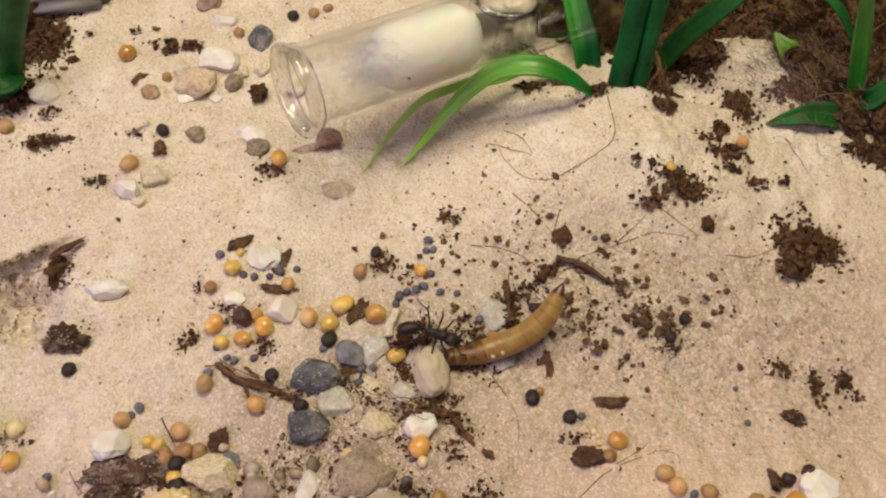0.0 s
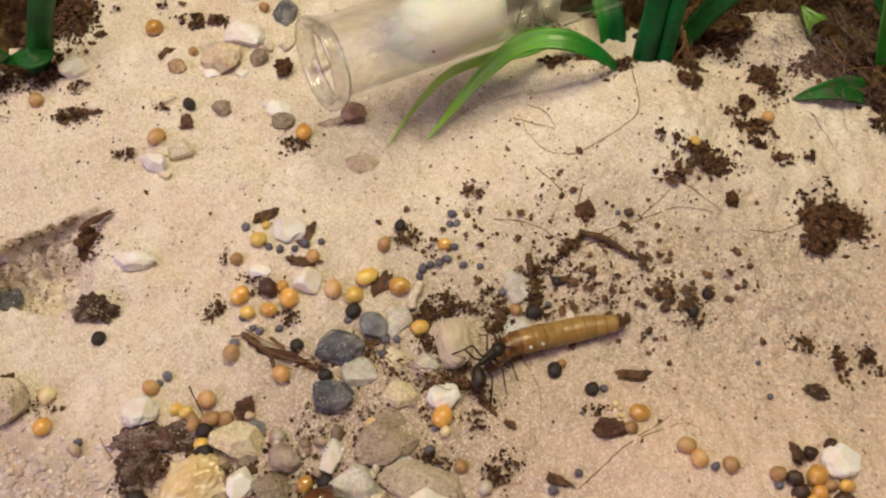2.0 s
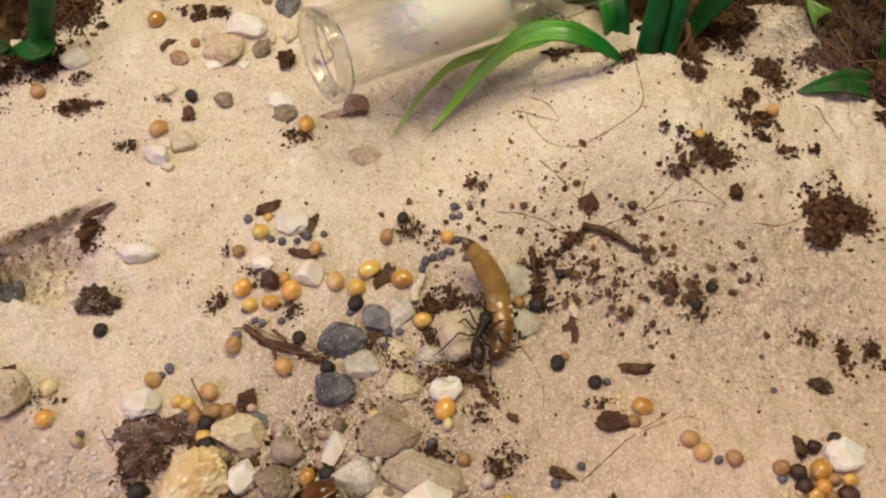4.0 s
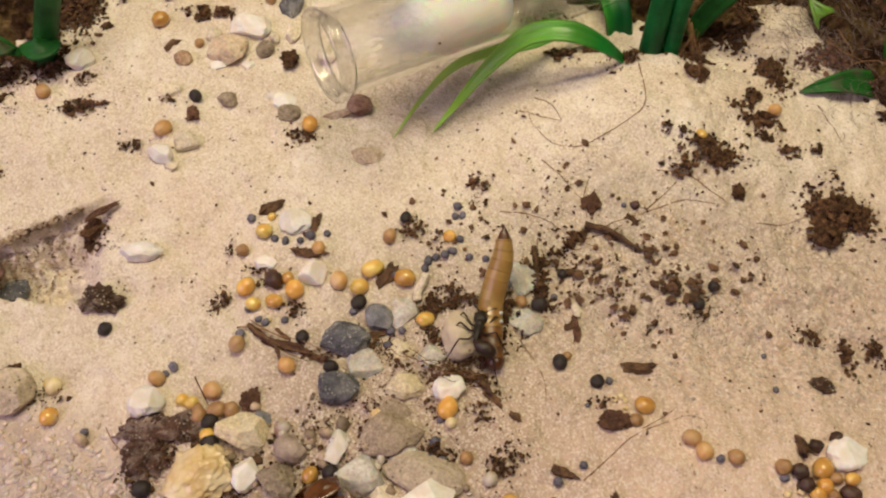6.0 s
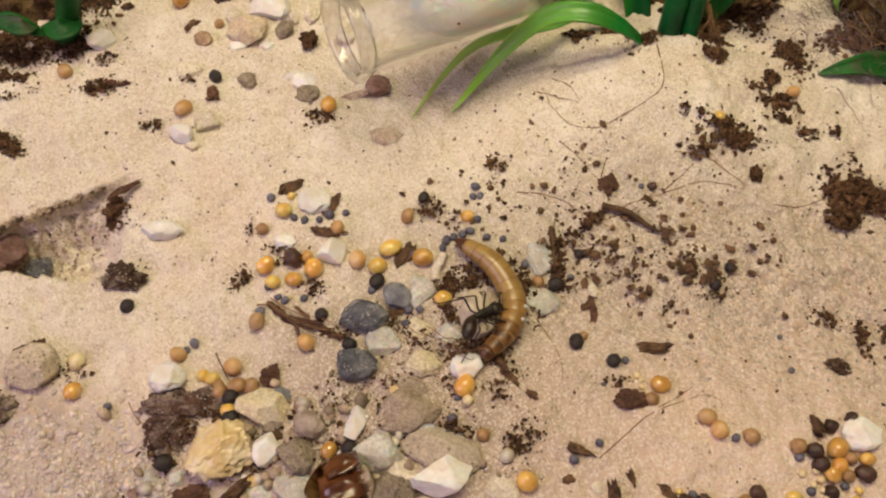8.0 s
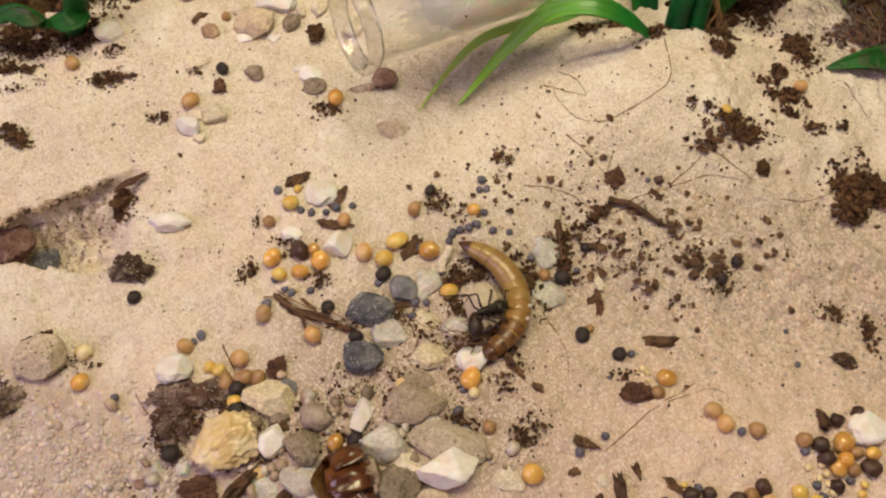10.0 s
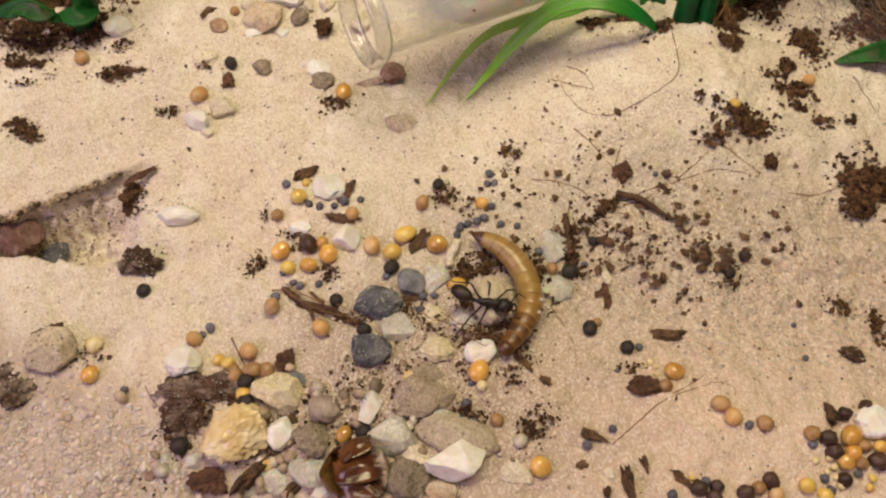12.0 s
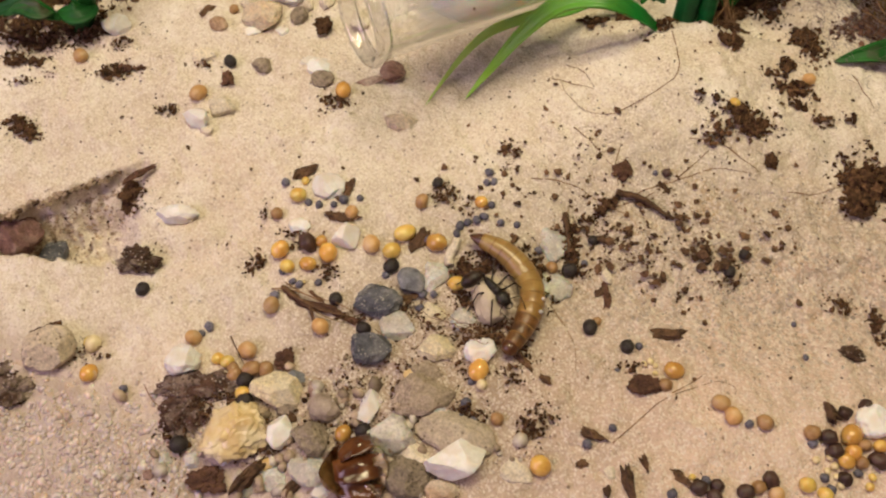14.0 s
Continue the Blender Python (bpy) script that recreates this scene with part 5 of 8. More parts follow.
seed(61.3, -16.2, 2.72, "orange")
seed(61.3, -18.4, 2.19, "orange")
seed(60.2, -19.6, 2.04, "orange")
seed(65.0, -17.4, 1.76, "orange")
seed(50.8, -24.4, 2.01, "amber")
seed(12.3, -10.3, 2.73, "orange")
seed(20.8, -22.5, 2.69, "orange")
seed(-5.2, -19.6, 2.09, "orange")
seed(-27.7, -7.2, 2.13, "amber")
seed(-19.9, -8.5, 2.44, "amber")
seed(-17.4, -1.9, 2.24, "amber")
seed(-10.0, -4.8, 2.29, "amber")
seed(-10.9, 34.4, 2.49, "orange")
seed(-33.8, 32.8, 2.50, "amber")
seed(-54.0, 38.7, 2.37, "amber")
seed(62.2, 39.9, 2.04, "amber")
seed(-41.2, -13.2, 2.33, "amber")
seed(-15.9, 4.1, 2.04, "yellow")
seed(-15.7, 15.6, 2.28, "yellow")
seed(-1.0, 7.5, 2.55, "yellow")
seed(-22.4, -10.4, 1.87, "yellow")
seed(-19.6, -14.7, 1.92, "yellow")
seed(49.4, 33.3, 1.54, "yellow")
seed(-41.8, -8.8, 2.29, "cream")
seed(-23.8, -10.0, 1.72, "yellow")
seed(-15.0, 18.2, 1.19, "yellow")
seed(54.7, -23.0, 2.01, "yellow")
seed(57.0, -24.0, 1.86, "yellow")
seed(63.1, -22.6, 1.16, "yellow")
seed(40.2, -22.8, 0.87, "yellow")
seed(63.5, -21.4, 1.02, "yellow")
seed(12.8, -12.3, 1.51, "cream")
seed(35.8, -7.3, 0.93, "cream")
seed(34.9, -7.7, 0.77, "cream")
seed(36.4, -7.9, 0.77, "cream")
seed(58.2, -19.2, 0.95, "cream")
seed(58.7, -20.3, 1.02, "cream")
seed(57.7, -21.0, 0.87, "cream")
seed(58.9, -21.6, 0.87, "cream")
seed(56.3, -19.7, 0.95, "cream")
seed(59.3, -22.7, 1.01, "cream")
seed(58.1, -23.4, 0.86, "cream")
seed(36.3, -9.0, 0.69, "cream")
seed(-13.4, 1.9, 0.73, "cream")
seed(-18.6, 12.6, 1.85, "tan")
seed(2.8, 15.8, 1.94, "tan")
seed(22.3, 6.3, 1.71, "tan")
seed(37.4, -10.8, 1.81, "tan")
seed(50.0, -15.3, 1.99, "tan")
seed(62.3, -19.6, 1.75, "tan")
seed(62.8, -17.4, 1.61, "tan")
seed(15.0, -16.8, 1.78, "tan")
seed(48.6, -23.6, 1.72, "tan")
seed(-18.8, -11.3, 2.17, "tan")
seed(-16.9, -11.2, 2.18, "tan")
seed(-21.1, -12.1, 2.02, "tan")
seed(55.9, -16.3, 2.05, "tan")
seed(-24.3, -27.0, 1.34, "tan")
seed(28.7, -1.6, 1.27, "tan")
seed(18.4, -18.8, 1.18, "tan")
seed(-21.5, -11.2, 1.71, "tan")
seed(59.8, -21.9, 1.88, "brown")
seed(-13.4, 7.9, 2.47, "brown")
seed(50.2, -22.6, 2.09, "brown")
seed(39.3, 22.2, 1.36, "brown")
seed(-36.4, -0.3, 1.95, "black")
seed(-8.3, -0.6, 1.92, "black")
seed(-3.9, -4.8, 1.89, "black")
seed(-0.9, 5.1, 2.12, "black")
seed(24.9, 6.1, 2.12, "black")
seed(27.7, -2.6, 2.13, "black")
seed(32.7, -5.3, 1.95, "black")
seed(50.4, 10.1, 1.65, "black")
seed(48.0, 7.1, 1.63, "black")
seed(60.8, -13.3, 1.83, "brown")
seed(63.9, -12.1, 1.72, "brown")
seed(58.0, -16.8, 2.12, "brown")
seed(58.7, -18.4, 2.12, "brown")
seed(64.5, -19.3, 2.11, "brown")
seed(40.9, -24.1, 2.02, "brown")
seed(43.2, -23.8, 1.76, "brown")
seed(46.8, -24.4, 2.14, "brown")
seed(42.9, -25.3, 1.88, "brown")
seed(5.0, 19.0, 1.62, "black")
seed(-29.7, 39.1, 1.91, "black")
seed(-19.1, -15.8, 2.37, "black")
seed(-27.0, -22.1, 2.40, "black")
seed(-2.6, -19.2, 2.01, "black")
seed(-19.5, -12.9, 2.08, "black")
seed(28.4, 11.2, 1.50, "black")
seed(12.7, 21.5, 1.20, "blue")
seed(12.4, 19.8, 1.11, "blue")
seed(13.5, 20.0, 1.11, "blue")
seed(8.7, 12.3, 1.34, "blue")
seed(9.8, 12.9, 1.17, "blue")
seed(8.3, 10.9, 1.17, "blue")
seed(13.2, 16.0, 1.18, "blue")
seed(11.1, 13.1, 1.25, "blue")
seed(12.2, 13.7, 1.17, "blue")
seed(14.7, 13.0, 1.09, "blue")
seed(4.0, 9.8, 1.16, "blue")
seed(-18.0, 17.9, 1.37, "blue")
seed(-14.1, 14.6, 1.18, "blue")
seed(-12.4, 14.2, 1.18, "blue")
seed(-10.2, 14.3, 1.09, "blue")
seed(-8.8, 15.2, 1.43, "blue")
seed(-6.4, 15.7, 1.10, "blue")
seed(3.9, 1.2, 1.22, "blue")
seed(3.7, -1.0, 1.20, "blue")
seed(5.5, 1.3, 1.13, "blue")
seed(26.9, -19.3, 1.25, "blue")
seed(30.2, -17.0, 1.11, "blue")
seed(47.9, -15.6, 1.10, "blue")
seed(56.0, -17.7, 1.10, "blue")
seed(57.2, -21.9, 1.23, "blue")
seed(-17.1, -0.5, 1.37, "blue")
seed(-36.0, -15.0, 1.16, "blue")
seed(-25.8, -5.4, 1.35, "blue")
seed(-26.7, -6.4, 0.95, "blue")
seed(27.1, 7.4, 1.07, "blue")
seed(-1.6, 3.8, 1.14, "blue")
seed(-13.8, 1.6, 1.22, "blue")
seed(-11.2, 2.1, 1.06, "blue")
seed(-14.9, 2.0, 0.97, "blue")
seed(17.1, 12.9, 1.09, "blue")
seed(20.4, 9.0, 1.16, "blue")
seed(34.4, -5.0, 1.10, "blue")
seed(37.6, 22.1, 0.85, "blue")
seed(11.5, -11.7, 1.07, "blue")
seed(57.9, -23.3, 1.22, "blue")
seed(61.7, -21.0, 1.09, "blue")
seed(41.9, -23.1, 1.15, "blue")
seed(37.4, -25.2, 1.28, "blue")
seed(10.8, -14.8, 1.35, "blue")
seed(11.9, -17.2, 1.11, "blue")
seed(10.2, -16.9, 1.12, "blue")
seed(-9.3, -23.9, 0.96, "blue")
seed(-26.4, -13.9, 1.08, "blue")
seed(-16.5, 3.4, 0.98, "blue")
seed(56.8, 0.0, 0.80, "blue")
seed(57.3, -5.3, 0.86, "blue")
seed(2.8, -13.2, 0.61, "blue")
seed(31.2, -8.8, 0.62, "blue")
seed(-38.2, 54.6, 2.62, "orange")
seed(-41.2, -13.1, 2.36, "orange")
seed(-20.4, 59.8, 1.72, "tan")
seed(-31.0, 50.1, 1.58, "tan")
seed(-8.2, 64.9, 1.75, "tan")
seed(-5.8, 65.8, 1.36, "tan")
seed(-11.7, 64.1, 1.84, "black")
seed(-42.2, -8.6, 1.81, "yellow")
seed(5.0, -8.7, 0.60, "brown")
bark(-35.4, 49.4, 2.8, 1.1, 40, key=1)
# bark, clods and twigs
clod(-37.9, 4.1, 6.4, 4.3, 0, "dark peat clod dusted with sand grains", key=4, material=DUSTY)
bark(-8.8, 12.6, 4.3, 1.3, -5, key=5)
bark(-8.3, 17.3, 2.9, 1.2, 70, key=6)
bark(24.7, 11.1, 8.3, 0.8, 88, key=7)
bark(38.6, -2.8, 5.2, 1.4, 12, key=10)
clod(64.0, -4.4, 3.4, 2.5, 0, "dark peat clod lying on the sand", key=11, material=DUSTY)
bark(27.4, -17.9, 3.1, 1.3, -25, key=12)
clod(54.9, 24.9, 2.2, 2.7, 10, "dark peat clod lying on the sand", key=13)
clod(34.5, -10.9, 4.7, 2.7, -10, "red-brown crumbly clod of peat on sand", key=14, material=REDSOIL)
bark(38.8, 20.1, 2.5, 0.8, -35, key=15)
clod(-22.4, -26.4, 4.8, 3.4, 0, "red-brown crumbly lump of peat by stones", key=18, material=REDSOIL)
bark(-17.2, -25.8, 1.8, 5.2, -35, key=19)
bark(-10.9, -26.7, 3.7, 1.5, 40, key=20)
clod(-14.4, -9.9, 2.7, 3.4, 0, "brown peat clod lying on the sand", key=21, material=REDSOIL)
bark(38.7, -22.9, 2.9, 1.2, -20, key=22)
bark(32.1, -23.9, 1.2, 4.4, 10, key=23)
bark(34.2, -21.2, 0.7, 2.2, 20, key=24)
bark(29.4, -25.2, 1.0, 1.3, 20, key=25)
bark(26.2, -21.9, 1.3, 1.0, 0, key=26)
bark(-15.3, 19.8, 3.4, 1.5, 40, key=27)
clod(32.8, 22.4, 2.4, 3.4, 0, "red-brown crumbly clod of peat on sand", key=28, material=REDSOIL)
bark(2.1, 0.8, 2.4, 1.1, 30, key=29)
bark(9.2, 3.4, 3.8, 1.5, 60, key=30)
bark(-29.8, 35.9, 2.2, 2.0, 70, key=31, material=REDSOIL)
clod(-15.7, 47.5, 3.4, 3.9, 20, "dark peat clod lying on the sand", key=32)
bark(2.7, 9.7, 3.7, 2.2, 70, key=35)
bark(-13.1, -17.4, 1.5, 2.3, 60, key=36)
bark(30.2, 2.6, 3.6, 1.2, 86, key=37, material=REDSOIL)
bark(58.8, -13.7, 1.2, 2.5, 30, key=38)
bark(18.3, -8.6, 3.1, 0.9, -40, key=39)
bark(17.5, -7.4, 0.9, 3.1, 25, key=40)
bark(21.3, -10.9, 1.1, 1.7, 30, key=41)
clod(51.2, 54.0, 5.6, 4.3, 0, "dark peat clod behind the mound", key=43)
bark(29.6, 3.3, 1.6, 1.3, 0, key=44)
bark(20.2, 4.7, 1.3, 2.4, 20, key=45)
# peat patches
soil(-40.6, 14.3, 2.9, 3.8, 0, 90, 0.51)
soil(-38.0, 4.1, 3.0, 2.4, 0, 60, 0.50)
soil(6.0, 17.3, 3.4, 3.2, 0, 120, 0.60)
soil(10.3, 16.0, 2.1, 1.9, 0, 40, 0.51)
soil(31.3, 16.2, 2.9, 3.2, 0, 46, 0.76)
soil(45.0, 33.8, 2.7, 1.7, 0, 70, 0.60)
soil(49.7, 30.3, 6.3, 3.8, 0, 340, 0.85)
soil(45.8, 28.3, 4.3, 2.5, 0, 100, 0.68)
soil(63.3, 48.9, 2.8, 4.5, 0, 150, 1.02)
soil(59.0, 41.7, 2.3, 3.0, 0, 80, 0.80)
soil(59.0, 38.4, 5.3, 2.5, 0, 150, 0.79)
soil(59.6, 35.1, 2.3, 1.6, 0, 60, 0.79)
soil(63.8, 32.9, 2.6, 1.9, 0, 60, 0.70)
soil(68.4, 33.9, 1.2, 1.8, 0, 30, 0.70)
soil(70.6, 23.1, 5.3, 6.3, 0, 420, 1.03, heap=2.5)
soil(67.7, 18.6, 3.4, 3.7, 0, 160, 1.01, heap=2.0)
soil(49.2, 44.7, 2.8, 3.0, 0, 110, 0.89)
soil(35.2, 50.9, 4.6, 2.7, 0, 120, 0.84)
soil(-61.2, 43.2, 8.4, 4.5, 0, 330, 0.93, heap=1.5)
soil(-63.0, 37.0, 4.5, 1.8, 0, 90, 0.73)
soil(-60.3, 25.3, 3.5, 2.9, 0, 80, 0.79)
soil(11.1, 6.9, 3.3, 2.6, 0, 130, 0.58)
soil(25.1, 10.6, 2.2, 4.2, 0, 80, 0.67)
soil(16.0, 24.2, 3.1, 3.5, 0, 90, 0.61)
soil(-12.4, 32.8, 3.0, 2.2, 0, 110, 0.63)
soil(-37.8, 30.1, 3.0, 1.4, 0, 60, 0.63)
soil(-24.7, -16.5, 6.9, 3.9, 0, 300, 0.69)
soil(-26.6, -20.8, 3.8, 3.7, 0, 140, 0.68)
soil(11.2, -15.4, 3.3, 2.8, 0, 150, 0.45)
soil(11.7, -16.8, 3.0, 1.7, 0, 60, 0.52)
soil(19.8, -17.5, 4.1, 3.3, 0, 170, 0.59)
soil(-16.7, 20.3, 2.1, 1.3, 0, 30, 0.60)
soil(-10.1, 4.1, 2.8, 2.4, 0, 90, 0.49)
soil(-16.0, 8.5, 3.8, 2.6, 0, 120, 0.50)
soil(-20.5, 4.8, 2.1, 2.7, 0, 80, 0.66)
soil(7.7, -5.7, 4.7, 3.8, 0, 150, 0.47)
soil(11.0, -9.7, 4.6, 1.9, 0, 70, 0.46)
soil(16.4, -10.7, 3.0, 2.2, 0, 80, 0.53)
soil(63.7, 2.5, 2.4, 2.5, 0, 80, 0.64)
soil(68.7, 0.6, 1.9, 3.6, 0, 70, 0.80)
soil(-22.5, -15.3, 5.4, 2.2, 0, 100, 0.46)
soil(1.1, -10.6, 4.6, 3.4, 0, 60, 0.31)
soil(1.9, -2.5, 2.4, 2.3, 0, 70, 0.48)
soil(5.1, -1.8, 3.2, 2.7, 0, 60, 0.48)
soil(-7.5, -3.2, 5.5, 1.2, 0, 60, 0.48)
soil(8.9, 1.6, 3.2, 3.2, 0, 110, 0.49)
soil(47.8, 6.4, 3.6, 2.2, 0, 70, 0.57)
soil(25.9, 6.1, 2.5, 2.4, 0, 80, 0.57)
soil(20.6, 5.6, 1.5, 4.5, 0, 60, 0.57)
soil(1.4, -14.2, 2.3, 5.0, 0, 40, 0.45)
soil(-7.1, -14.5, 4.6, 5.1, 0, 50, 0.38)
soil(-16.0, -17.9, 2.3, 1.7, 0, 40, 0.46)
soil(33.4, -8.2, 3.1, 1.7, 0, 26, 0.54)
soil(-29.1, -26.7, 4.5, 3.3, 0, 40, 0.37)
soil(25.8, 22.2, 7.7, 6.6, 0, 40, 0.43)
soil(-20.4, 12.7, 1.2, 3.8, 0, 50, 0.42, material=SOIL)
soil(-37.7, 59.2, 1.3, 1.5, 0, 20, 0.57)
soil(-32.5, 57.0, 3.2, 1.3, 0, 60, 0.76)
soil(-28.2, 56.2, 2.5, 1.9, 0, 60, 0.76)
soil(-52.8, 55.9, 4.7, 6.3, 0, 220, 1.03, heap=2.0)
soil(-53.3, 45.7, 3.6, 4.0, 0, 160, 0.91)
soil(-34.1, 39.1, 3.0, 2.0, 0, 40, 0.54)
soil(-47.9, 36.3, 3.5, 1.6, 0, 60, 0.70)
soil(62.8, 48.7, 3.7, 4.8, 0, 190, 0.94)
soil(58.5, 59.5, 6.8, 5.4, 0, 420, 1.16, heap=2.5)
soil(68.2, 67.1, 11.9, 4.4, 0, 520, 1.29, heap=3.0)
soil(50.4, 49.9, 4.1, 4.2, 0, 150, 0.93)
soil(83.0, 65.0, 10.9, 7.7, 0, 600, 1.39, heap=3.0)
soil(77.8, 53.4, 7.6, 5.3, 0, 420, 1.24, material=REDSOIL, label="reddish brown fibrous peat under a plant", heap=2.5)
soil(86.1, 45.1, 6.5, 7.3, 0, 420, 1.21, heap=2.5)
soil(89.7, 58.1, 5.8, 9.7, 0, 320, 1.36, heap=3.0)
soil(66.4, 76.6, 30.5, 4.5, 0, 500, 1.63, heap=3.0)
soil(82.0, 40.2, 4.6, 2.6, 0, 110, 0.82)
soil(71.0, 23.5, 5.2, 5.8, 0, 100, 1.04)
soil(28.8, 49.9, 4.3, 2.3, 0, 110, 0.74)
soil(38.3, 47.3, 4.5, 2.2, 0, 120, 0.72)
soil(25.4, 59.6, 5.8, 2.1, 0, 80, 0.68)
soil(72.4, 0.5, 3.2, 2.7, 0, 80, 0.73)
soil(-41.9, -10.3, 3.8, 3.3, 0, 50, 0.60)
soil(-61.3, 40.9, 8.5, 2.2, 12, 260, 0.62)
soil(-64.7, 37.5, 4.0, 1.6, 12, 120, 0.62)
soil(-61.5, 26.1, 2.2, 1.4, 12, 70, 0.70)
soil(-58.9, 23.6, 1.8, 1.2, 12, 45, 0.65)
soil(-47.8, 42.2, 3.0, 1.6, 12, 40, 0.50)
soil(-62.0, 33.6, 3.0, 1.2, 12, 36, 0.55)
soil(-49.0, 36.8, 2.6, 1.2, 12, 40, 0.50)
soil(-58.1, 35.2, 2.0, 1.0, 12, 16, 0.50)
soil(-68.2, 45.9, 4.0, 4.0, 12, 120, 0.80)
soil(-54.2, 43.2, 3.0, 2.0, 12, 90, 0.70)

soil(24.8, 12.0, 1.6, 3.0, 8, 90, 0.62)
soil(27.3, 13.7, 2.0, 2.2, 8, 70, 0.70)
soil(25.3, 8.9, 1.8, 1.6, 8, 50, 0.55)
soil(29.3, 16.3, 2.4, 1.8, 8, 46, 0.80)
soil(31.8, 11.3, 4.6, 2.6, 8, 40, 0.95, material=BARK)
soil(36.6, 10.4, 5.4, 2.8, 8, 44, 0.95, material=BARK)
soil(42.0, 11.4, 5.2, 2.6, 8, 34, 0.90, material=BARK)
soil(40.1, 14.7, 6.0, 2.4, 8, 30, 0.80, material=BARK)
soil(33.4, 7.8, 5.0, 2.4, 8, 26, 0.85, material=BARK)
soil(18.5, 8.1, 2.6, 2.2, 8, 60, 0.50)
soil(19.8, 2.8, 1.8, 2.4, 8, 50, 0.50)


def peat_fibres(x, y, rx, ry, count, length, material, label, seed_no, lift):
    """Short fine fibres matted into the peat."""
    rng = random.Random(seed_no)
    verts, faces = [], []
    for _ in range(count):
        px, py, a = rng.gauss(x, rx), rng.gauss(y, ry), rng.uniform(0, 6.283)
        size, curl, rise = length * rng.uniform(0.5, 1.4), rng.gauss(0, 0.9), rng.uniform(-0.3, 0.5)
        n, z = len(verts), ground_z(px, py) + rng.uniform(0.2, lift)
        for k in range(5):
            u = k / 4
            q = Vector((px + math.cos(a + curl * u) * size * u, py + math.sin(a + curl * u) * size * u, z + rise * size * u * (1 - u)))
            verts += [(q + Vector(o) * 0.055 * (1.2 - u)) * MM for o in ((0, 0, 1), (0.87, 0, -0.5), (-0.87, 0, -0.5))]
        for k in range(4):
            for j in range(3):
                faces.append((n + 3 * k + j, n + 3 * k + (j + 1) % 3, n + 3 * k + 3 + (j + 1) % 3, n + 3 * k + 3 + j))
    ob = new("peat_fibres", arrays_mesh("peat_fibres", verts, faces, material))
    return tagged(ob, label, "root fibres", kind="stuff")


peat_fibres(78, 55, 7, 6, 900, 3.0, ROOTMAT, "fine grey-brown root fibres matted in the peat", 41, 3.2)
peat_fibres(84, 66, 9, 8, 700, 2.6, FIBRE, "fine brown root fibres matted in the peat", 42, 3.2)
peat_fibres(50, 51.5, 1.2, 2.2, 110, 2.6, FIBRE, "frayed brown fibres at the stalk base", 43, 3.0)
peat_fibres(61, 63, 4, 2.2, 200, 2.0, FIBRE, "fine brown root fibres matted in the peat", 44, 2.6)
# twigs, roots and hairs
strand("twig", [(31.7, 18.7, 0.3), (34.2, 18.2, 0.5), (36.7, 17.1, 0.5), (39.2, 15.5, 0.4), (40.2, 14.9, 0.2)], 0.64, BARK, "dark brown twig lying on the sand", "twig")
strand("twig", [(-16.2, 1.0, 0.4), (-13.5, -0.9, 0.6), (-10.4, -2.4, 0.6), (-6.0, -3.2, 0.3)], 0.37, BARK, "thin brown twig with loose bark", "twig")
strand("twig", [(-12.0, -1.7, 0.6), (-11.3, -3.3, 0.6), (-10.8, -4.7, 0.3)], 0.32, BARK, "dark brown twig lying on the sand", "twig")
strand("twig", [(24.2, 15.2, 0.3), (24.6, 11.5, 0.5), (24.9, 8.3, 0.4)], 0.42, BARK, "dark brown twig lying on the sand", "twig")
strand("twig", [(-22.0, -7.3, 2.5), (-21.1, -8.9, 1.6), (-20.0, -10.7, 0.6)], 0.16, BARK, "thin dark twig standing among seeds", "twig")
strand("root_hair", [(40.4, 45.9, 0.0), (40.8, 40.9, 0.0), (40.5, 37.2, 0.0), (38.1, 35.0, 0.0), (34.0, 32.5, 0.0), (30.3, 31.1, 0.0), (26.5, 32.5, 0.0), (24.2, 35.3, 0.0), (23.3, 38.5, 0.0)], 0.12, FIBRE, "thin brown root hair curling over the sand", "root")
strand("root_hair", [(21.9, 38.9, 0.0), (24.9, 37.5, 0.0), (28.2, 35.8, 0.0)], 0.12, FIBRE, "thin brown root hair curling over the sand", "root")
strand("root_hair", [(24.3, 41.4, 0.0), (26.6, 39.6, 0.0), (28.4, 36.1, 0.0)], 0.12, FIBRE, "thin brown root hair curling over the sand", "root")
strand("root_hair", [(25.3, 29.3, 0.0), (28.3, 26.5, 0.0), (30.9, 23.5, 0.0), (32.2, 22.7, 0.0)], 0.11, FIBRE, "thin brown root hair curling over the sand", "root")
strand("root_hair", [(19.1, 20.8, 0.0), (23.3, 20.5, 0.0), (26.7, 19.3, 0.0), (28.9, 17.7, 0.0)], 0.11, FIBRE, "thin brown root hair curling over the sand", "root")
strand("root_hair", [(32.6, 26.8, 0.0), (31.7, 23.4, 0.0), (32.2, 19.9, 0.0)], 0.11, FIBRE, "thin brown root hair curling over the sand", "root")
strand("root_hair", [(42.6, 27.6, 0.0), (47.7, 27.0, 0.0), (51.0, 24.5, 0.0), (53.2, 23.0, 0.0)], 0.11, FIBRE, "thin brown root hair curling over the sand", "root")
strand("root_hair", [(33.5, 18.3, 0.0), (37.6, 20.0, 0.0), (42.7, 21.9, 0.0), (46.9, 23.4, 0.0), (51.8, 22.7, 0.0)], 0.11, FIBRE, "thin brown root hair curling over the sand", "root")
strand("root_hair", [(57.5, 20.4, 0.0), (61.5, 20.5, 0.0), (66.0, 22.2, 0.0)], 0.11, FIBRE, "thin brown root hair curling over the sand", "root")
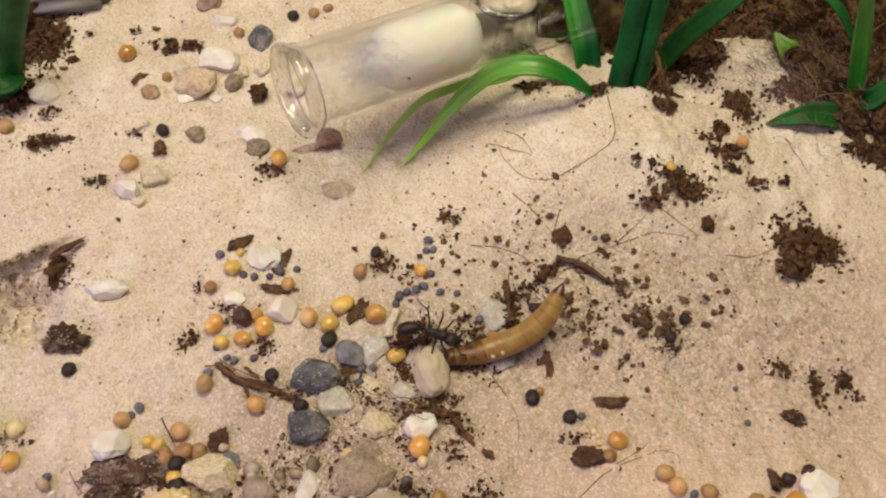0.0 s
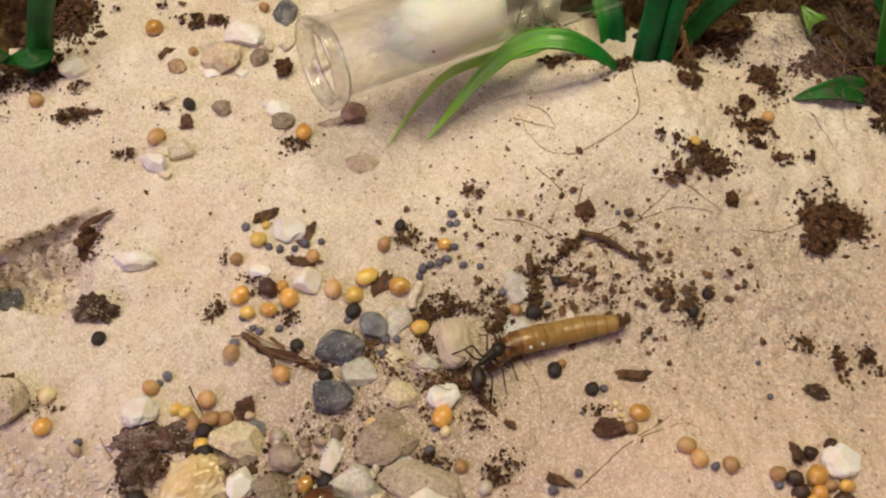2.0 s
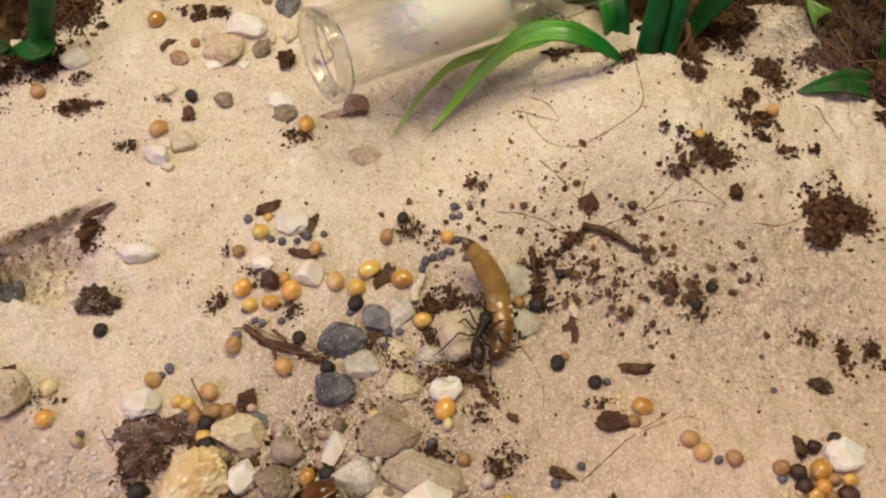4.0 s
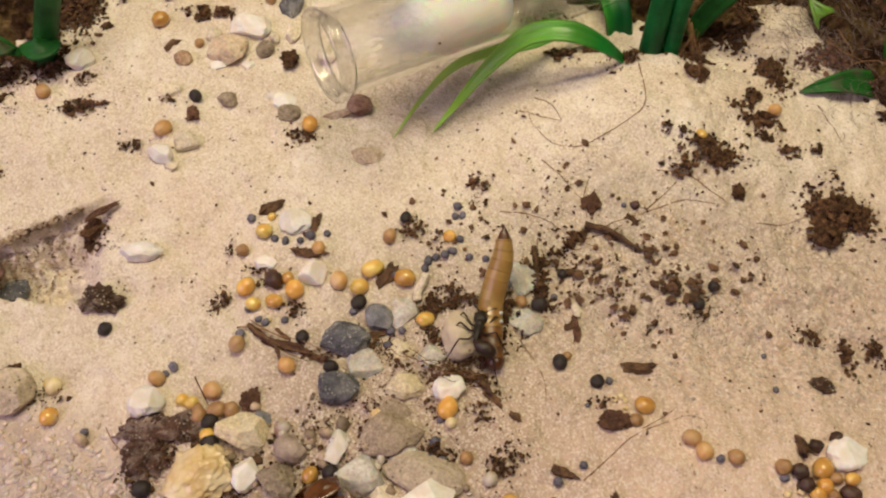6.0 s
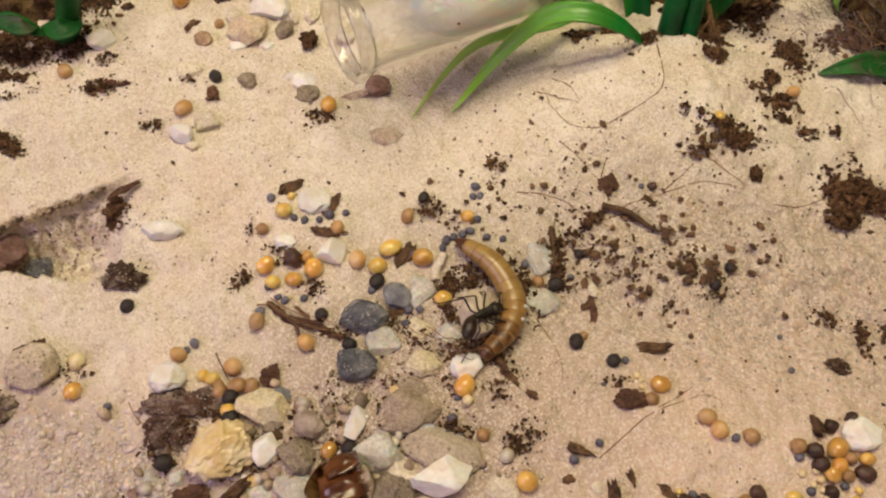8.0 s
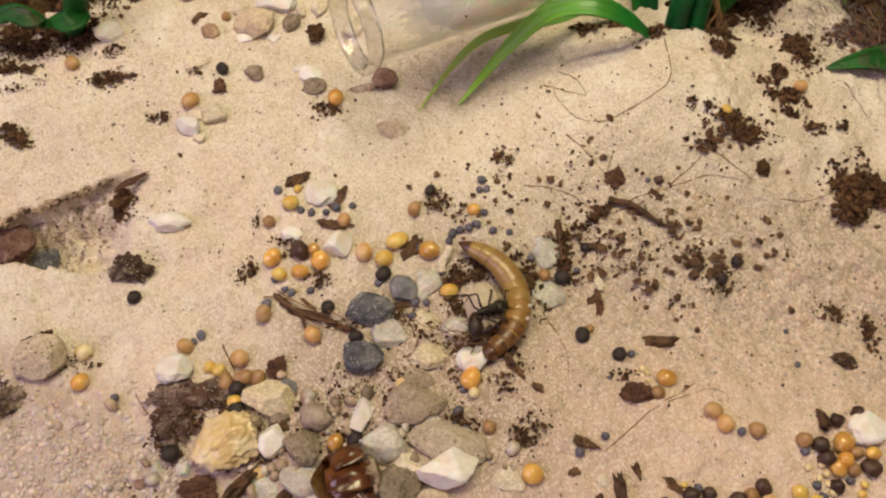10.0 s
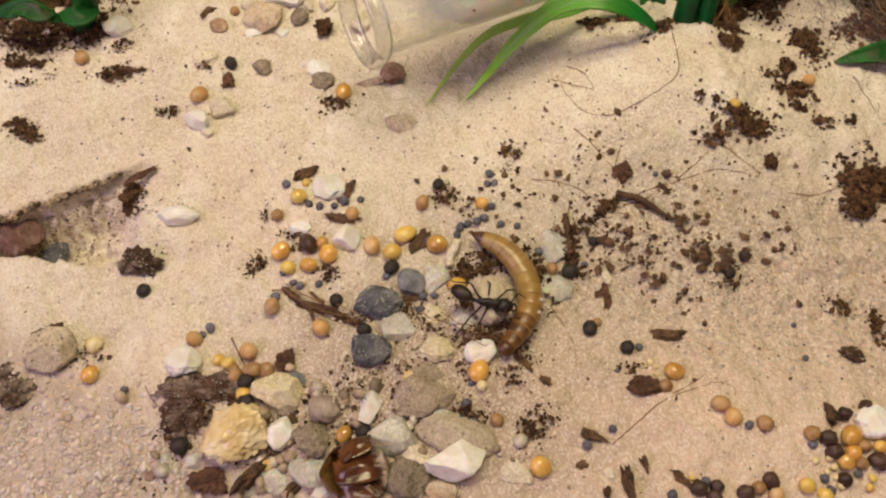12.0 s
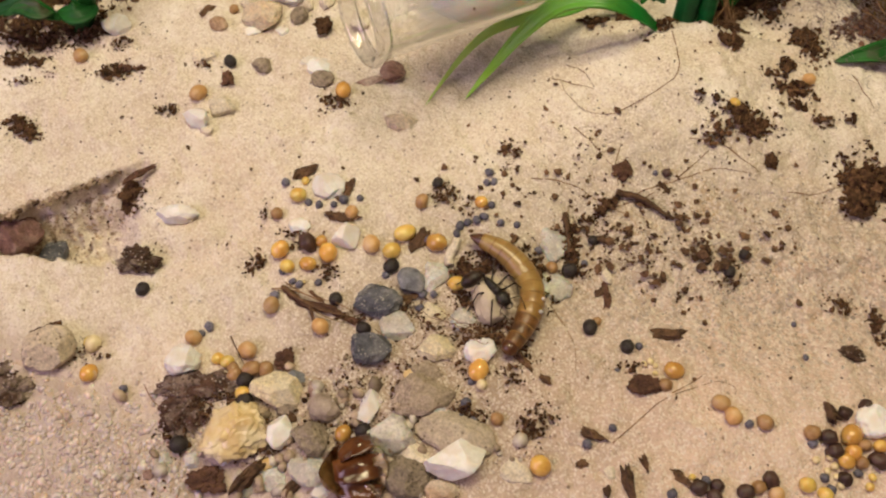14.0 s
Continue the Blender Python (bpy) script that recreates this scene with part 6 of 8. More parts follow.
strand("root_hair", [(30.2, -19.0, 0.0), (33.7, -15.8, 0.0), (36.7, -13.1, 0.0), (40.7, -11.1, 0.0), (44.6, -9.7, 0.0), (46.8, -10.4, 0.0), (46.8, -11.5, 0.0)], 0.10, FIBRE, "thin brown root hair curling over the sand", "root")
strand("root_hair", [(38.2, -11.9, 0.0), (40.8, -10.3, 0.0), (43.3, -8.5, 0.0)], 0.10, FIBRE, "thin brown root hair curling over the sand", "root")
strand("root_hair", [(41.0, 21.6, 0.0), (44.4, 24.8, 0.0), (45.6, 26.1, 0.0)], 0.11, FIBRE, "thin brown root hair curling over the sand", "root")
strand("root_hair", [(31.8, 16.8, 0.0), (36.7, 18.6, 0.0), (39.3, 21.1, 0.0)], 0.11, FIBRE, "thin brown root hair curling over the sand", "root")
strand("root_hair", [(70.1, 42.2, 0.0), (71.7, 39.4, 0.0), (73.0, 36.2, 0.0)], 0.12, FIBRE, "thin brown root hair curling over the sand", "root")
strand("root_hair", [(-33.5, -14.1, 0.0), (-31.4, -16.7, 0.0), (-29.3, -17.1, 0.0)], 0.10, FIBRE, "thin brown root hair curling over the sand", "root")
strand("root_hair", [(10.0, -4.1, 0.5), (12.3, -6.0, 3.0), (14.5, -5.6, 3.5), (15.7, -6.2, 2.5)], 0.10, FIBRE, "thin brown root hair curling over the sand", "root")
strand("root_hair", [(5.9, -2.5, 0.4), (8.4, -3.8, 1.2), (11.5, -4.8, 1.5)], 0.10, FIBRE, "thin brown root hair curling over the sand", "root")
strand("root_hair", [(22.2, 0.5, 0.0), (24.0, -2.3, 0.0), (25.5, -5.5, 0.0), (25.5, -9.3, 0.0)], 0.10, FIBRE, "thin brown root hair curling over the sand", "root")
strand("root_hair", [(49.0, 54.8, 4.0), (49.5, 52.4, 3.0), (48.5, 51.1, 1.0), (48.2, 49.4, 0.3)], 0.29, FIBRE, "frayed brown root at the stalk base", "root")
strand("root_hair", [(49.5, 54.7, 4.0), (50.3, 52.3, 2.5), (51.4, 50.7, 0.5)], 0.24, FIBRE, "frayed brown root at the stalk base", "root")
strand("root_hair", [(48.6, 54.5, 5.0), (49.3, 53.3, 3.5), (50.3, 51.3, 0.8)], 0.58, FIBRE, "frayed brown root at the stalk base", "root")
soil(-9.0, -18.0, 9.8, 4.2, 0, 160, 0.60)
soil(-2.4, -22.0, 6.6, 3.3, 0, 90, 0.59)
soil(-15.3, -22.4, 5.2, 4.2, 0, 110, 0.60)
soil(3.1, -17.2, 4.5, 2.5, 0, 60, 0.52)
soil(2.3, -26.0, 6.5, 1.6, 0, 50, 0.58)
soil(-56.0, 50.2, 4.6, 7.2, 0, 260, 1.01, heap=2.0)
soil(-54.9, 60.4, 3.8, 4.2, 0, 140, 1.05, heap=2.0)
soil(83.0, 65.0, 10.9, 7.7, 0, 200, 0.89, material=BARK, heap=4.0)
soil(77.8, 53.4, 7.6, 5.3, 0, 160, 0.86, material=BARK, heap=3.5)
soil(68.2, 67.1, 11.9, 4.4, 0, 160, 0.89, material=BARK, heap=4.0)
soil(86.6, 48.3, 5.6, 8.4, 0, 160, 0.85, material=BARK, heap=4.0)
strand("root_hair", [(72.4, 54.1, 2.0), (74.4, 51.2, 3.0), (78.0, 49.4, 3.0), (80.5, 46.6, 2.5)], 0.15, FIBRE, "pale root fibre in the peat", "root")
strand("root_hair", [(74.2, 55.9, 2.5), (75.8, 51.3, 3.0), (75.4, 47.8, 2.0)], 0.16, FIBRE, "pale root fibre in the peat", "root")
strand("root_hair", [(63.8, 63.8, 3.0), (66.8, 65.8, 3.5), (71.2, 67.8, 3.0)], 0.16, FIBRE, "pale root fibre in the peat", "root")
strand("root_hair", [(86.6, 62.0, 4.0), (89.7, 64.4, 4.5), (93.7, 66.5, 4.0)], 0.16, FIBRE, "pale root fibre in the peat", "root")
strand("root_hair", [(76.0, 49.2, 3.0), (79.6, 49.5, 3.5), (83.3, 46.6, 3.0)], 0.15, FIBRE, "pale root fibre in the peat", "root")
soil(12.8, 6.2, 3.7, 1.8, 0, 200, 0.49)
soil(19.1, 3.9, 2.4, 2.1, 0, 80, 0.48)
soil(11.1, -0.7, 3.6, 3.0, 0, 160, 0.39)
soil(15.9, -3.0, 4.4, 1.7, 0, 140, 0.39)
soil(21.3, 5.2, 2.4, 1.8, 0, 70, 0.49)
soil(7.6, 4.8, 2.4, 1.8, 0, 70, 0.41)
soil(-6.1, -16.0, 15.2, 8.4, 0, 200, 0.27, material=BARK)
soil(-15.4, -16.4, 9.2, 5.1, 0, 120, 0.31, material=BARK)
soil(-11.2, 0.3, 12.9, 5.4, 0, 100, 0.24, material=BARK)
soil(7.7, -4.9, 7.1, 4.4, 0, 160, 0.27)
soil(-52.8, 57.7, 5.7, 6.3, 0, 300, 1.23, heap=2.0)
soil(11.7, -4.6, 3.9, 2.1, 0, 260, 0.55)
soil(16.7, -6.3, 3.1, 1.6, 0, 120, 0.54)
soil(9.1, 5.2, 2.5, 2.7, 0, 120, 0.49)
soil(14.7, -5.4, 4.7, 1.4, 0, 120, 0.47)
soil(0.9, -8.6, 4.7, 4.3, 0, 120, 0.31)
soil(-3.5, -11.2, 5.4, 3.4, 0, 90, 0.31)
soil(2.6, -1.0, 3.2, 2.7, 0, 110, 0.40)
soil(48.1, 10.0, 9.1, 4.6, 0, 36, 1.07, material=BARK)
soil(36.5, 4.9, 5.7, 3.6, 0, 16, 0.98, material=BARK)
soil(51.8, 14.8, 6.7, 5.6, 0, 20, 0.92, material=BARK)
soil(42.9, 3.6, 5.7, 2.7, 0, 14, 0.81, material=BARK)
soil(-31.5, 56.0, 1.9, 1.0, 0, 50, 0.85)
soil(-28.3, 56.7, 1.5, 1.3, 0, 50, 0.85, material=REDSOIL)
soil(-46.0, 37.2, 3.5, 1.4, 0, 60, 0.62, material=REDSOIL)
soil(-49.2, 35.9, 2.1, 1.0, 0, 30, 0.70)
bark(-46.7, 52.6, 1.7, 1.2, 10, key=46)
bark(-47.9, 50.8, 1.1, 0.8, 30, key=47)
bark(-34.5, 60.2, 1.1, 0.8, 0, key=48)
bark(-48.9, 35.2, 1.2, 0.9, 20, key=49)
stone(-49.0, 36.8, 2.1, 1.6, 1.0, 10, TAN, "small brown stone beside scattered peat", key=80, cuts=6, rough=1.0, sink=0.30)
stone(-30.6, -26.1, 1.5, 1.4, 0.8, 0, PINK, "small pink quartz pebble on coarse sand", key=83, cuts=5, rough=1.0, sink=0.25)
stone(-20.9, -23.7, 1.8, 1.5, 0.9, 0, WHITE, "small milky quartz pebble on coarse sand", key=84, cuts=5, rough=1.0, sink=0.25)
stone(-17.5, -23.3, 1.7, 1.5, 0.9, 0, MAUVE, "small mauve pebble at the heap edge", key=85, cuts=4, rough=1.0, sink=0.25)
stone(-14.3, -25.7, 4.5, 3.4, 1.5, -20, QUARTZ, "pinkish translucent quartz flake beside the husk", key=86, cuts=12, rough=0.6, sink=0.25)
stone(-5.8, -14.9, 2.3, 2.3, 1.4, 0, RUST, "small brown stone beside a round pebble", key=87, cuts=6, rough=1.0, sink=0.25)
stone(-12.5, -12.1, 2.8, 2.2, 1.3, 0, GREY, "small grey pebble beside a yellow stone", key=88, cuts=4, rough=1.0, sink=0.25)
bark(-14.8, 0.0, 3.2, 1.1, -40, key=50, material=REDSOIL, label="loose flake of brown bark beside a twig")
bark(-12.2, -1.6, 4.0, 1.3, -25, key=51, material=REDSOIL, label="loose flake of brown bark beside a twig")
bark(-9.2, -2.2, 4.5, 1.3, -15, key=52, material=REDSOIL, label="loose flake of brown bark beside a twig")
bark(-6.6, -3.3, 3.2, 1.1, -10, key=53, material=REDSOIL, label="loose flake of brown bark beside a twig")
bark(-11.2, -0.1, 3.2, 0.6, -30, key=54, material=REDSOIL, label="loose flake of brown bark beside a twig")
strand("root_hair", [(-15.9, 1.7, 0.5), (-12.7, -0.2, 0.9), (-8.5, -1.3, 0.9), (-5.6, -2.4, 0.4)], 0.13, FIBRE, "pale fibre peeling from a twig", "root")
strand("root_hair", [(-14.3, -0.6, 0.5), (-10.7, -2.9, 0.8), (-7.0, -4.3, 0.5)], 0.13, FIBRE, "pale fibre peeling from a twig", "root")
strand("root_hair", [(-17.8, 0.7, 0.3), (-14.4, 0.4, 0.7), (-10.1, -1.3, 0.8)], 0.13, FIBRE, "pale fibre peeling from a twig", "root")
soil(20.9, 1.8, 2.6, 2.2, 0, 70, 0.56)
soil(17.2, 6.4, 4.9, 1.8, 0, 120, 0.49)
# next two: dark crumbs edging the oval pebble, for peat and its shadow alike
soil(9.9, 0.1, 1.1, 3.6, 0, 110, 0.56)
soil(13.6, -4.1, 3.1, 1.0, 0, 90, 0.47)
soil(10.8, 4.7, 2.0, 1.3, 0, 60, 0.57)
strand("root_hair", [(6.0, 16.6, 0.8), (5.6, 15.9, 1.4), (4.9, 16.2, 0.9)], 0.08, FIBRE, "fine pale root fibre in a peat crumb", "root")
strand("root_hair", [(6.5, 15.6, 0.8), (6.5, 16.1, 1.4), (6.0, 16.9, 0.9)], 0.08, FIBRE, "fine pale root fibre in a peat crumb", "root")
strand("root_hair", [(5.2, 17.2, 0.8), (5.5, 16.3, 1.4), (5.5, 15.9, 0.9)], 0.08, FIBRE, "fine pale root fibre in a peat crumb", "root")
strand("root_hair", [(8.3, 16.4, 0.8), (8.4, 16.8, 1.4), (7.6, 17.6, 0.9)], 0.08, FIBRE, "fine pale root fibre in a peat crumb", "root")
strand("root_hair", [(5.5, 15.9, 0.8), (5.4, 16.7, 1.4), (5.5, 17.9, 0.9)], 0.08, FIBRE, "fine pale root fibre in a peat crumb", "root")
strand("root_hair", [(5.6, 17.9, 0.8), (5.0, 17.6, 1.4), (4.5, 17.3, 0.9)], 0.08, FIBRE, "fine pale root fibre in a peat crumb", "root")
strand("root_hair", [(5.6, 17.0, 0.8), (6.5, 17.2, 1.4), (6.9, 18.5, 0.9)], 0.08, FIBRE, "fine pale root fibre in a peat crumb", "root")
strand("root_hair", [(5.8, 16.1, 0.8), (6.5, 16.6, 1.4), (6.6, 18.0, 0.9)], 0.08, FIBRE, "fine pale root fibre in a peat crumb", "root")
strand("root_hair", [(30.3, 15.7, 0.8), (29.8, 15.9, 1.4), (29.5, 16.8, 0.9)], 0.08, FIBRE, "fine pale root fibre in a peat crumb", "root")
strand("root_hair", [(31.8, 15.6, 0.8), (32.4, 15.1, 1.4), (33.2, 15.4, 0.9)], 0.08, FIBRE, "fine pale root fibre in a peat crumb", "root")
strand("root_hair", [(31.0, 14.8, 0.8), (30.3, 14.4, 1.4), (29.8, 14.9, 0.9)], 0.08, FIBRE, "fine pale root fibre in a peat crumb", "root")
strand("root_hair", [(31.2, 16.1, 0.8), (30.7, 16.3, 1.4), (30.6, 17.2, 0.9)], 0.08, FIBRE, "fine pale root fibre in a peat crumb", "root")
strand("root_hair", [(30.3, 14.7, 0.8), (29.9, 13.8, 1.4), (29.5, 13.5, 0.9)], 0.08, FIBRE, "fine pale root fibre in a peat crumb", "root")
strand("root_hair", [(30.9, 15.2, 0.8), (30.9, 15.7, 1.4), (31.3, 16.8, 0.9)], 0.08, FIBRE, "fine pale root fibre in a peat crumb", "root")
strand("root_hair", [(49.5, 29.1, 0.8), (49.8, 28.1, 1.4), (49.1, 27.5, 0.9)], 0.08, FIBRE, "fine pale root fibre in a peat crumb", "root")
strand("root_hair", [(49.9, 28.2, 0.8), (49.6, 29.0, 1.4), (48.1, 29.7, 0.9)], 0.08, FIBRE, "fine pale root fibre in a peat crumb", "root")
strand("root_hair", [(50.4, 30.0, 0.8), (51.3, 30.0, 1.4), (51.1, 32.0, 0.9)], 0.08, FIBRE, "fine pale root fibre in a peat crumb", "root")
strand("root_hair", [(50.9, 31.2, 0.8), (50.5, 30.3, 1.4), (51.4, 30.0, 0.9)], 0.08, FIBRE, "fine pale root fibre in a peat crumb", "root")
strand("root_hair", [(48.9, 29.8, 0.8), (47.9, 28.6, 1.4), (47.2, 27.9, 0.9)], 0.08, FIBRE, "fine pale root fibre in a peat crumb", "root")
strand("root_hair", [(49.6, 29.4, 0.8), (49.6, 29.9, 1.4), (50.0, 30.9, 0.9)], 0.08, FIBRE, "fine pale root fibre in a peat crumb", "root")
strand("root_hair", [(62.6, 47.6, 0.8), (62.9, 47.0, 1.4), (64.4, 48.5, 0.9)], 0.08, FIBRE, "fine pale root fibre in a peat crumb", "root")
strand("root_hair", [(63.0, 47.6, 0.8), (62.5, 47.6, 1.4), (63.0, 49.1, 0.9)], 0.08, FIBRE, "fine pale root fibre in a peat crumb", "root")
strand("root_hair", [(64.2, 48.5, 0.8), (62.9, 45.4, 1.4), (62.1, 44.7, 0.9)], 0.08, FIBRE, "fine pale root fibre in a peat crumb", "root")
strand("root_hair", [(63.9, 48.5, 0.8), (64.4, 48.3, 1.4), (65.2, 49.6, 0.9)], 0.08, FIBRE, "fine pale root fibre in a peat crumb", "root")
strand("root_hair", [(-24.9, -17.9, 0.8), (-23.6, -18.2, 1.4), (-22.6, -18.3, 0.9)], 0.07, FIBRE, "fine pale root fibre in a peat crumb", "root")
strand("root_hair", [(-21.9, -17.2, 0.8), (-20.8, -17.4, 1.4), (-20.2, -16.4, 0.9)], 0.07, FIBRE, "fine pale root fibre in a peat crumb", "root")
strand("root_hair", [(-25.0, -17.5, 0.8), (-24.5, -19.1, 1.4), (-24.6, -20.5, 0.9)], 0.07, FIBRE, "fine pale root fibre in a peat crumb", "root")
strand("root_hair", [(-24.6, -18.1, 0.8), (-23.3, -18.0, 1.4), (-22.6, -17.2, 0.9)], 0.07, FIBRE, "fine pale root fibre in a peat crumb", "root")
strand("root_hair", [(-23.5, -15.6, 0.8), (-23.2, -14.3, 1.4), (-24.0, -12.6, 0.9)], 0.07, FIBRE, "fine pale root fibre in a peat crumb", "root")
strand("root_hair", [(-25.1, -17.3, 0.8), (-23.8, -16.4, 1.4), (-21.9, -18.2, 0.9)], 0.07, FIBRE, "fine pale root fibre in a peat crumb", "root")
strand("root_hair", [(11.0, -5.9, 0.8), (11.2, -5.2, 1.4), (11.8, -4.3, 0.9)], 0.07, FIBRE, "fine pale root fibre in a peat crumb", "root")
strand("root_hair", [(10.5, -4.1, 0.8), (10.5, -5.3, 1.4), (11.7, -6.1, 0.9)], 0.07, FIBRE, "fine pale root fibre in a peat crumb", "root")
strand("root_hair", [(12.1, -4.7, 0.8), (13.1, -4.5, 1.4), (14.2, -3.9, 0.9)], 0.07, FIBRE, "fine pale root fibre in a peat crumb", "root")
strand("root_hair", [(11.5, -5.2, 0.8), (12.3, -5.1, 1.4), (13.1, -4.4, 0.9)], 0.07, FIBRE, "fine pale root fibre in a peat crumb", "root")
strand("root_hair", [(12.3, -5.0, 0.8), (11.7, -4.5, 1.4), (11.1, -3.7, 0.9)], 0.07, FIBRE, "fine pale root fibre in a peat crumb", "root")
strand("root_hair", [(67.1, 22.4, 0.8), (67.4, 22.4, 1.4), (68.2, 22.9, 0.9)], 0.08, FIBRE, "fine pale root fibre in a peat crumb", "root")
strand("root_hair", [(71.1, 23.3, 0.8), (71.5, 24.4, 1.4), (73.2, 25.3, 0.9)], 0.08, FIBRE, "fine pale root fibre in a peat crumb", "root")
strand("root_hair", [(68.9, 21.8, 0.8), (68.2, 22.4, 1.4), (67.7, 23.4, 0.9)], 0.08, FIBRE, "fine pale root fibre in a peat crumb", "root")
strand("root_hair", [(72.5, 24.1, 0.8), (71.1, 23.7, 1.4), (70.3, 24.0, 0.9)], 0.08, FIBRE, "fine pale root fibre in a peat crumb", "root")
strand("root_hair", [(70.8, 24.1, 0.8), (71.4, 24.8, 1.4), (71.8, 26.4, 0.9)], 0.08, FIBRE, "fine pale root fibre in a peat crumb", "root")
strand("root_hair", [(71.1, 21.7, 0.8), (71.2, 22.8, 1.4), (73.2, 23.0, 0.9)], 0.08, FIBRE, "fine pale root fibre in a peat crumb", "root")
strand("root_hair", [(70.5, 22.4, 0.8), (69.1, 22.2, 1.4), (68.3, 22.3, 0.9)], 0.08, FIBRE, "fine pale root fibre in a peat crumb", "root")

strand("shell_chip", [(8.5, 9.8, 0.3), (8.2, 8.8, 0.3), (7.7, 7.9, 0.3), (7.4, 6.9, 0.3), (7.5, 5.8, 0.3)], 0.72, CREAM, "curved cream shell-like chip on the sand", "shell", taper=False, sides=10)
strand("root_hair", [(8.4, -3.7, 1.2), (9.9, -4.0, 2.4), (11.5, -4.4, 2.4), (13.1, -5.0, 2.4), (14.7, -5.7, 1.6)], 0.085, FIBRE, "fine brown root fibre tangled over stones", "root")
strand("root_hair", [(8.6, -3.6, 1.2), (10.0, -5.2, 2.4), (12.4, -6.2, 1.6)], 0.085, FIBRE, "fine brown root fibre tangled over stones", "root")
strand("root_hair", [(10.8, -5.6, 1.2), (11.8, -6.5, 2.4), (12.9, -7.0, 2.4), (13.4, -6.4, 1.6)], 0.085, FIBRE, "fine brown root fibre tangled over stones", "root")
strand("root_hair", [(14.7, -6.0, 1.2), (16.1, -5.9, 2.4), (18.3, -5.3, 1.6)], 0.085, FIBRE, "fine brown root fibre tangled over stones", "root")
strand("root_hair", [(14.7, -6.5, 1.2), (15.4, -7.7, 2.4), (16.5, -8.1, 1.6)], 0.085, FIBRE, "fine brown root fibre tangled over stones", "root")
strand("root_hair", [(6.7, -1.7, 1.2), (8.3, -3.3, 2.4), (10.2, -4.4, 2.4), (12.3, -4.6, 1.6)], 0.085, FIBRE, "fine brown root fibre tangled over stones", "root")
strand("root_hair", [(4.0, -1.7, 1.2), (5.5, -3.5, 2.4), (7.0, -3.3, 1.6)], 0.085, FIBRE, "fine brown root fibre tangled over stones", "root")


# ---- the amber husk ----
def insect_husk(x, y, turn):
    """An empty beetle shell: a clear ragged cup round glossy arched plates."""
    husk = thing("insect_husk", x, y, ground_z(x, y) + 1.4, "glossy amber brown empty insect husk among the stones", "insect husk")
    husk.rotation_euler = (radians(4), radians(4), radians(turn))
    bm = bmesh.new()
    n, m, rings = 84, 16, []
    for side in (0.0, 0.10):
        for j in range(m + 1):
            w, ring = j / m, []
            for i in range(n):
                a = i * 2 * math.pi / n
                c, q = math.cos(a), math.sin(a)
                tall = 0.9 + 2.3 * abs(c) ** 2.5 + 1.2 * max(0.0, q) ** 2 + 2.6 * noise.noise(Vector((c * 1.9, q * 1.9, 3.0))) + 1.1 * noise.noise(Vector((c * 4.5, q * 4.5, 1.0)))
                r = math.sin(min(1.0, 0.10 + w * 1.25) * math.pi / 2) * (1 - 0.30 * max(0.0, w - 0.6) / 0.4 * (1 + c * 0.8)) * (1 + 0.22 * noise.noise(Vector((c * 1.5, q * 1.5, w * 2))))
                ring.append(bm.verts.new(Vector(((4.7 - side) * r * c, (4.0 - side) * r * q, -1.6 + side + w * (tall + 1.2) * (1 if w < 0.999 else 0.985)) ) * MM))
            rings.append(ring)
    order = rings[:m + 1] + rings[m + 1:][::-1]
    for p, q in zip(order, order[1:]):
        for i in range(n):
            bm.faces.new((p[i], p[(i + 1) % n], q[(i + 1) % n], q[i]))
    bm.faces.new(order[0][::-1]), bm.faces.new(order[-1])
    bmesh.ops.recalc_face_normals(bm, faces=bm.faces)
    part("shell", bm, HUSKCLEAR, husk, "thin translucent amber outer shell")
    # arched plates, each lying over the next
    for k, (py, pz, wide, deep, tall, tilt, spin) in enumerate(((2.2, 2.3, 5.0, 3.0, 1.4, -32, 22), (-0.2, 2.1, 6.2, 3.6, 1.9, -6, 6), (-2.6, 0.9, 5.6, 3.2, 1.4, 22, -16))):
        bm = bmesh.new()
        rows, nu, nv = [], 22, 10
        for side in (0.0, 0.16):
            for j in range(nv + 1):
                row = []
                for i in range(nu + 1):
                    u, v = i / nu * 2 - 1, j / nv * 2 - 1
                    fold = 0.40 * noise.noise(Vector((u * 1.7, v * 1.7, k * 3.0))) + 0.12 * noise.noise(Vector((u * 5, v * 5, k * 3.0)))
                    arch = tall * math.cos(u * 1.35) * (1 - 0.30 * v * v) + 0.32 * max(0.0, -v) ** 3 + fold
                    row.append(bm.verts.new(Vector((wide / 2 * math.sin(u * 1.45), deep / 2 * v * (1 - 0.25 * u * u) + 0.5 * u * u, arch - side)) * MM))
                rows.append(row)
        for base in (0, nv + 1):
            for j in range(nv):
                for i in range(nu):
                    bm.faces.new((rows[base + j][i], rows[base + j][i + 1], rows[base + j + 1][i + 1], rows[base + j + 1][i]))
        for j in range(nv):
            for i in (0, nu):
                bm.faces.new((rows[j][i], rows[j + 1][i], rows[nv + 2 + j][i], rows[nv + 1 + j][i]))
        for i in range(nu):
            for j in (0, nv):
                bm.faces.new((rows[j][i], rows[j][i + 1], rows[nv + 1 + j][i + 1], rows[nv + 1 + j][i]))
        bmesh.ops.recalc_face_normals(bm, faces=bm.faces)
        plate = part("arched_plate", bm, HUSK, husk)
        plate.matrix_basis = pose(0.3 * MM, py * MM, (pz - 0.6) * MM, tilt, 0, spin)


insect_husk(-2.9, -24.6, 8)


# ---- the larva ----
LARVA_PARTS = []
LARVA_AT = (0.028, 0.006, 0.002)
RINGS = 12


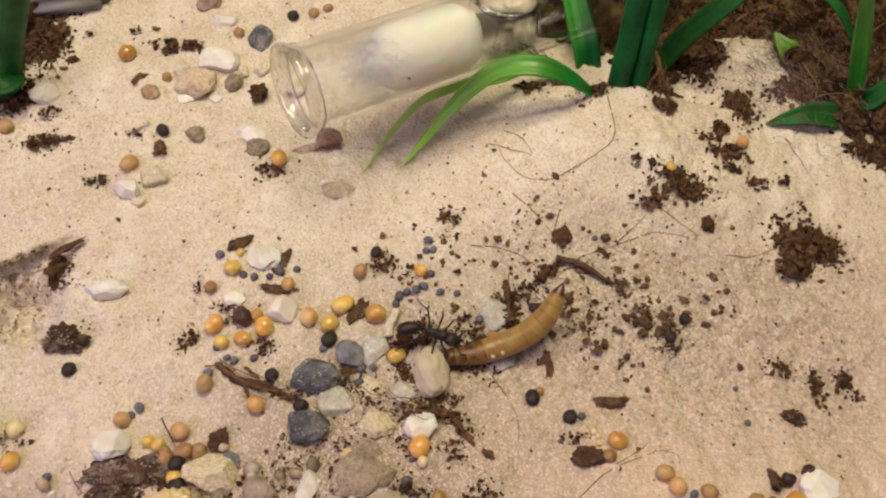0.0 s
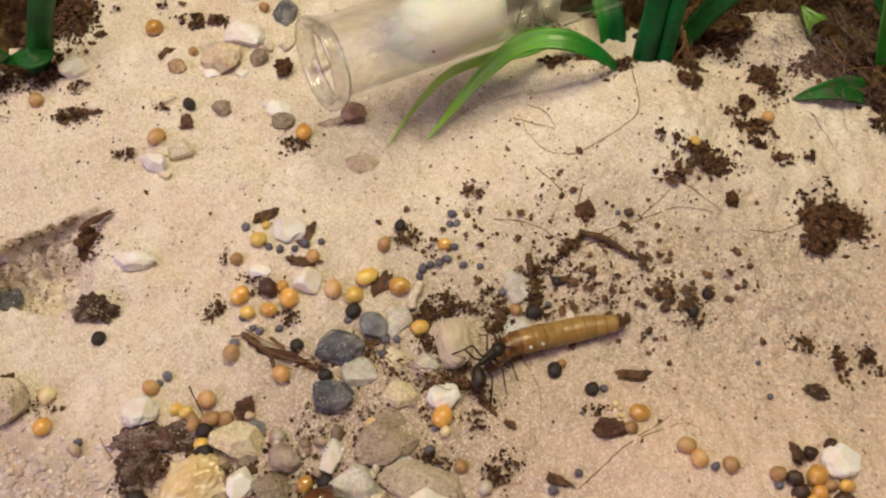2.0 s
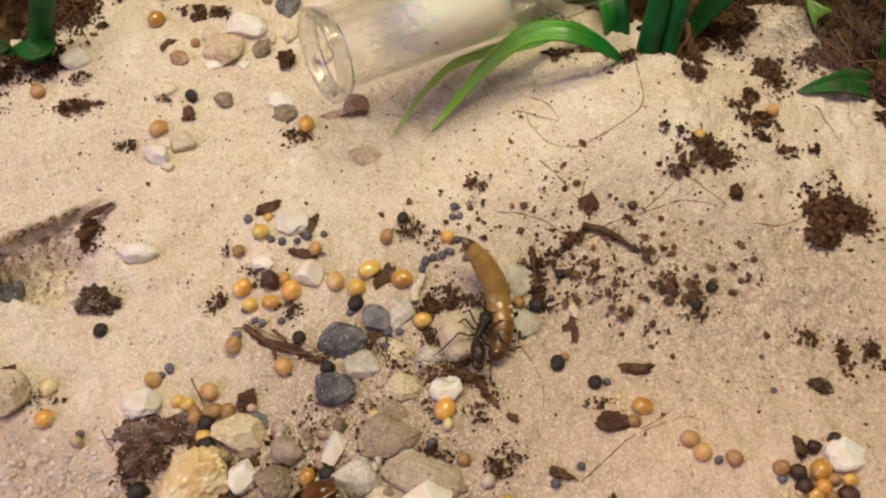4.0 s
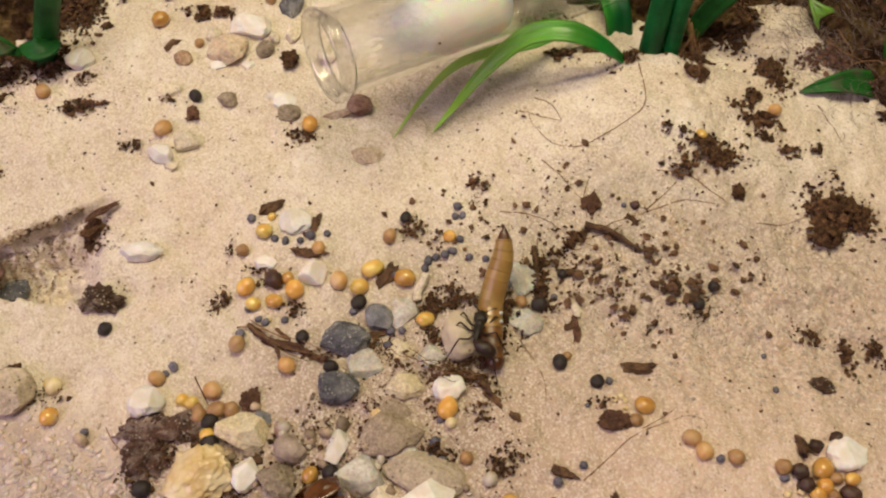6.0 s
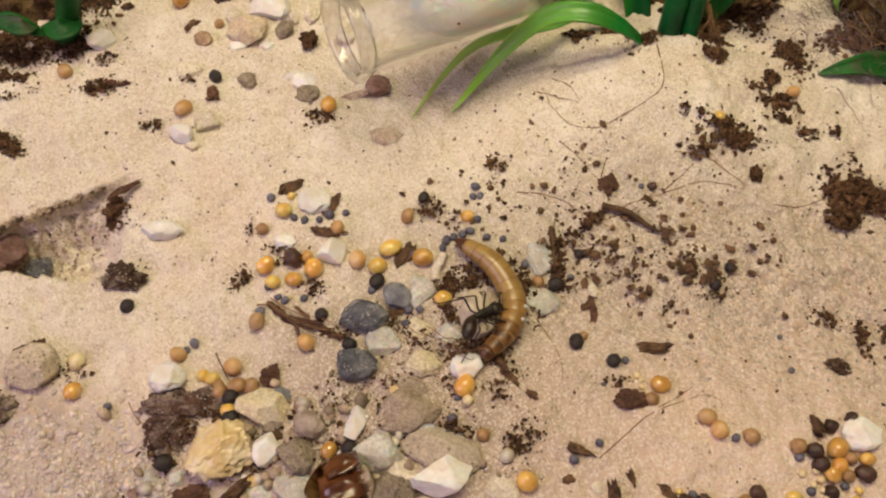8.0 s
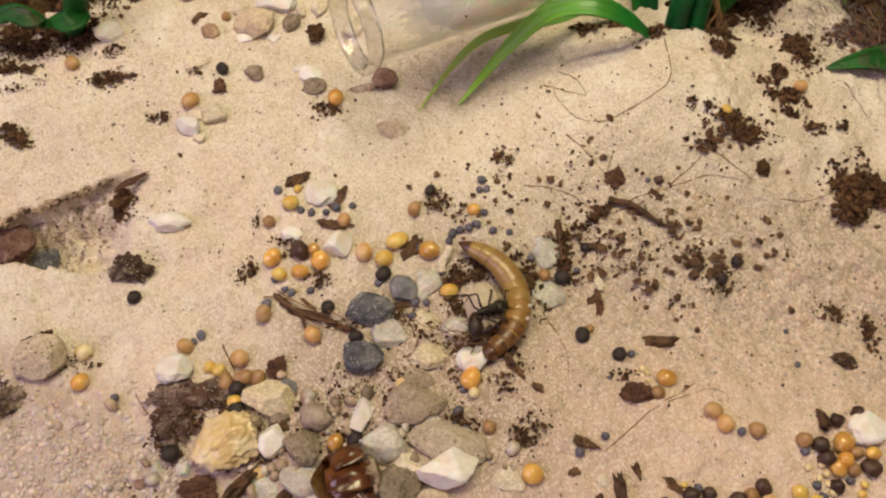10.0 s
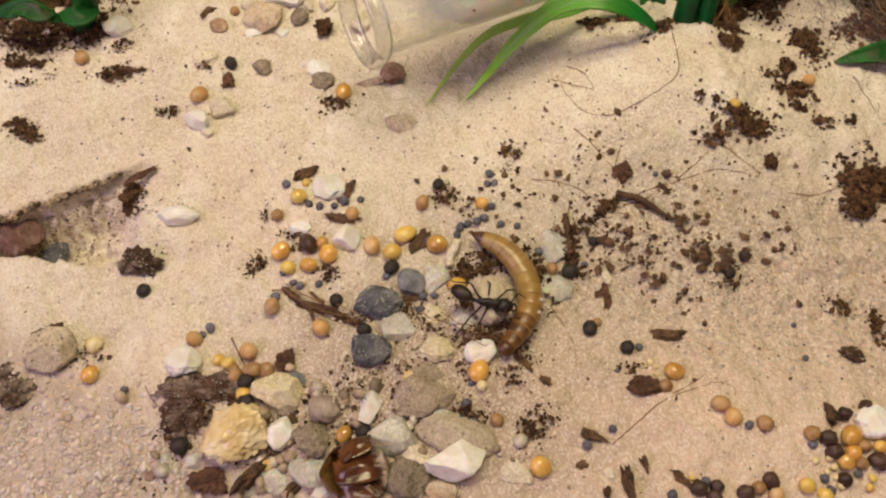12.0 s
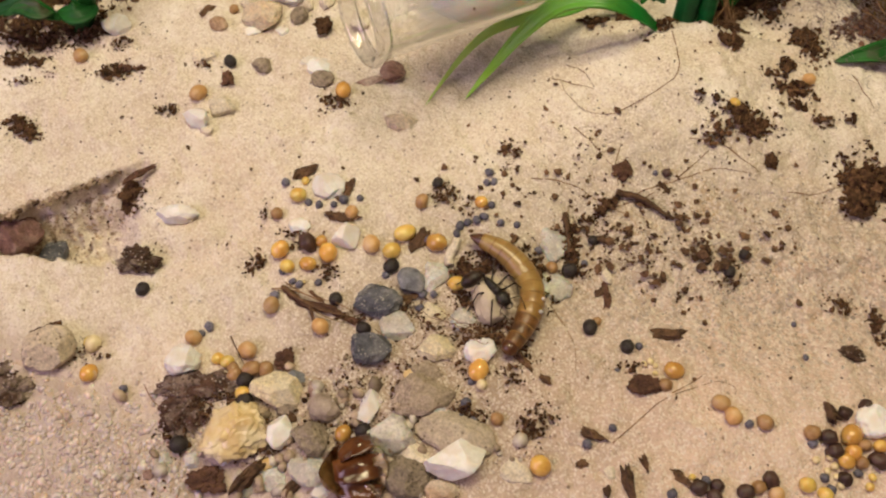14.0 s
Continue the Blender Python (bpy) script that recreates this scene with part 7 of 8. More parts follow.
def larva():
    """A ringed beetle larva: a brown head, twelve barrel rings and a dark pointed tail."""
    body = new("beetle_larva")
    body.empty_display_size = 0.002
    body.location = LARVA_AT
    tagged(body, "living yellow-brown ringed beetle larva with dark tail tip", "larva")

    def ring(name, a, b, length, material, band=True, label="", pinch=0.04):
        """A barrel from radius a at the head side to b at the tail side."""
        bm = bmesh.new()
        rows, n = [], 26
        us = (0.0, 0.05, 0.14, 0.35, 0.62, 0.82, 0.95, 1.0)
        for u in us:
            r = (a + (b - a) * u) * (1 + 0.02 * math.sin(math.pi * u))
            r *= 1 - pinch * (1 - min(1, u / 0.14)) ** 2 - 0.5 * pinch * max(0, (u - 0.82) / 0.18) ** 2
            rows.append([bm.verts.new(((u - 0.5) * length * MM, r * math.cos(k * 2 * math.pi / n) * MM, 0.92 * r * math.sin(k * 2 * math.pi / n) * MM)) for k in range(n)])
        for i, (p, q) in enumerate(zip(rows, rows[1:])):
            for k in range(n):
                face = bm.faces.new((p[k], p[(k + 1) % n], q[(k + 1) % n], q[k]))
                face.material_index = 1 if band and i >= len(us) - 3 else 0
        bm.faces.new(rows[0][::-1])
        bm.faces.new(rows[-1])
        bmesh.ops.recalc_face_normals(bm, faces=bm.faces)
        ob = part(name, bm, material, body, label)
        ob.data.materials.append(WORMBAND)
        return ob

    def radius(s):
        return 1.76 * (1 - 0.38 * max(0, 0.26 - s) / 0.26) * (1 - 0.50 * max(0, (s - 0.66) / 0.34) ** 1.7)

    bm = bmesh.new()
    bmesh.ops.create_icosphere(bm, subdivisions=3, radius=1.0)
    for v in bm.verts:
        c = v.co
        v.co = Vector((c.x * 1.15 * MM, c.y * 1.25 * MM, c.z * 1.05 * MM))
    LARVA_PARTS.append((0.022, part("head", bm, WORMHEAD, body, "dark red-brown head")))
    for i in range(RINGS):
        s0, s1 = 0.045 + 0.90 * i / RINGS, 0.045 + 0.90 * (i + 1) / RINGS
        seg = ring("body_ring", radius(s0), radius(s1), 21.0 * 0.90 / RINGS * 1.22, WORM if i > 4 else WORMMID if i > 2 else WORMFRONT, pinch=0.012 if i > 4 else 0.07)
        LARVA_PARTS.append(((s0 + s1) / 2, seg))
        if i in (3, 4):
            bm = bmesh.new()
            bmesh.ops.create_icosphere(bm, subdivisions=2, radius=0.3 * MM)
            bead = part("sand_grain", bm, QUARTZ, seg, "white sand grain stuck to the skin")
            bead.location = (0, -1.45 * MM, 1.1 * MM)
        if i < 3:
            for side in (1, -1):
                bm = bmesh.new()
                bmesh.ops.create_cone(bm, segments=8, radius1=0.24 * MM, radius2=0.07 * MM, depth=1.3 * MM)
                limb = part("leg", bm, WORMHEAD, seg)
                limb.location = (0, side * 1.5 * MM, -0.9 * MM)
                limb.rotation_euler = (radians(side * 120), 0, 0)
    bm = bmesh.new()
    rows, n = [], 20
    for u, r in ((0, 0.55), (0.05, 0.95), (0.18, 1.10), (0.36, 1.02), (0.55, 0.84), (0.75, 0.54), (0.9, 0.28), (1.0, 0.08)):
        rows.append([bm.verts.new(((u - 0.45) * 2.9 * MM, r * math.cos(k * 2 * math.pi / n) * MM, (0.85 * r * math.sin(k * 2 * math.pi / n) + 0.15 * u) * MM)) for k in range(n)])
    for p, q in zip(rows, rows[1:]):
        for k in range(n):
            bm.faces.new((p[k], p[(k + 1) % n], q[(k + 1) % n], q[k]))
    bm.faces.new(rows[0][::-1]), bm.faces.new(rows[-1])
    bmesh.ops.recalc_face_normals(bm, faces=bm.faces)
    LARVA_PARTS.append((0.965, part("tail_tip", bm, WORMDARK, body, "dark brown pointed tail tip")))


larva()


# ---- the ant ----
ANT_PARTS = {}


def ball(rx, ry, rz, taper=0.0, level=3):
    bm = bmesh.new()
    bmesh.ops.create_icosphere(bm, subdivisions=level, radius=1.0)
    for v in bm.verts:
        c = v.co
        k = 1 - taper * c.x
        v.co = Vector((c.x * rx * MM, c.y * ry * k * MM, c.z * rz * k * MM))
    return bm


def limb_mesh(points, r0, r1):
    bm = bmesh.new()
    rings, n = [], 7
    pts = [Vector(p) for p in points]
    for i, p in enumerate(pts):
        d = (pts[min(i + 1, len(pts) - 1)] - pts[max(i - 1, 0)]).normalized()
        side = d.cross(Vector((0.13, 0.2, 1))).normalized()
        over = side.cross(d)
        r = r0 + (r1 - r0) * i / (len(pts) - 1)
        rings.append([bm.verts.new((p + (side * math.cos(k * 2 * math.pi / n) + over * math.sin(k * 2 * math.pi / n)) * r) * MM) for k in range(n)])
    for a, b in zip(rings, rings[1:]):
        for k in range(n):
            bm.faces.new((a[k], a[(k + 1) % n], b[(k + 1) % n], b[k]))
    bm.faces.new(rings[0][::-1]), bm.faces.new(rings[-1])
    bmesh.ops.recalc_face_normals(bm, faces=bm.faces)
    return bm


def ant():
    """A large dark ant: head with jaws and elbowed feelers, slim trunk, waist, gaster and six legs."""
    body = new("ant")
    body.empty_display_size = 0.002
    tagged(body, "large living black-brown ant gripping the larva", "ant")
    ANT_PARTS["body"] = body
    part("trunk", ball(1.8, 0.62, 0.72, -0.25), ANT, body)
    neck = part("shoulder", ball(0.8, 0.66, 0.74), ANT, body)
    neck.location = (1.1 * MM, 0, 0.15 * MM)
    waist = part("waist", ball(0.35, 0.32, 0.55), ANT, body)
    waist.location = (-1.95 * MM, 0, 0.1 * MM)
    head = part("head", ball(1.2, 1.0, 0.82, 0.12), ANT, body)
    head.location = (2.5 * MM, 0, -0.15 * MM)
    for side in (1, -1):
        part("jaw", limb_mesh([(0.8, 0.45 * side, -0.1), (1.35, 0.5 * side, -0.25), (1.7, 0.12 * side, -0.3)], 0.22, 0.08), ANTBROWN, head)
        part("feeler", limb_mesh([(0.7, 0.4 * side, 0.4), (1.3, 1.4 * side, 0.9), (1.5, 1.8 * side, 0.8), (2.4, 1.6 * side, 0.3), (3.4, 1.3 * side, -0.3)], 0.10, 0.06), ANTBROWN, head)
        part("eye", ball(0.2, 0.2, 0.2, 0, 2), WORMDARK, head).location = (0.15 * MM, 0.85 * side * MM, 0.35 * MM)
    gaster = part("gaster", ball(1.75, 1.02, 0.98, 0.10, 4), ANTBROWN, body, "dark brown rounded gaster")
    ANT_PARTS["gaster"] = gaster
    for side in (1, -1):
        for k, (x0, reach, fore) in enumerate(((1.0, 3.1, 2.6), (0.2, 3.5, -0.5), (-0.7, 3.4, -3.2))):
            pts = [(0, 0, 0), (0.15 * fore, 0.6 * side, -0.2), (0.45 * fore, reach * 0.55 * side, 1.0), (0.5 * fore, reach * 0.6 * side, 0.95),
                   (0.85 * fore, reach * 0.95 * side, -1.6), (1.0 * fore, reach * 1.1 * side, -2.7), (1.2 * fore, reach * 1.25 * side, -3.0)]
            leg = part("leg", limb_mesh(pts, 0.17, 0.07), ANTBROWN, body)
            ANT_PARTS[(side, k)] = (leg, Vector((x0, 0.5 * side, -0.35)))


ant()


# ---- what moves ----
def motions():
    """The larva thrashes and is then held curled; the ant keeps its grip and shifts round it."""
    larva_rows = {i: [] for i in range(len(LARVA_PARTS))}
    ant_rows = {key: [] for key in ANT_PARTS}
    home = Vector(LARVA_AT)

    def larva_at(t, *points):
        pts = [Vector(p) for p in points]
        n, dense = len(pts), []
        for i in range(n - 1):
            p0, p1, p2, p3 = (pts[max(0, min(n - 1, i + k))] for k in (-1, 0, 1, 2))
            for j in range(12):
                u = j / 12
                dense.append(0.5 * (2 * p1 + (p2 - p0) * u + (2 * p0 - 5 * p1 + 4 * p2 - p3) * u * u + (3 * p1 - p0 - 3 * p2 + p3) * u ** 3))
        dense.append(pts[-1])
        run = [0.0]
        for a, b in zip(dense, dense[1:]):
            run.append(run[-1] + (b - a).length)

        def along(s):
            want = max(0.0, min(0.9999, s)) * run[-1]
            i = max(k for k in range(len(run) - 1) if run[k] <= want)
            return dense[i].lerp(dense[i + 1], (want - run[i]) / max(1e-9, run[i + 1] - run[i]))

        for i, (s, ob) in enumerate(LARVA_PARTS):
            p, d = along(s), (along(s + 0.05) - along(s - 0.05)).normalized()
            side = Vector((0, 0, 1)).cross(d).normalized()
            m = Matrix((d, side, d.cross(side))).transposed().to_4x4()
            m.translation = p * MM - home
            larva_rows[i].append((t, m))

    def ant_at(t, x, y, z, heading, pitch, bend):
        ant_rows["body"].append((t, pose(x * MM, y * MM, z * MM, 0, pitch, heading)))
        joint = Vector((-2.2, 0, 0.05))
        back = Matrix.Rotation(radians(bend), 4, "Z")
        m = Matrix.Translation(joint * MM) @ back @ pose(-1.6 * MM, 0, 0, 0, -14, 0)
        ant_rows["gaster"].append((t, m))
        for key in ANT_PARTS:
            if isinstance(key, tuple):
                side, k = key
                swing = 13 * math.sin(2.3 * t + 2.1 * k + (1.6 if side > 0 else 0))
                hip = ANT_PARTS[key][1] * MM
                ant_rows[key].append((t, pose(*hip, 4 * math.sin(1.7 * t + k), 0, swing)))

    larva_at(0, (16.0, 2.4, 2.7), (19.6, 3.1, 2.3), (23.1, 4.2, 2.9), (26.7, 5.6, 4.1), (29.4, 7.9, 5.8), (31.1, 11.1, 7.6))
    larva_at(0.2, (16.2, 2.6, 2.8), (20.1, 2.2, 2.9), (24.4, 2.8, 2.8), (28.1, 6.2, 4.1), (29.7, 8.4, 5.4), (31.1, 9.9, 7.7))
    larva_at(0.3, (16.5, 1.3, 2.6), (21.4, 0.8, 2.7), (26.4, 2.0, 2.1), (29.2, 6.1, 2.3), (30.8, 9.3, 2.0), (31.7, 11.5, 2.0))
    larva_at(0.5, (17.6, -1.1, 2.9), (20.7, -1.1, 2.7), (24.4, -0.5, 2.8), (27.9, 2.1, 2.0), (29.1, 5.8, 2.2), (29.8, 12.8, 2.1))
    larva_at(0.7, (17.7, -1.0, 2.9), (22.4, -1.2, 2.8), (26.7, 0.9, 2.1), (28.7, 5.0, 2.2), (29.5, 9.9, 2.0), (29.3, 13.0, 2.0))
    larva_at(0.8, (18.2, -1.1, 3.1), (23.5, -0.9, 2.6), (27.4, 2.4, 1.8), (29.4, 5.9, 2.3), (30.6, 9.1, 2.0), (31.8, 12.0, 2.2))
    larva_at(1, (18.6, -2.7, 2.9), (20.9, -0.6, 2.8), (23.8, 0.7, 3.1), (26.9, 2.4, 3.7), (28.9, 4.8, 5.8), (30.5, 7.4, 7.7))
    larva_at(1.2, (19.1, -3.1, 2.9), (21.9, -0.4, 2.7), (25.8, 1.8, 2.7), (29.1, 4.5, 4.1), (30.8, 5.9, 5.5), (32.0, 6.9, 7.5))
    larva_at(1.4, (18.2, -2.9, 3.0), (21.5, 0.3, 2.7), (25.5, 2.5, 2.6), (28.3, 5.8, 4.0), (29.7, 7.9, 5.7), (30.7, 9.6, 7.5))
    larva_at(1.5, (19.0, -4.1, 2.9), (20.8, -1.7, 2.6), (22.9, 0.4, 3.2), (25.8, 3.1, 3.9), (27.3, 5.4, 5.9), (28.5, 7.5, 7.9))
    larva_at(1.7, (18.8, -2.1, 2.9), (20.7, -0.4, 2.8), (22.8, 0.9, 3.1), (24.9, 1.2, 4.6), (27.0, 2.3, 5.4), (28.4, 3.2, 7.3))
    larva_at(1.8, (18.3, -2.4, 2.9), (21.7, 0.8, 2.7), (26.2, 1.8, 2.2), (30.6, 4.9, 2.1), (33.4, 7.2, 1.8), (36.3, 9.4, 2.4))
    larva_at(2, (18.6, -2.9, 2.9), (21.1, -0.1, 2.8), (24.3, 1.2, 2.8), (27.9, 2.4, 1.9), (32.4, 3.7, 1.7), (37.6, 4.6, 2.1))
    larva_at(2.2, (18.8, -2.6, 2.8), (21.7, 0.2, 2.8), (25.0, 1.6, 2.7), (29.0, 2.5, 2.1), (33.8, 2.3, 2.2), (38.6, 2.4, 1.6))
    larva_at(2.3, (18.9, -2.2, 2.9), (22.1, 1.0, 2.6), (25.8, 2.6, 2.2), (29.7, 2.6, 2.2), (33.7, 2.0, 2.2), (38.6, 1.9, 1.6))
    larva_at(2.5, (18.9, -2.0, 2.9), (21.5, 0.3, 2.7), (24.6, 1.1, 3.3), (28.5, 0.6, 4.1), (31.9, -1.0, 6.5), (35.0, -3.3, 8.5))
    larva_at(2.6, (18.9, -2.9, 2.8), (22.0, -0.9, 2.7), (24.7, -0.4, 3.2), (27.3, -0.1, 3.9), (29.7, -0.1, 5.9), (31.4, -0.2, 8.2))
    larva_at(2.7, (18.1, -2.6, 2.9), (22.0, -0.5, 2.7), (25.5, 0.5, 3.0), (28.5, 1.9, 4.1), (31.4, 4.2, 5.4), (33.9, 6.4, 7.5))
    larva_at(2.8, (17.3, -2.8, 3.1), (20.8, -0.6, 2.8), (24.3, 1.9, 2.5), (27.6, 4.3, 2.1), (30.7, 6.7, 1.9), (34.0, 9.9, 2.3))
    larva_at(2.9, (18.0, -1.9, 3.0), (20.0, 1.1, 2.8), (22.7, 3.2, 3.1), (26.0, 5.0, 4.2), (29.3, 6.1, 5.9), (32.8, 7.6, 7.6))
    larva_at(3, (18.3, -3.7, 3.2), (19.6, 0.1, 3.0), (21.9, 3.3, 2.8), (25.6, 6.1, 2.2), (29.3, 9.0, 1.9), (33.6, 11.4, 2.2))
    larva_at(3.1, (18.5, -2.4, 2.8), (19.5, 1.4, 2.8), (20.9, 4.3, 3.0), (22.3, 6.4, 4.2), (23.4, 8.9, 5.6), (22.8, 11.4, 8.1))
    larva_at(3.15, (19.6, -1.5, 2.7), (19.8, 2.2, 2.8), (19.1, 5.9, 3.0), (17.0, 8.5, 4.4), (13.5, 7.9, 6.2), (10.1, 5.7, 7.7))
    larva_at(3.2, (20.2, -1.2, 2.5), (19.6, 3.2, 2.2), (17.1, 6.5, 2.4), (13.1, 6.5, 2.6), (9.6, 4.2, 2.3), (6.4, -0.7, 2.2))
    larva_at(3.7, (19.5, -2.0, 2.8), (19.9, 2.1, 2.9), (19.1, 5.4, 2.9), (16.5, 7.7, 4.4), (13.7, 8.4, 6.4), (10.5, 8.3, 8.2))
    larva_at(4.4, (18.7, -2.6, 2.8), (19.5, 1.6, 2.8), (19.4, 4.9, 3.0), (18.9, 7.7, 4.4), (17.9, 10.7, 6.3), (16.6, 12.9, 8.0))
    larva_at(5, (18.5, -2.5, 2.8), (19.0, 1.5, 2.7), (18.2, 4.8, 2.7), (15.3, 6.2, 4.3), (11.7, 6.1, 6.3), (8.3, 4.9, 7.7))
    larva_at(5.3, (18.3, -2.3, 2.9), (18.8, 1.5, 2.6), (17.8, 3.9, 3.1), (15.3, 5.5, 4.4), (11.0, 5.2, 6.0), (5.4, 2.2, 7.7))
    larva_at(5.4, (18.4, -2.7, 2.9), (19.0, 1.4, 2.7), (17.8, 4.4, 2.5), (14.9, 6.7, 2.8), (10.9, 7.2, 2.5), (5.1, 5.6, 2.2))
    larva_at(5.5, (18.9, -3.4, 2.9), (18.8, 0.7, 2.8), (17.5, 5.2, 2.5), (14.5, 8.1, 2.6), (10.4, 9.1, 2.6), (6.2, 9.5, 1.7))
    larva_at(5.6, (19.0, -3.4, 2.9), (18.5, 1.5, 2.5), (17.1, 5.3, 2.9), (14.8, 7.3, 4.5), (11.9, 9.0, 6.3), (9.3, 10.0, 8.3))
    larva_at(5.7, (19.0, -2.8, 2.8), (18.5, 1.1, 2.6), (17.3, 4.4, 3.1), (15.9, 7.0, 4.4), (14.0, 9.4, 6.4), (11.3, 12.0, 8.1))
    larva_at(5.9, (18.6, -4.3, 3.0), (18.4, 0.6, 2.8), (18.7, 4.5, 2.6), (19.3, 7.7, 4.3), (19.9, 10.8, 6.2), (20.3, 13.3, 8.0))
    larva_at(6, (18.7, -3.9, 2.9), (17.9, 0.6, 2.8), (17.8, 4.4, 2.9), (18.4, 7.6, 4.4), (19.2, 10.8, 6.2), (19.2, 13.7, 7.9))
    larva_at(6.1, (18.4, -4.0, 3.1), (18.0, 0.3, 2.9), (17.9, 3.9, 2.7), (18.7, 8.3, 2.6), (19.1, 13.0, 2.1), (18.1, 17.5, 2.4))
    larva_at(6.2, (17.5, -4.9, 3.4), (17.8, -0.5, 3.2), (18.3, 3.7, 3.0), (18.2, 7.0, 4.3), (17.5, 10.0, 6.3), (16.4, 12.9, 8.0))
    larva_at(6.3, (17.4, -4.0, 3.4), (17.3, 0.2, 3.0), (16.5, 3.6, 3.3), (14.7, 6.0, 4.5), (12.1, 7.1, 6.1), (9.0, 7.3, 7.9))
    larva_at(6.4, (16.6, -4.5, 3.7), (17.5, 0.1, 3.1), (16.4, 4.5, 2.7), (13.0, 6.7, 2.5), (8.9, 7.3, 2.2), (4.4, 6.5, 2.1))
    larva_at(6.5, (16.3, -5.2, 3.9), (16.5, -0.5, 3.3), (16.2, 3.1, 3.5), (15.0, 6.5, 4.5), (12.9, 7.9, 6.3), (10.7, 8.2, 8.2))
    larva_at(6.6, (16.7, -4.5, 3.7), (17.1, 0.2, 3.1), (17.1, 4.3, 3.1), (15.9, 7.2, 4.4), (14.5, 8.4, 6.3), (12.6, 9.5, 8.5))
    larva_at(6.7, (16.9, -5.0, 3.7), (16.8, -0.6, 3.3), (17.1, 3.2, 3.2), (17.2, 6.7, 4.2), (16.8, 8.8, 6.2), (15.1, 10.0, 8.5))
    larva_at(6.8, (17.0, -5.2, 3.7), (17.0, -0.8, 3.2), (17.6, 3.0, 3.2), (18.0, 6.4, 4.3), (17.7, 8.7, 6.1), (16.7, 10.6, 8.4))
    larva_at(6.9, (17.3, -5.9, 3.9), (17.6, -1.3, 3.1), (18.5, 2.8, 2.6), (19.2, 6.5, 2.7), (19.7, 10.5, 2.6), (19.1, 14.8, 2.1))
    larva_at(7, (16.6, -5.9, 4.1), (17.5, -1.6, 3.2), (18.4, 2.6, 2.5), (19.5, 6.7, 2.7), (19.8, 10.8, 2.5), (18.8, 15.0, 2.1))
    larva_at(7.2, (17.4, -5.0, 3.5), (17.9, -0.6, 3.2), (18.5, 2.8, 3.0), (18.4, 6.2, 4.2), (17.7, 9.2, 6.2), (16.0, 11.7, 8.4))
    larva_at(7.5, (16.0, -5.4, 3.9), (17.9, -1.1, 3.2), (18.0, 3.2, 2.8), (16.4, 7.1, 2.6), (14.1, 9.7, 2.9), (10.6, 12.6, 2.2))
    larva_at(8, (14.8, -6.0, 3.9), (17.6, -2.6, 3.2), (18.8, 1.4, 2.7), (17.7, 5.1, 2.5), (15.0, 8.5, 2.7), (10.6, 11.3, 2.3))
    larva_at(8.2, (14.7, -6.1, 3.9), (17.5, -2.7, 3.2), (18.8, 1.3, 2.7), (17.7, 5.1, 2.5), (15.0, 8.6, 2.7), (10.5, 11.3, 2.3))
    larva_at(10.3, (14.5, -7.0, 3.9), (17.3, -3.8, 3.6), (18.5, 0.0, 3.1), (17.6, 4.2, 2.6), (14.7, 7.5, 2.6), (10.4, 9.5, 2.5))
    larva_at(10.5, (14.6, -6.9, 3.9), (17.4, -3.9, 3.6), (18.5, 0.2, 3.0), (17.5, 4.3, 2.7), (14.7, 7.6, 2.5), (10.5, 9.8, 2.4))
    larva_at(11, (14.5, -7.3, 3.9), (16.9, -4.1, 3.6), (18.0, -0.2, 3.3), (17.4, 4.2, 2.7), (15.0, 8.2, 2.6), (12.0, 10.8, 2.6))
    larva_at(11.6, (15.5, -7.5, 4.2), (17.9, -3.8, 3.5), (19.1, 0.4, 3.0), (18.0, 4.9, 2.4), (15.3, 8.1, 2.5), (11.1, 10.3, 2.5))
    larva_at(12.3, (15.6, -7.5, 4.3), (18.1, -3.4, 3.4), (19.0, 0.6, 2.9), (18.0, 4.8, 2.4), (15.1, 8.1, 2.5), (11.0, 10.0, 2.5))
    larva_at(13, (15.7, -7.4, 4.3), (18.0, -3.6, 3.5), (19.0, 0.7, 2.9), (17.9, 4.6, 2.4), (14.6, 7.7, 2.5), (10.7, 9.3, 2.5))
    larva_at(13.6, (15.9, -7.5, 4.3), (17.8, -3.9, 3.5), (19.2, 0.5, 3.0), (18.2, 4.4, 2.3), (15.0, 7.7, 2.5), (10.7, 9.7, 2.5))
    larva_at(14, (16.1, -7.6, 4.3), (18.2, -3.9, 3.4), (19.4, 0.6, 3.0), (18.4, 4.3, 2.3), (15.3, 7.6, 2.5), (10.9, 9.6, 2.5))
    ant_at(0, 14.0, 5.3, 4.0, -16, 7, 23)
    ant_at(0.2, 13.9, 4.7, 3.9, -19, 0, 55)
    ant_at(0.3, 16.9, 3.0, 4.5, -16, 13, -54)
    ant_at(0.5, 18.5, 2.2, 4.1, -19, 6, 34)
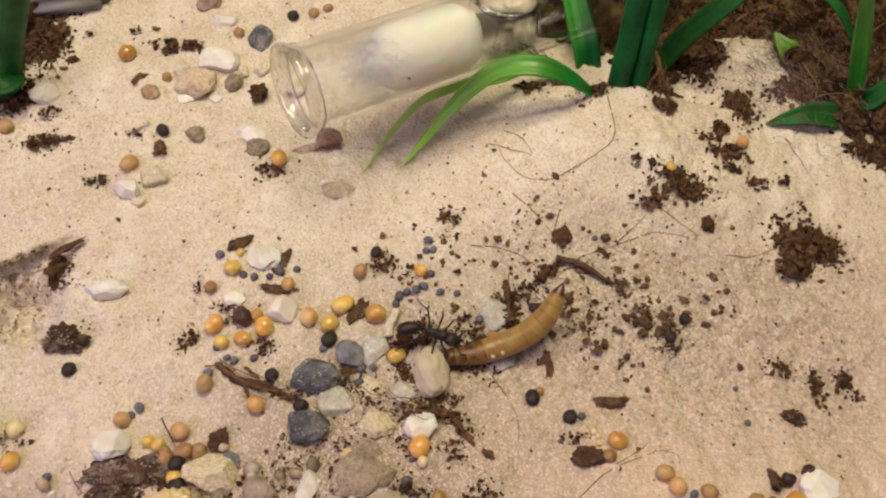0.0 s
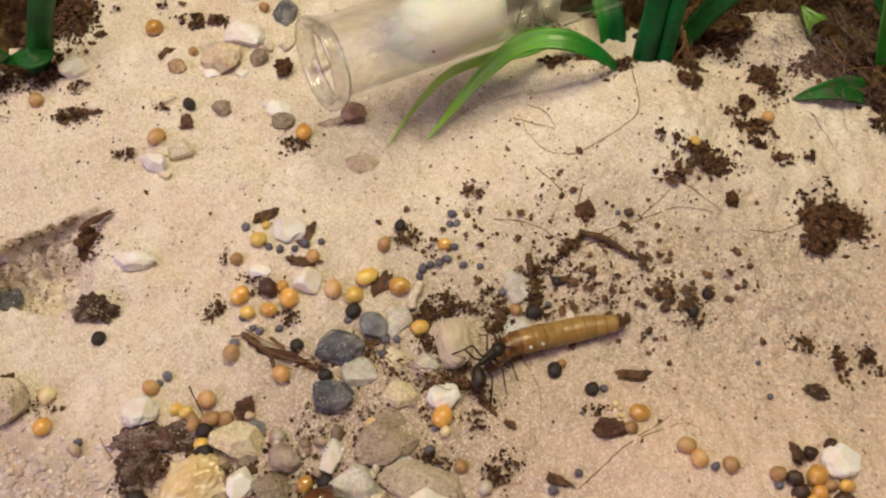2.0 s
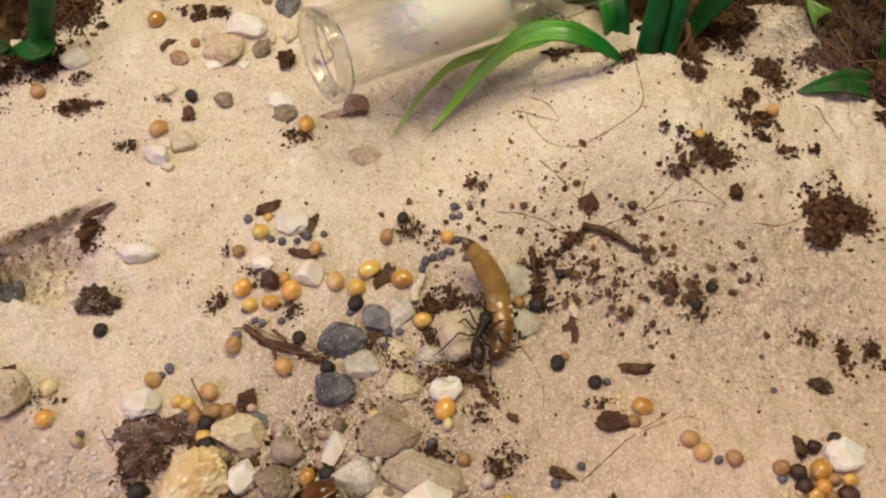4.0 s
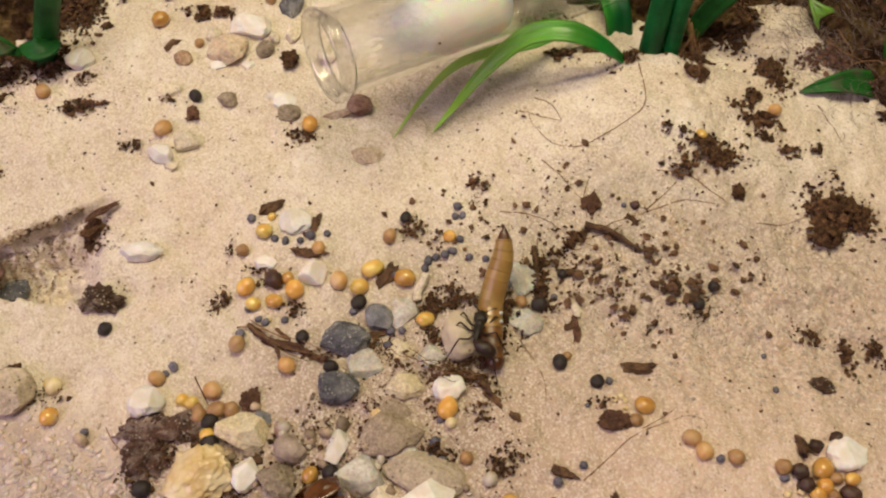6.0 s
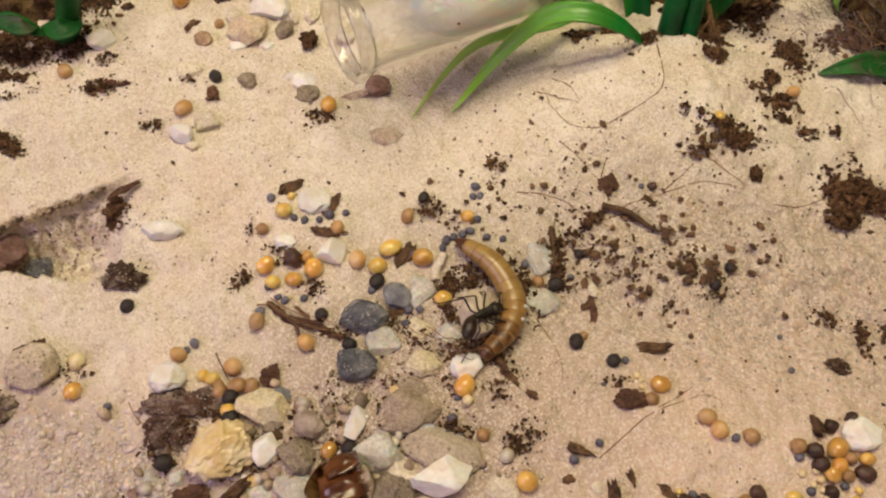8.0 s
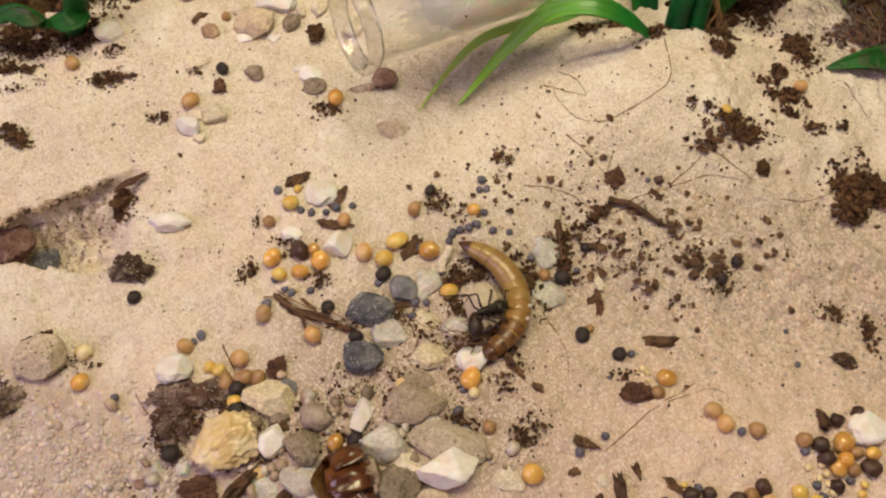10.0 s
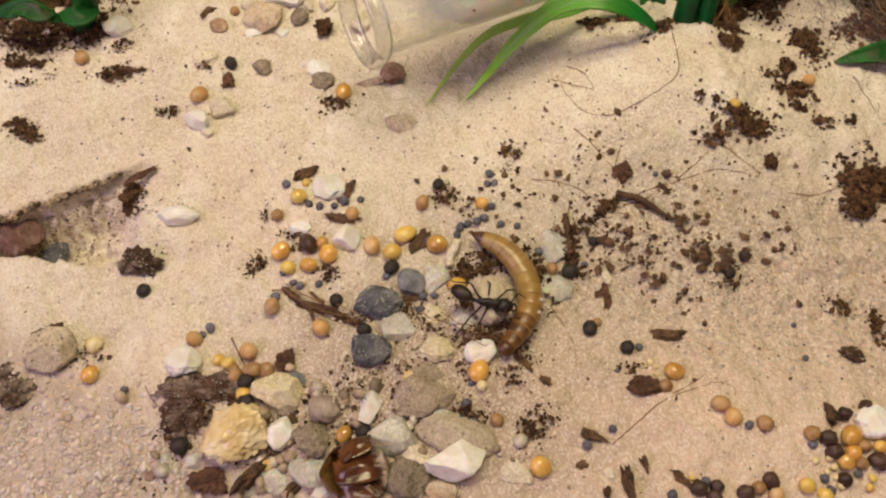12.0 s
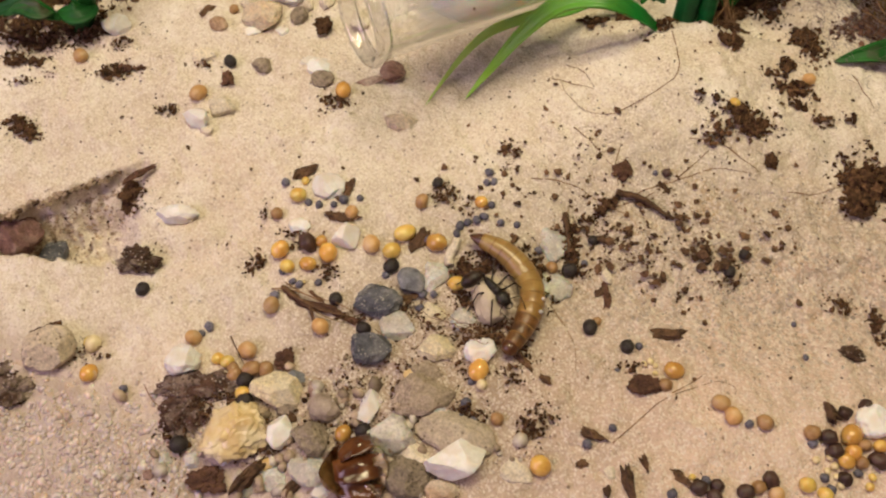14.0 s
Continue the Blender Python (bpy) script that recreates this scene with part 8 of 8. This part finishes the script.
    ant_at(0.8, 17.3, -0.8, 4.8, 0, 17, -80)
    ant_at(1, 16.9, -2.4, 4.9, 20, 18, -6)
    ant_at(1.2, 17.8, -3.0, 4.9, 43, 17, 41)
    ant_at(1.5, 18.3, -3.2, 5.0, 50, 17, 53)
    ant_at(2, 18.0, -2.5, 4.8, 46, 15, 56)
    ant_at(2.5, 17.8, -2.2, 4.9, 48, 15, 64)
    ant_at(2.8, 16.9, -1.3, 4.9, 44, 16, 80)
    ant_at(3, 17.1, -0.3, 4.9, 73, 18, 30)
    ant_at(3.2, 17.1, 0.1, 4.8, 65, 19, 50)
    ant_at(5.3, 15.6, 0.5, 4.9, 79, 16, 4)
    ant_at(5.7, 15.5, 0.1, 5.0, 73, 17, 25)
    ant_at(6.1, 16.1, 0.1, 4.9, 80, 17, 80)
    ant_at(6.3, 15.1, -0.6, 5.2, 68, 20, 55)
    ant_at(6.5, 13.3, -1.6, 5.2, 64, 20, 50)
    ant_at(6.7, 14.0, -1.4, 5.2, 56, 22, 73)
    ant_at(7, 14.3, -1.2, 5.2, 56, 21, 80)
    ant_at(7.5, 14.3, -0.8, 5.2, 46, 25, -12)
    ant_at(8, 14.3, -0.6, 5.2, 34, 25, 48)
    ant_at(8.2, 14.3, -0.7, 5.3, 33, 24, 55)
    ant_at(10.3, 13.8, -1.3, 5.2, 26, 18, 79)
    ant_at(11, 13.3, -1.1, 5.1, -18, 13, 80)
    ant_at(11.5, 12.2, -1.2, 5.1, -4, 10, 54)
    ant_at(12, 13.0, -1.0, 5.0, -4, 6, -28)
    ant_at(12.5, 13.4, 0.4, 4.8, -29, 3, -7)
    ant_at(13, 13.1, 1.5, 4.5, -45, -3, 80)
    ant_at(13.5, 13.4, 2.1, 4.1, -49, -7, 80)
    ant_at(14, 13.6, 1.6, 4.4, -49, -6, 80)
    for i, (s, ob) in enumerate(LARVA_PARTS):
        walk(ob, larva_rows[i])
    for key, ob in ANT_PARTS.items():
        walk(ob[0] if isinstance(ob, tuple) else ob, ant_rows[key])


motions()
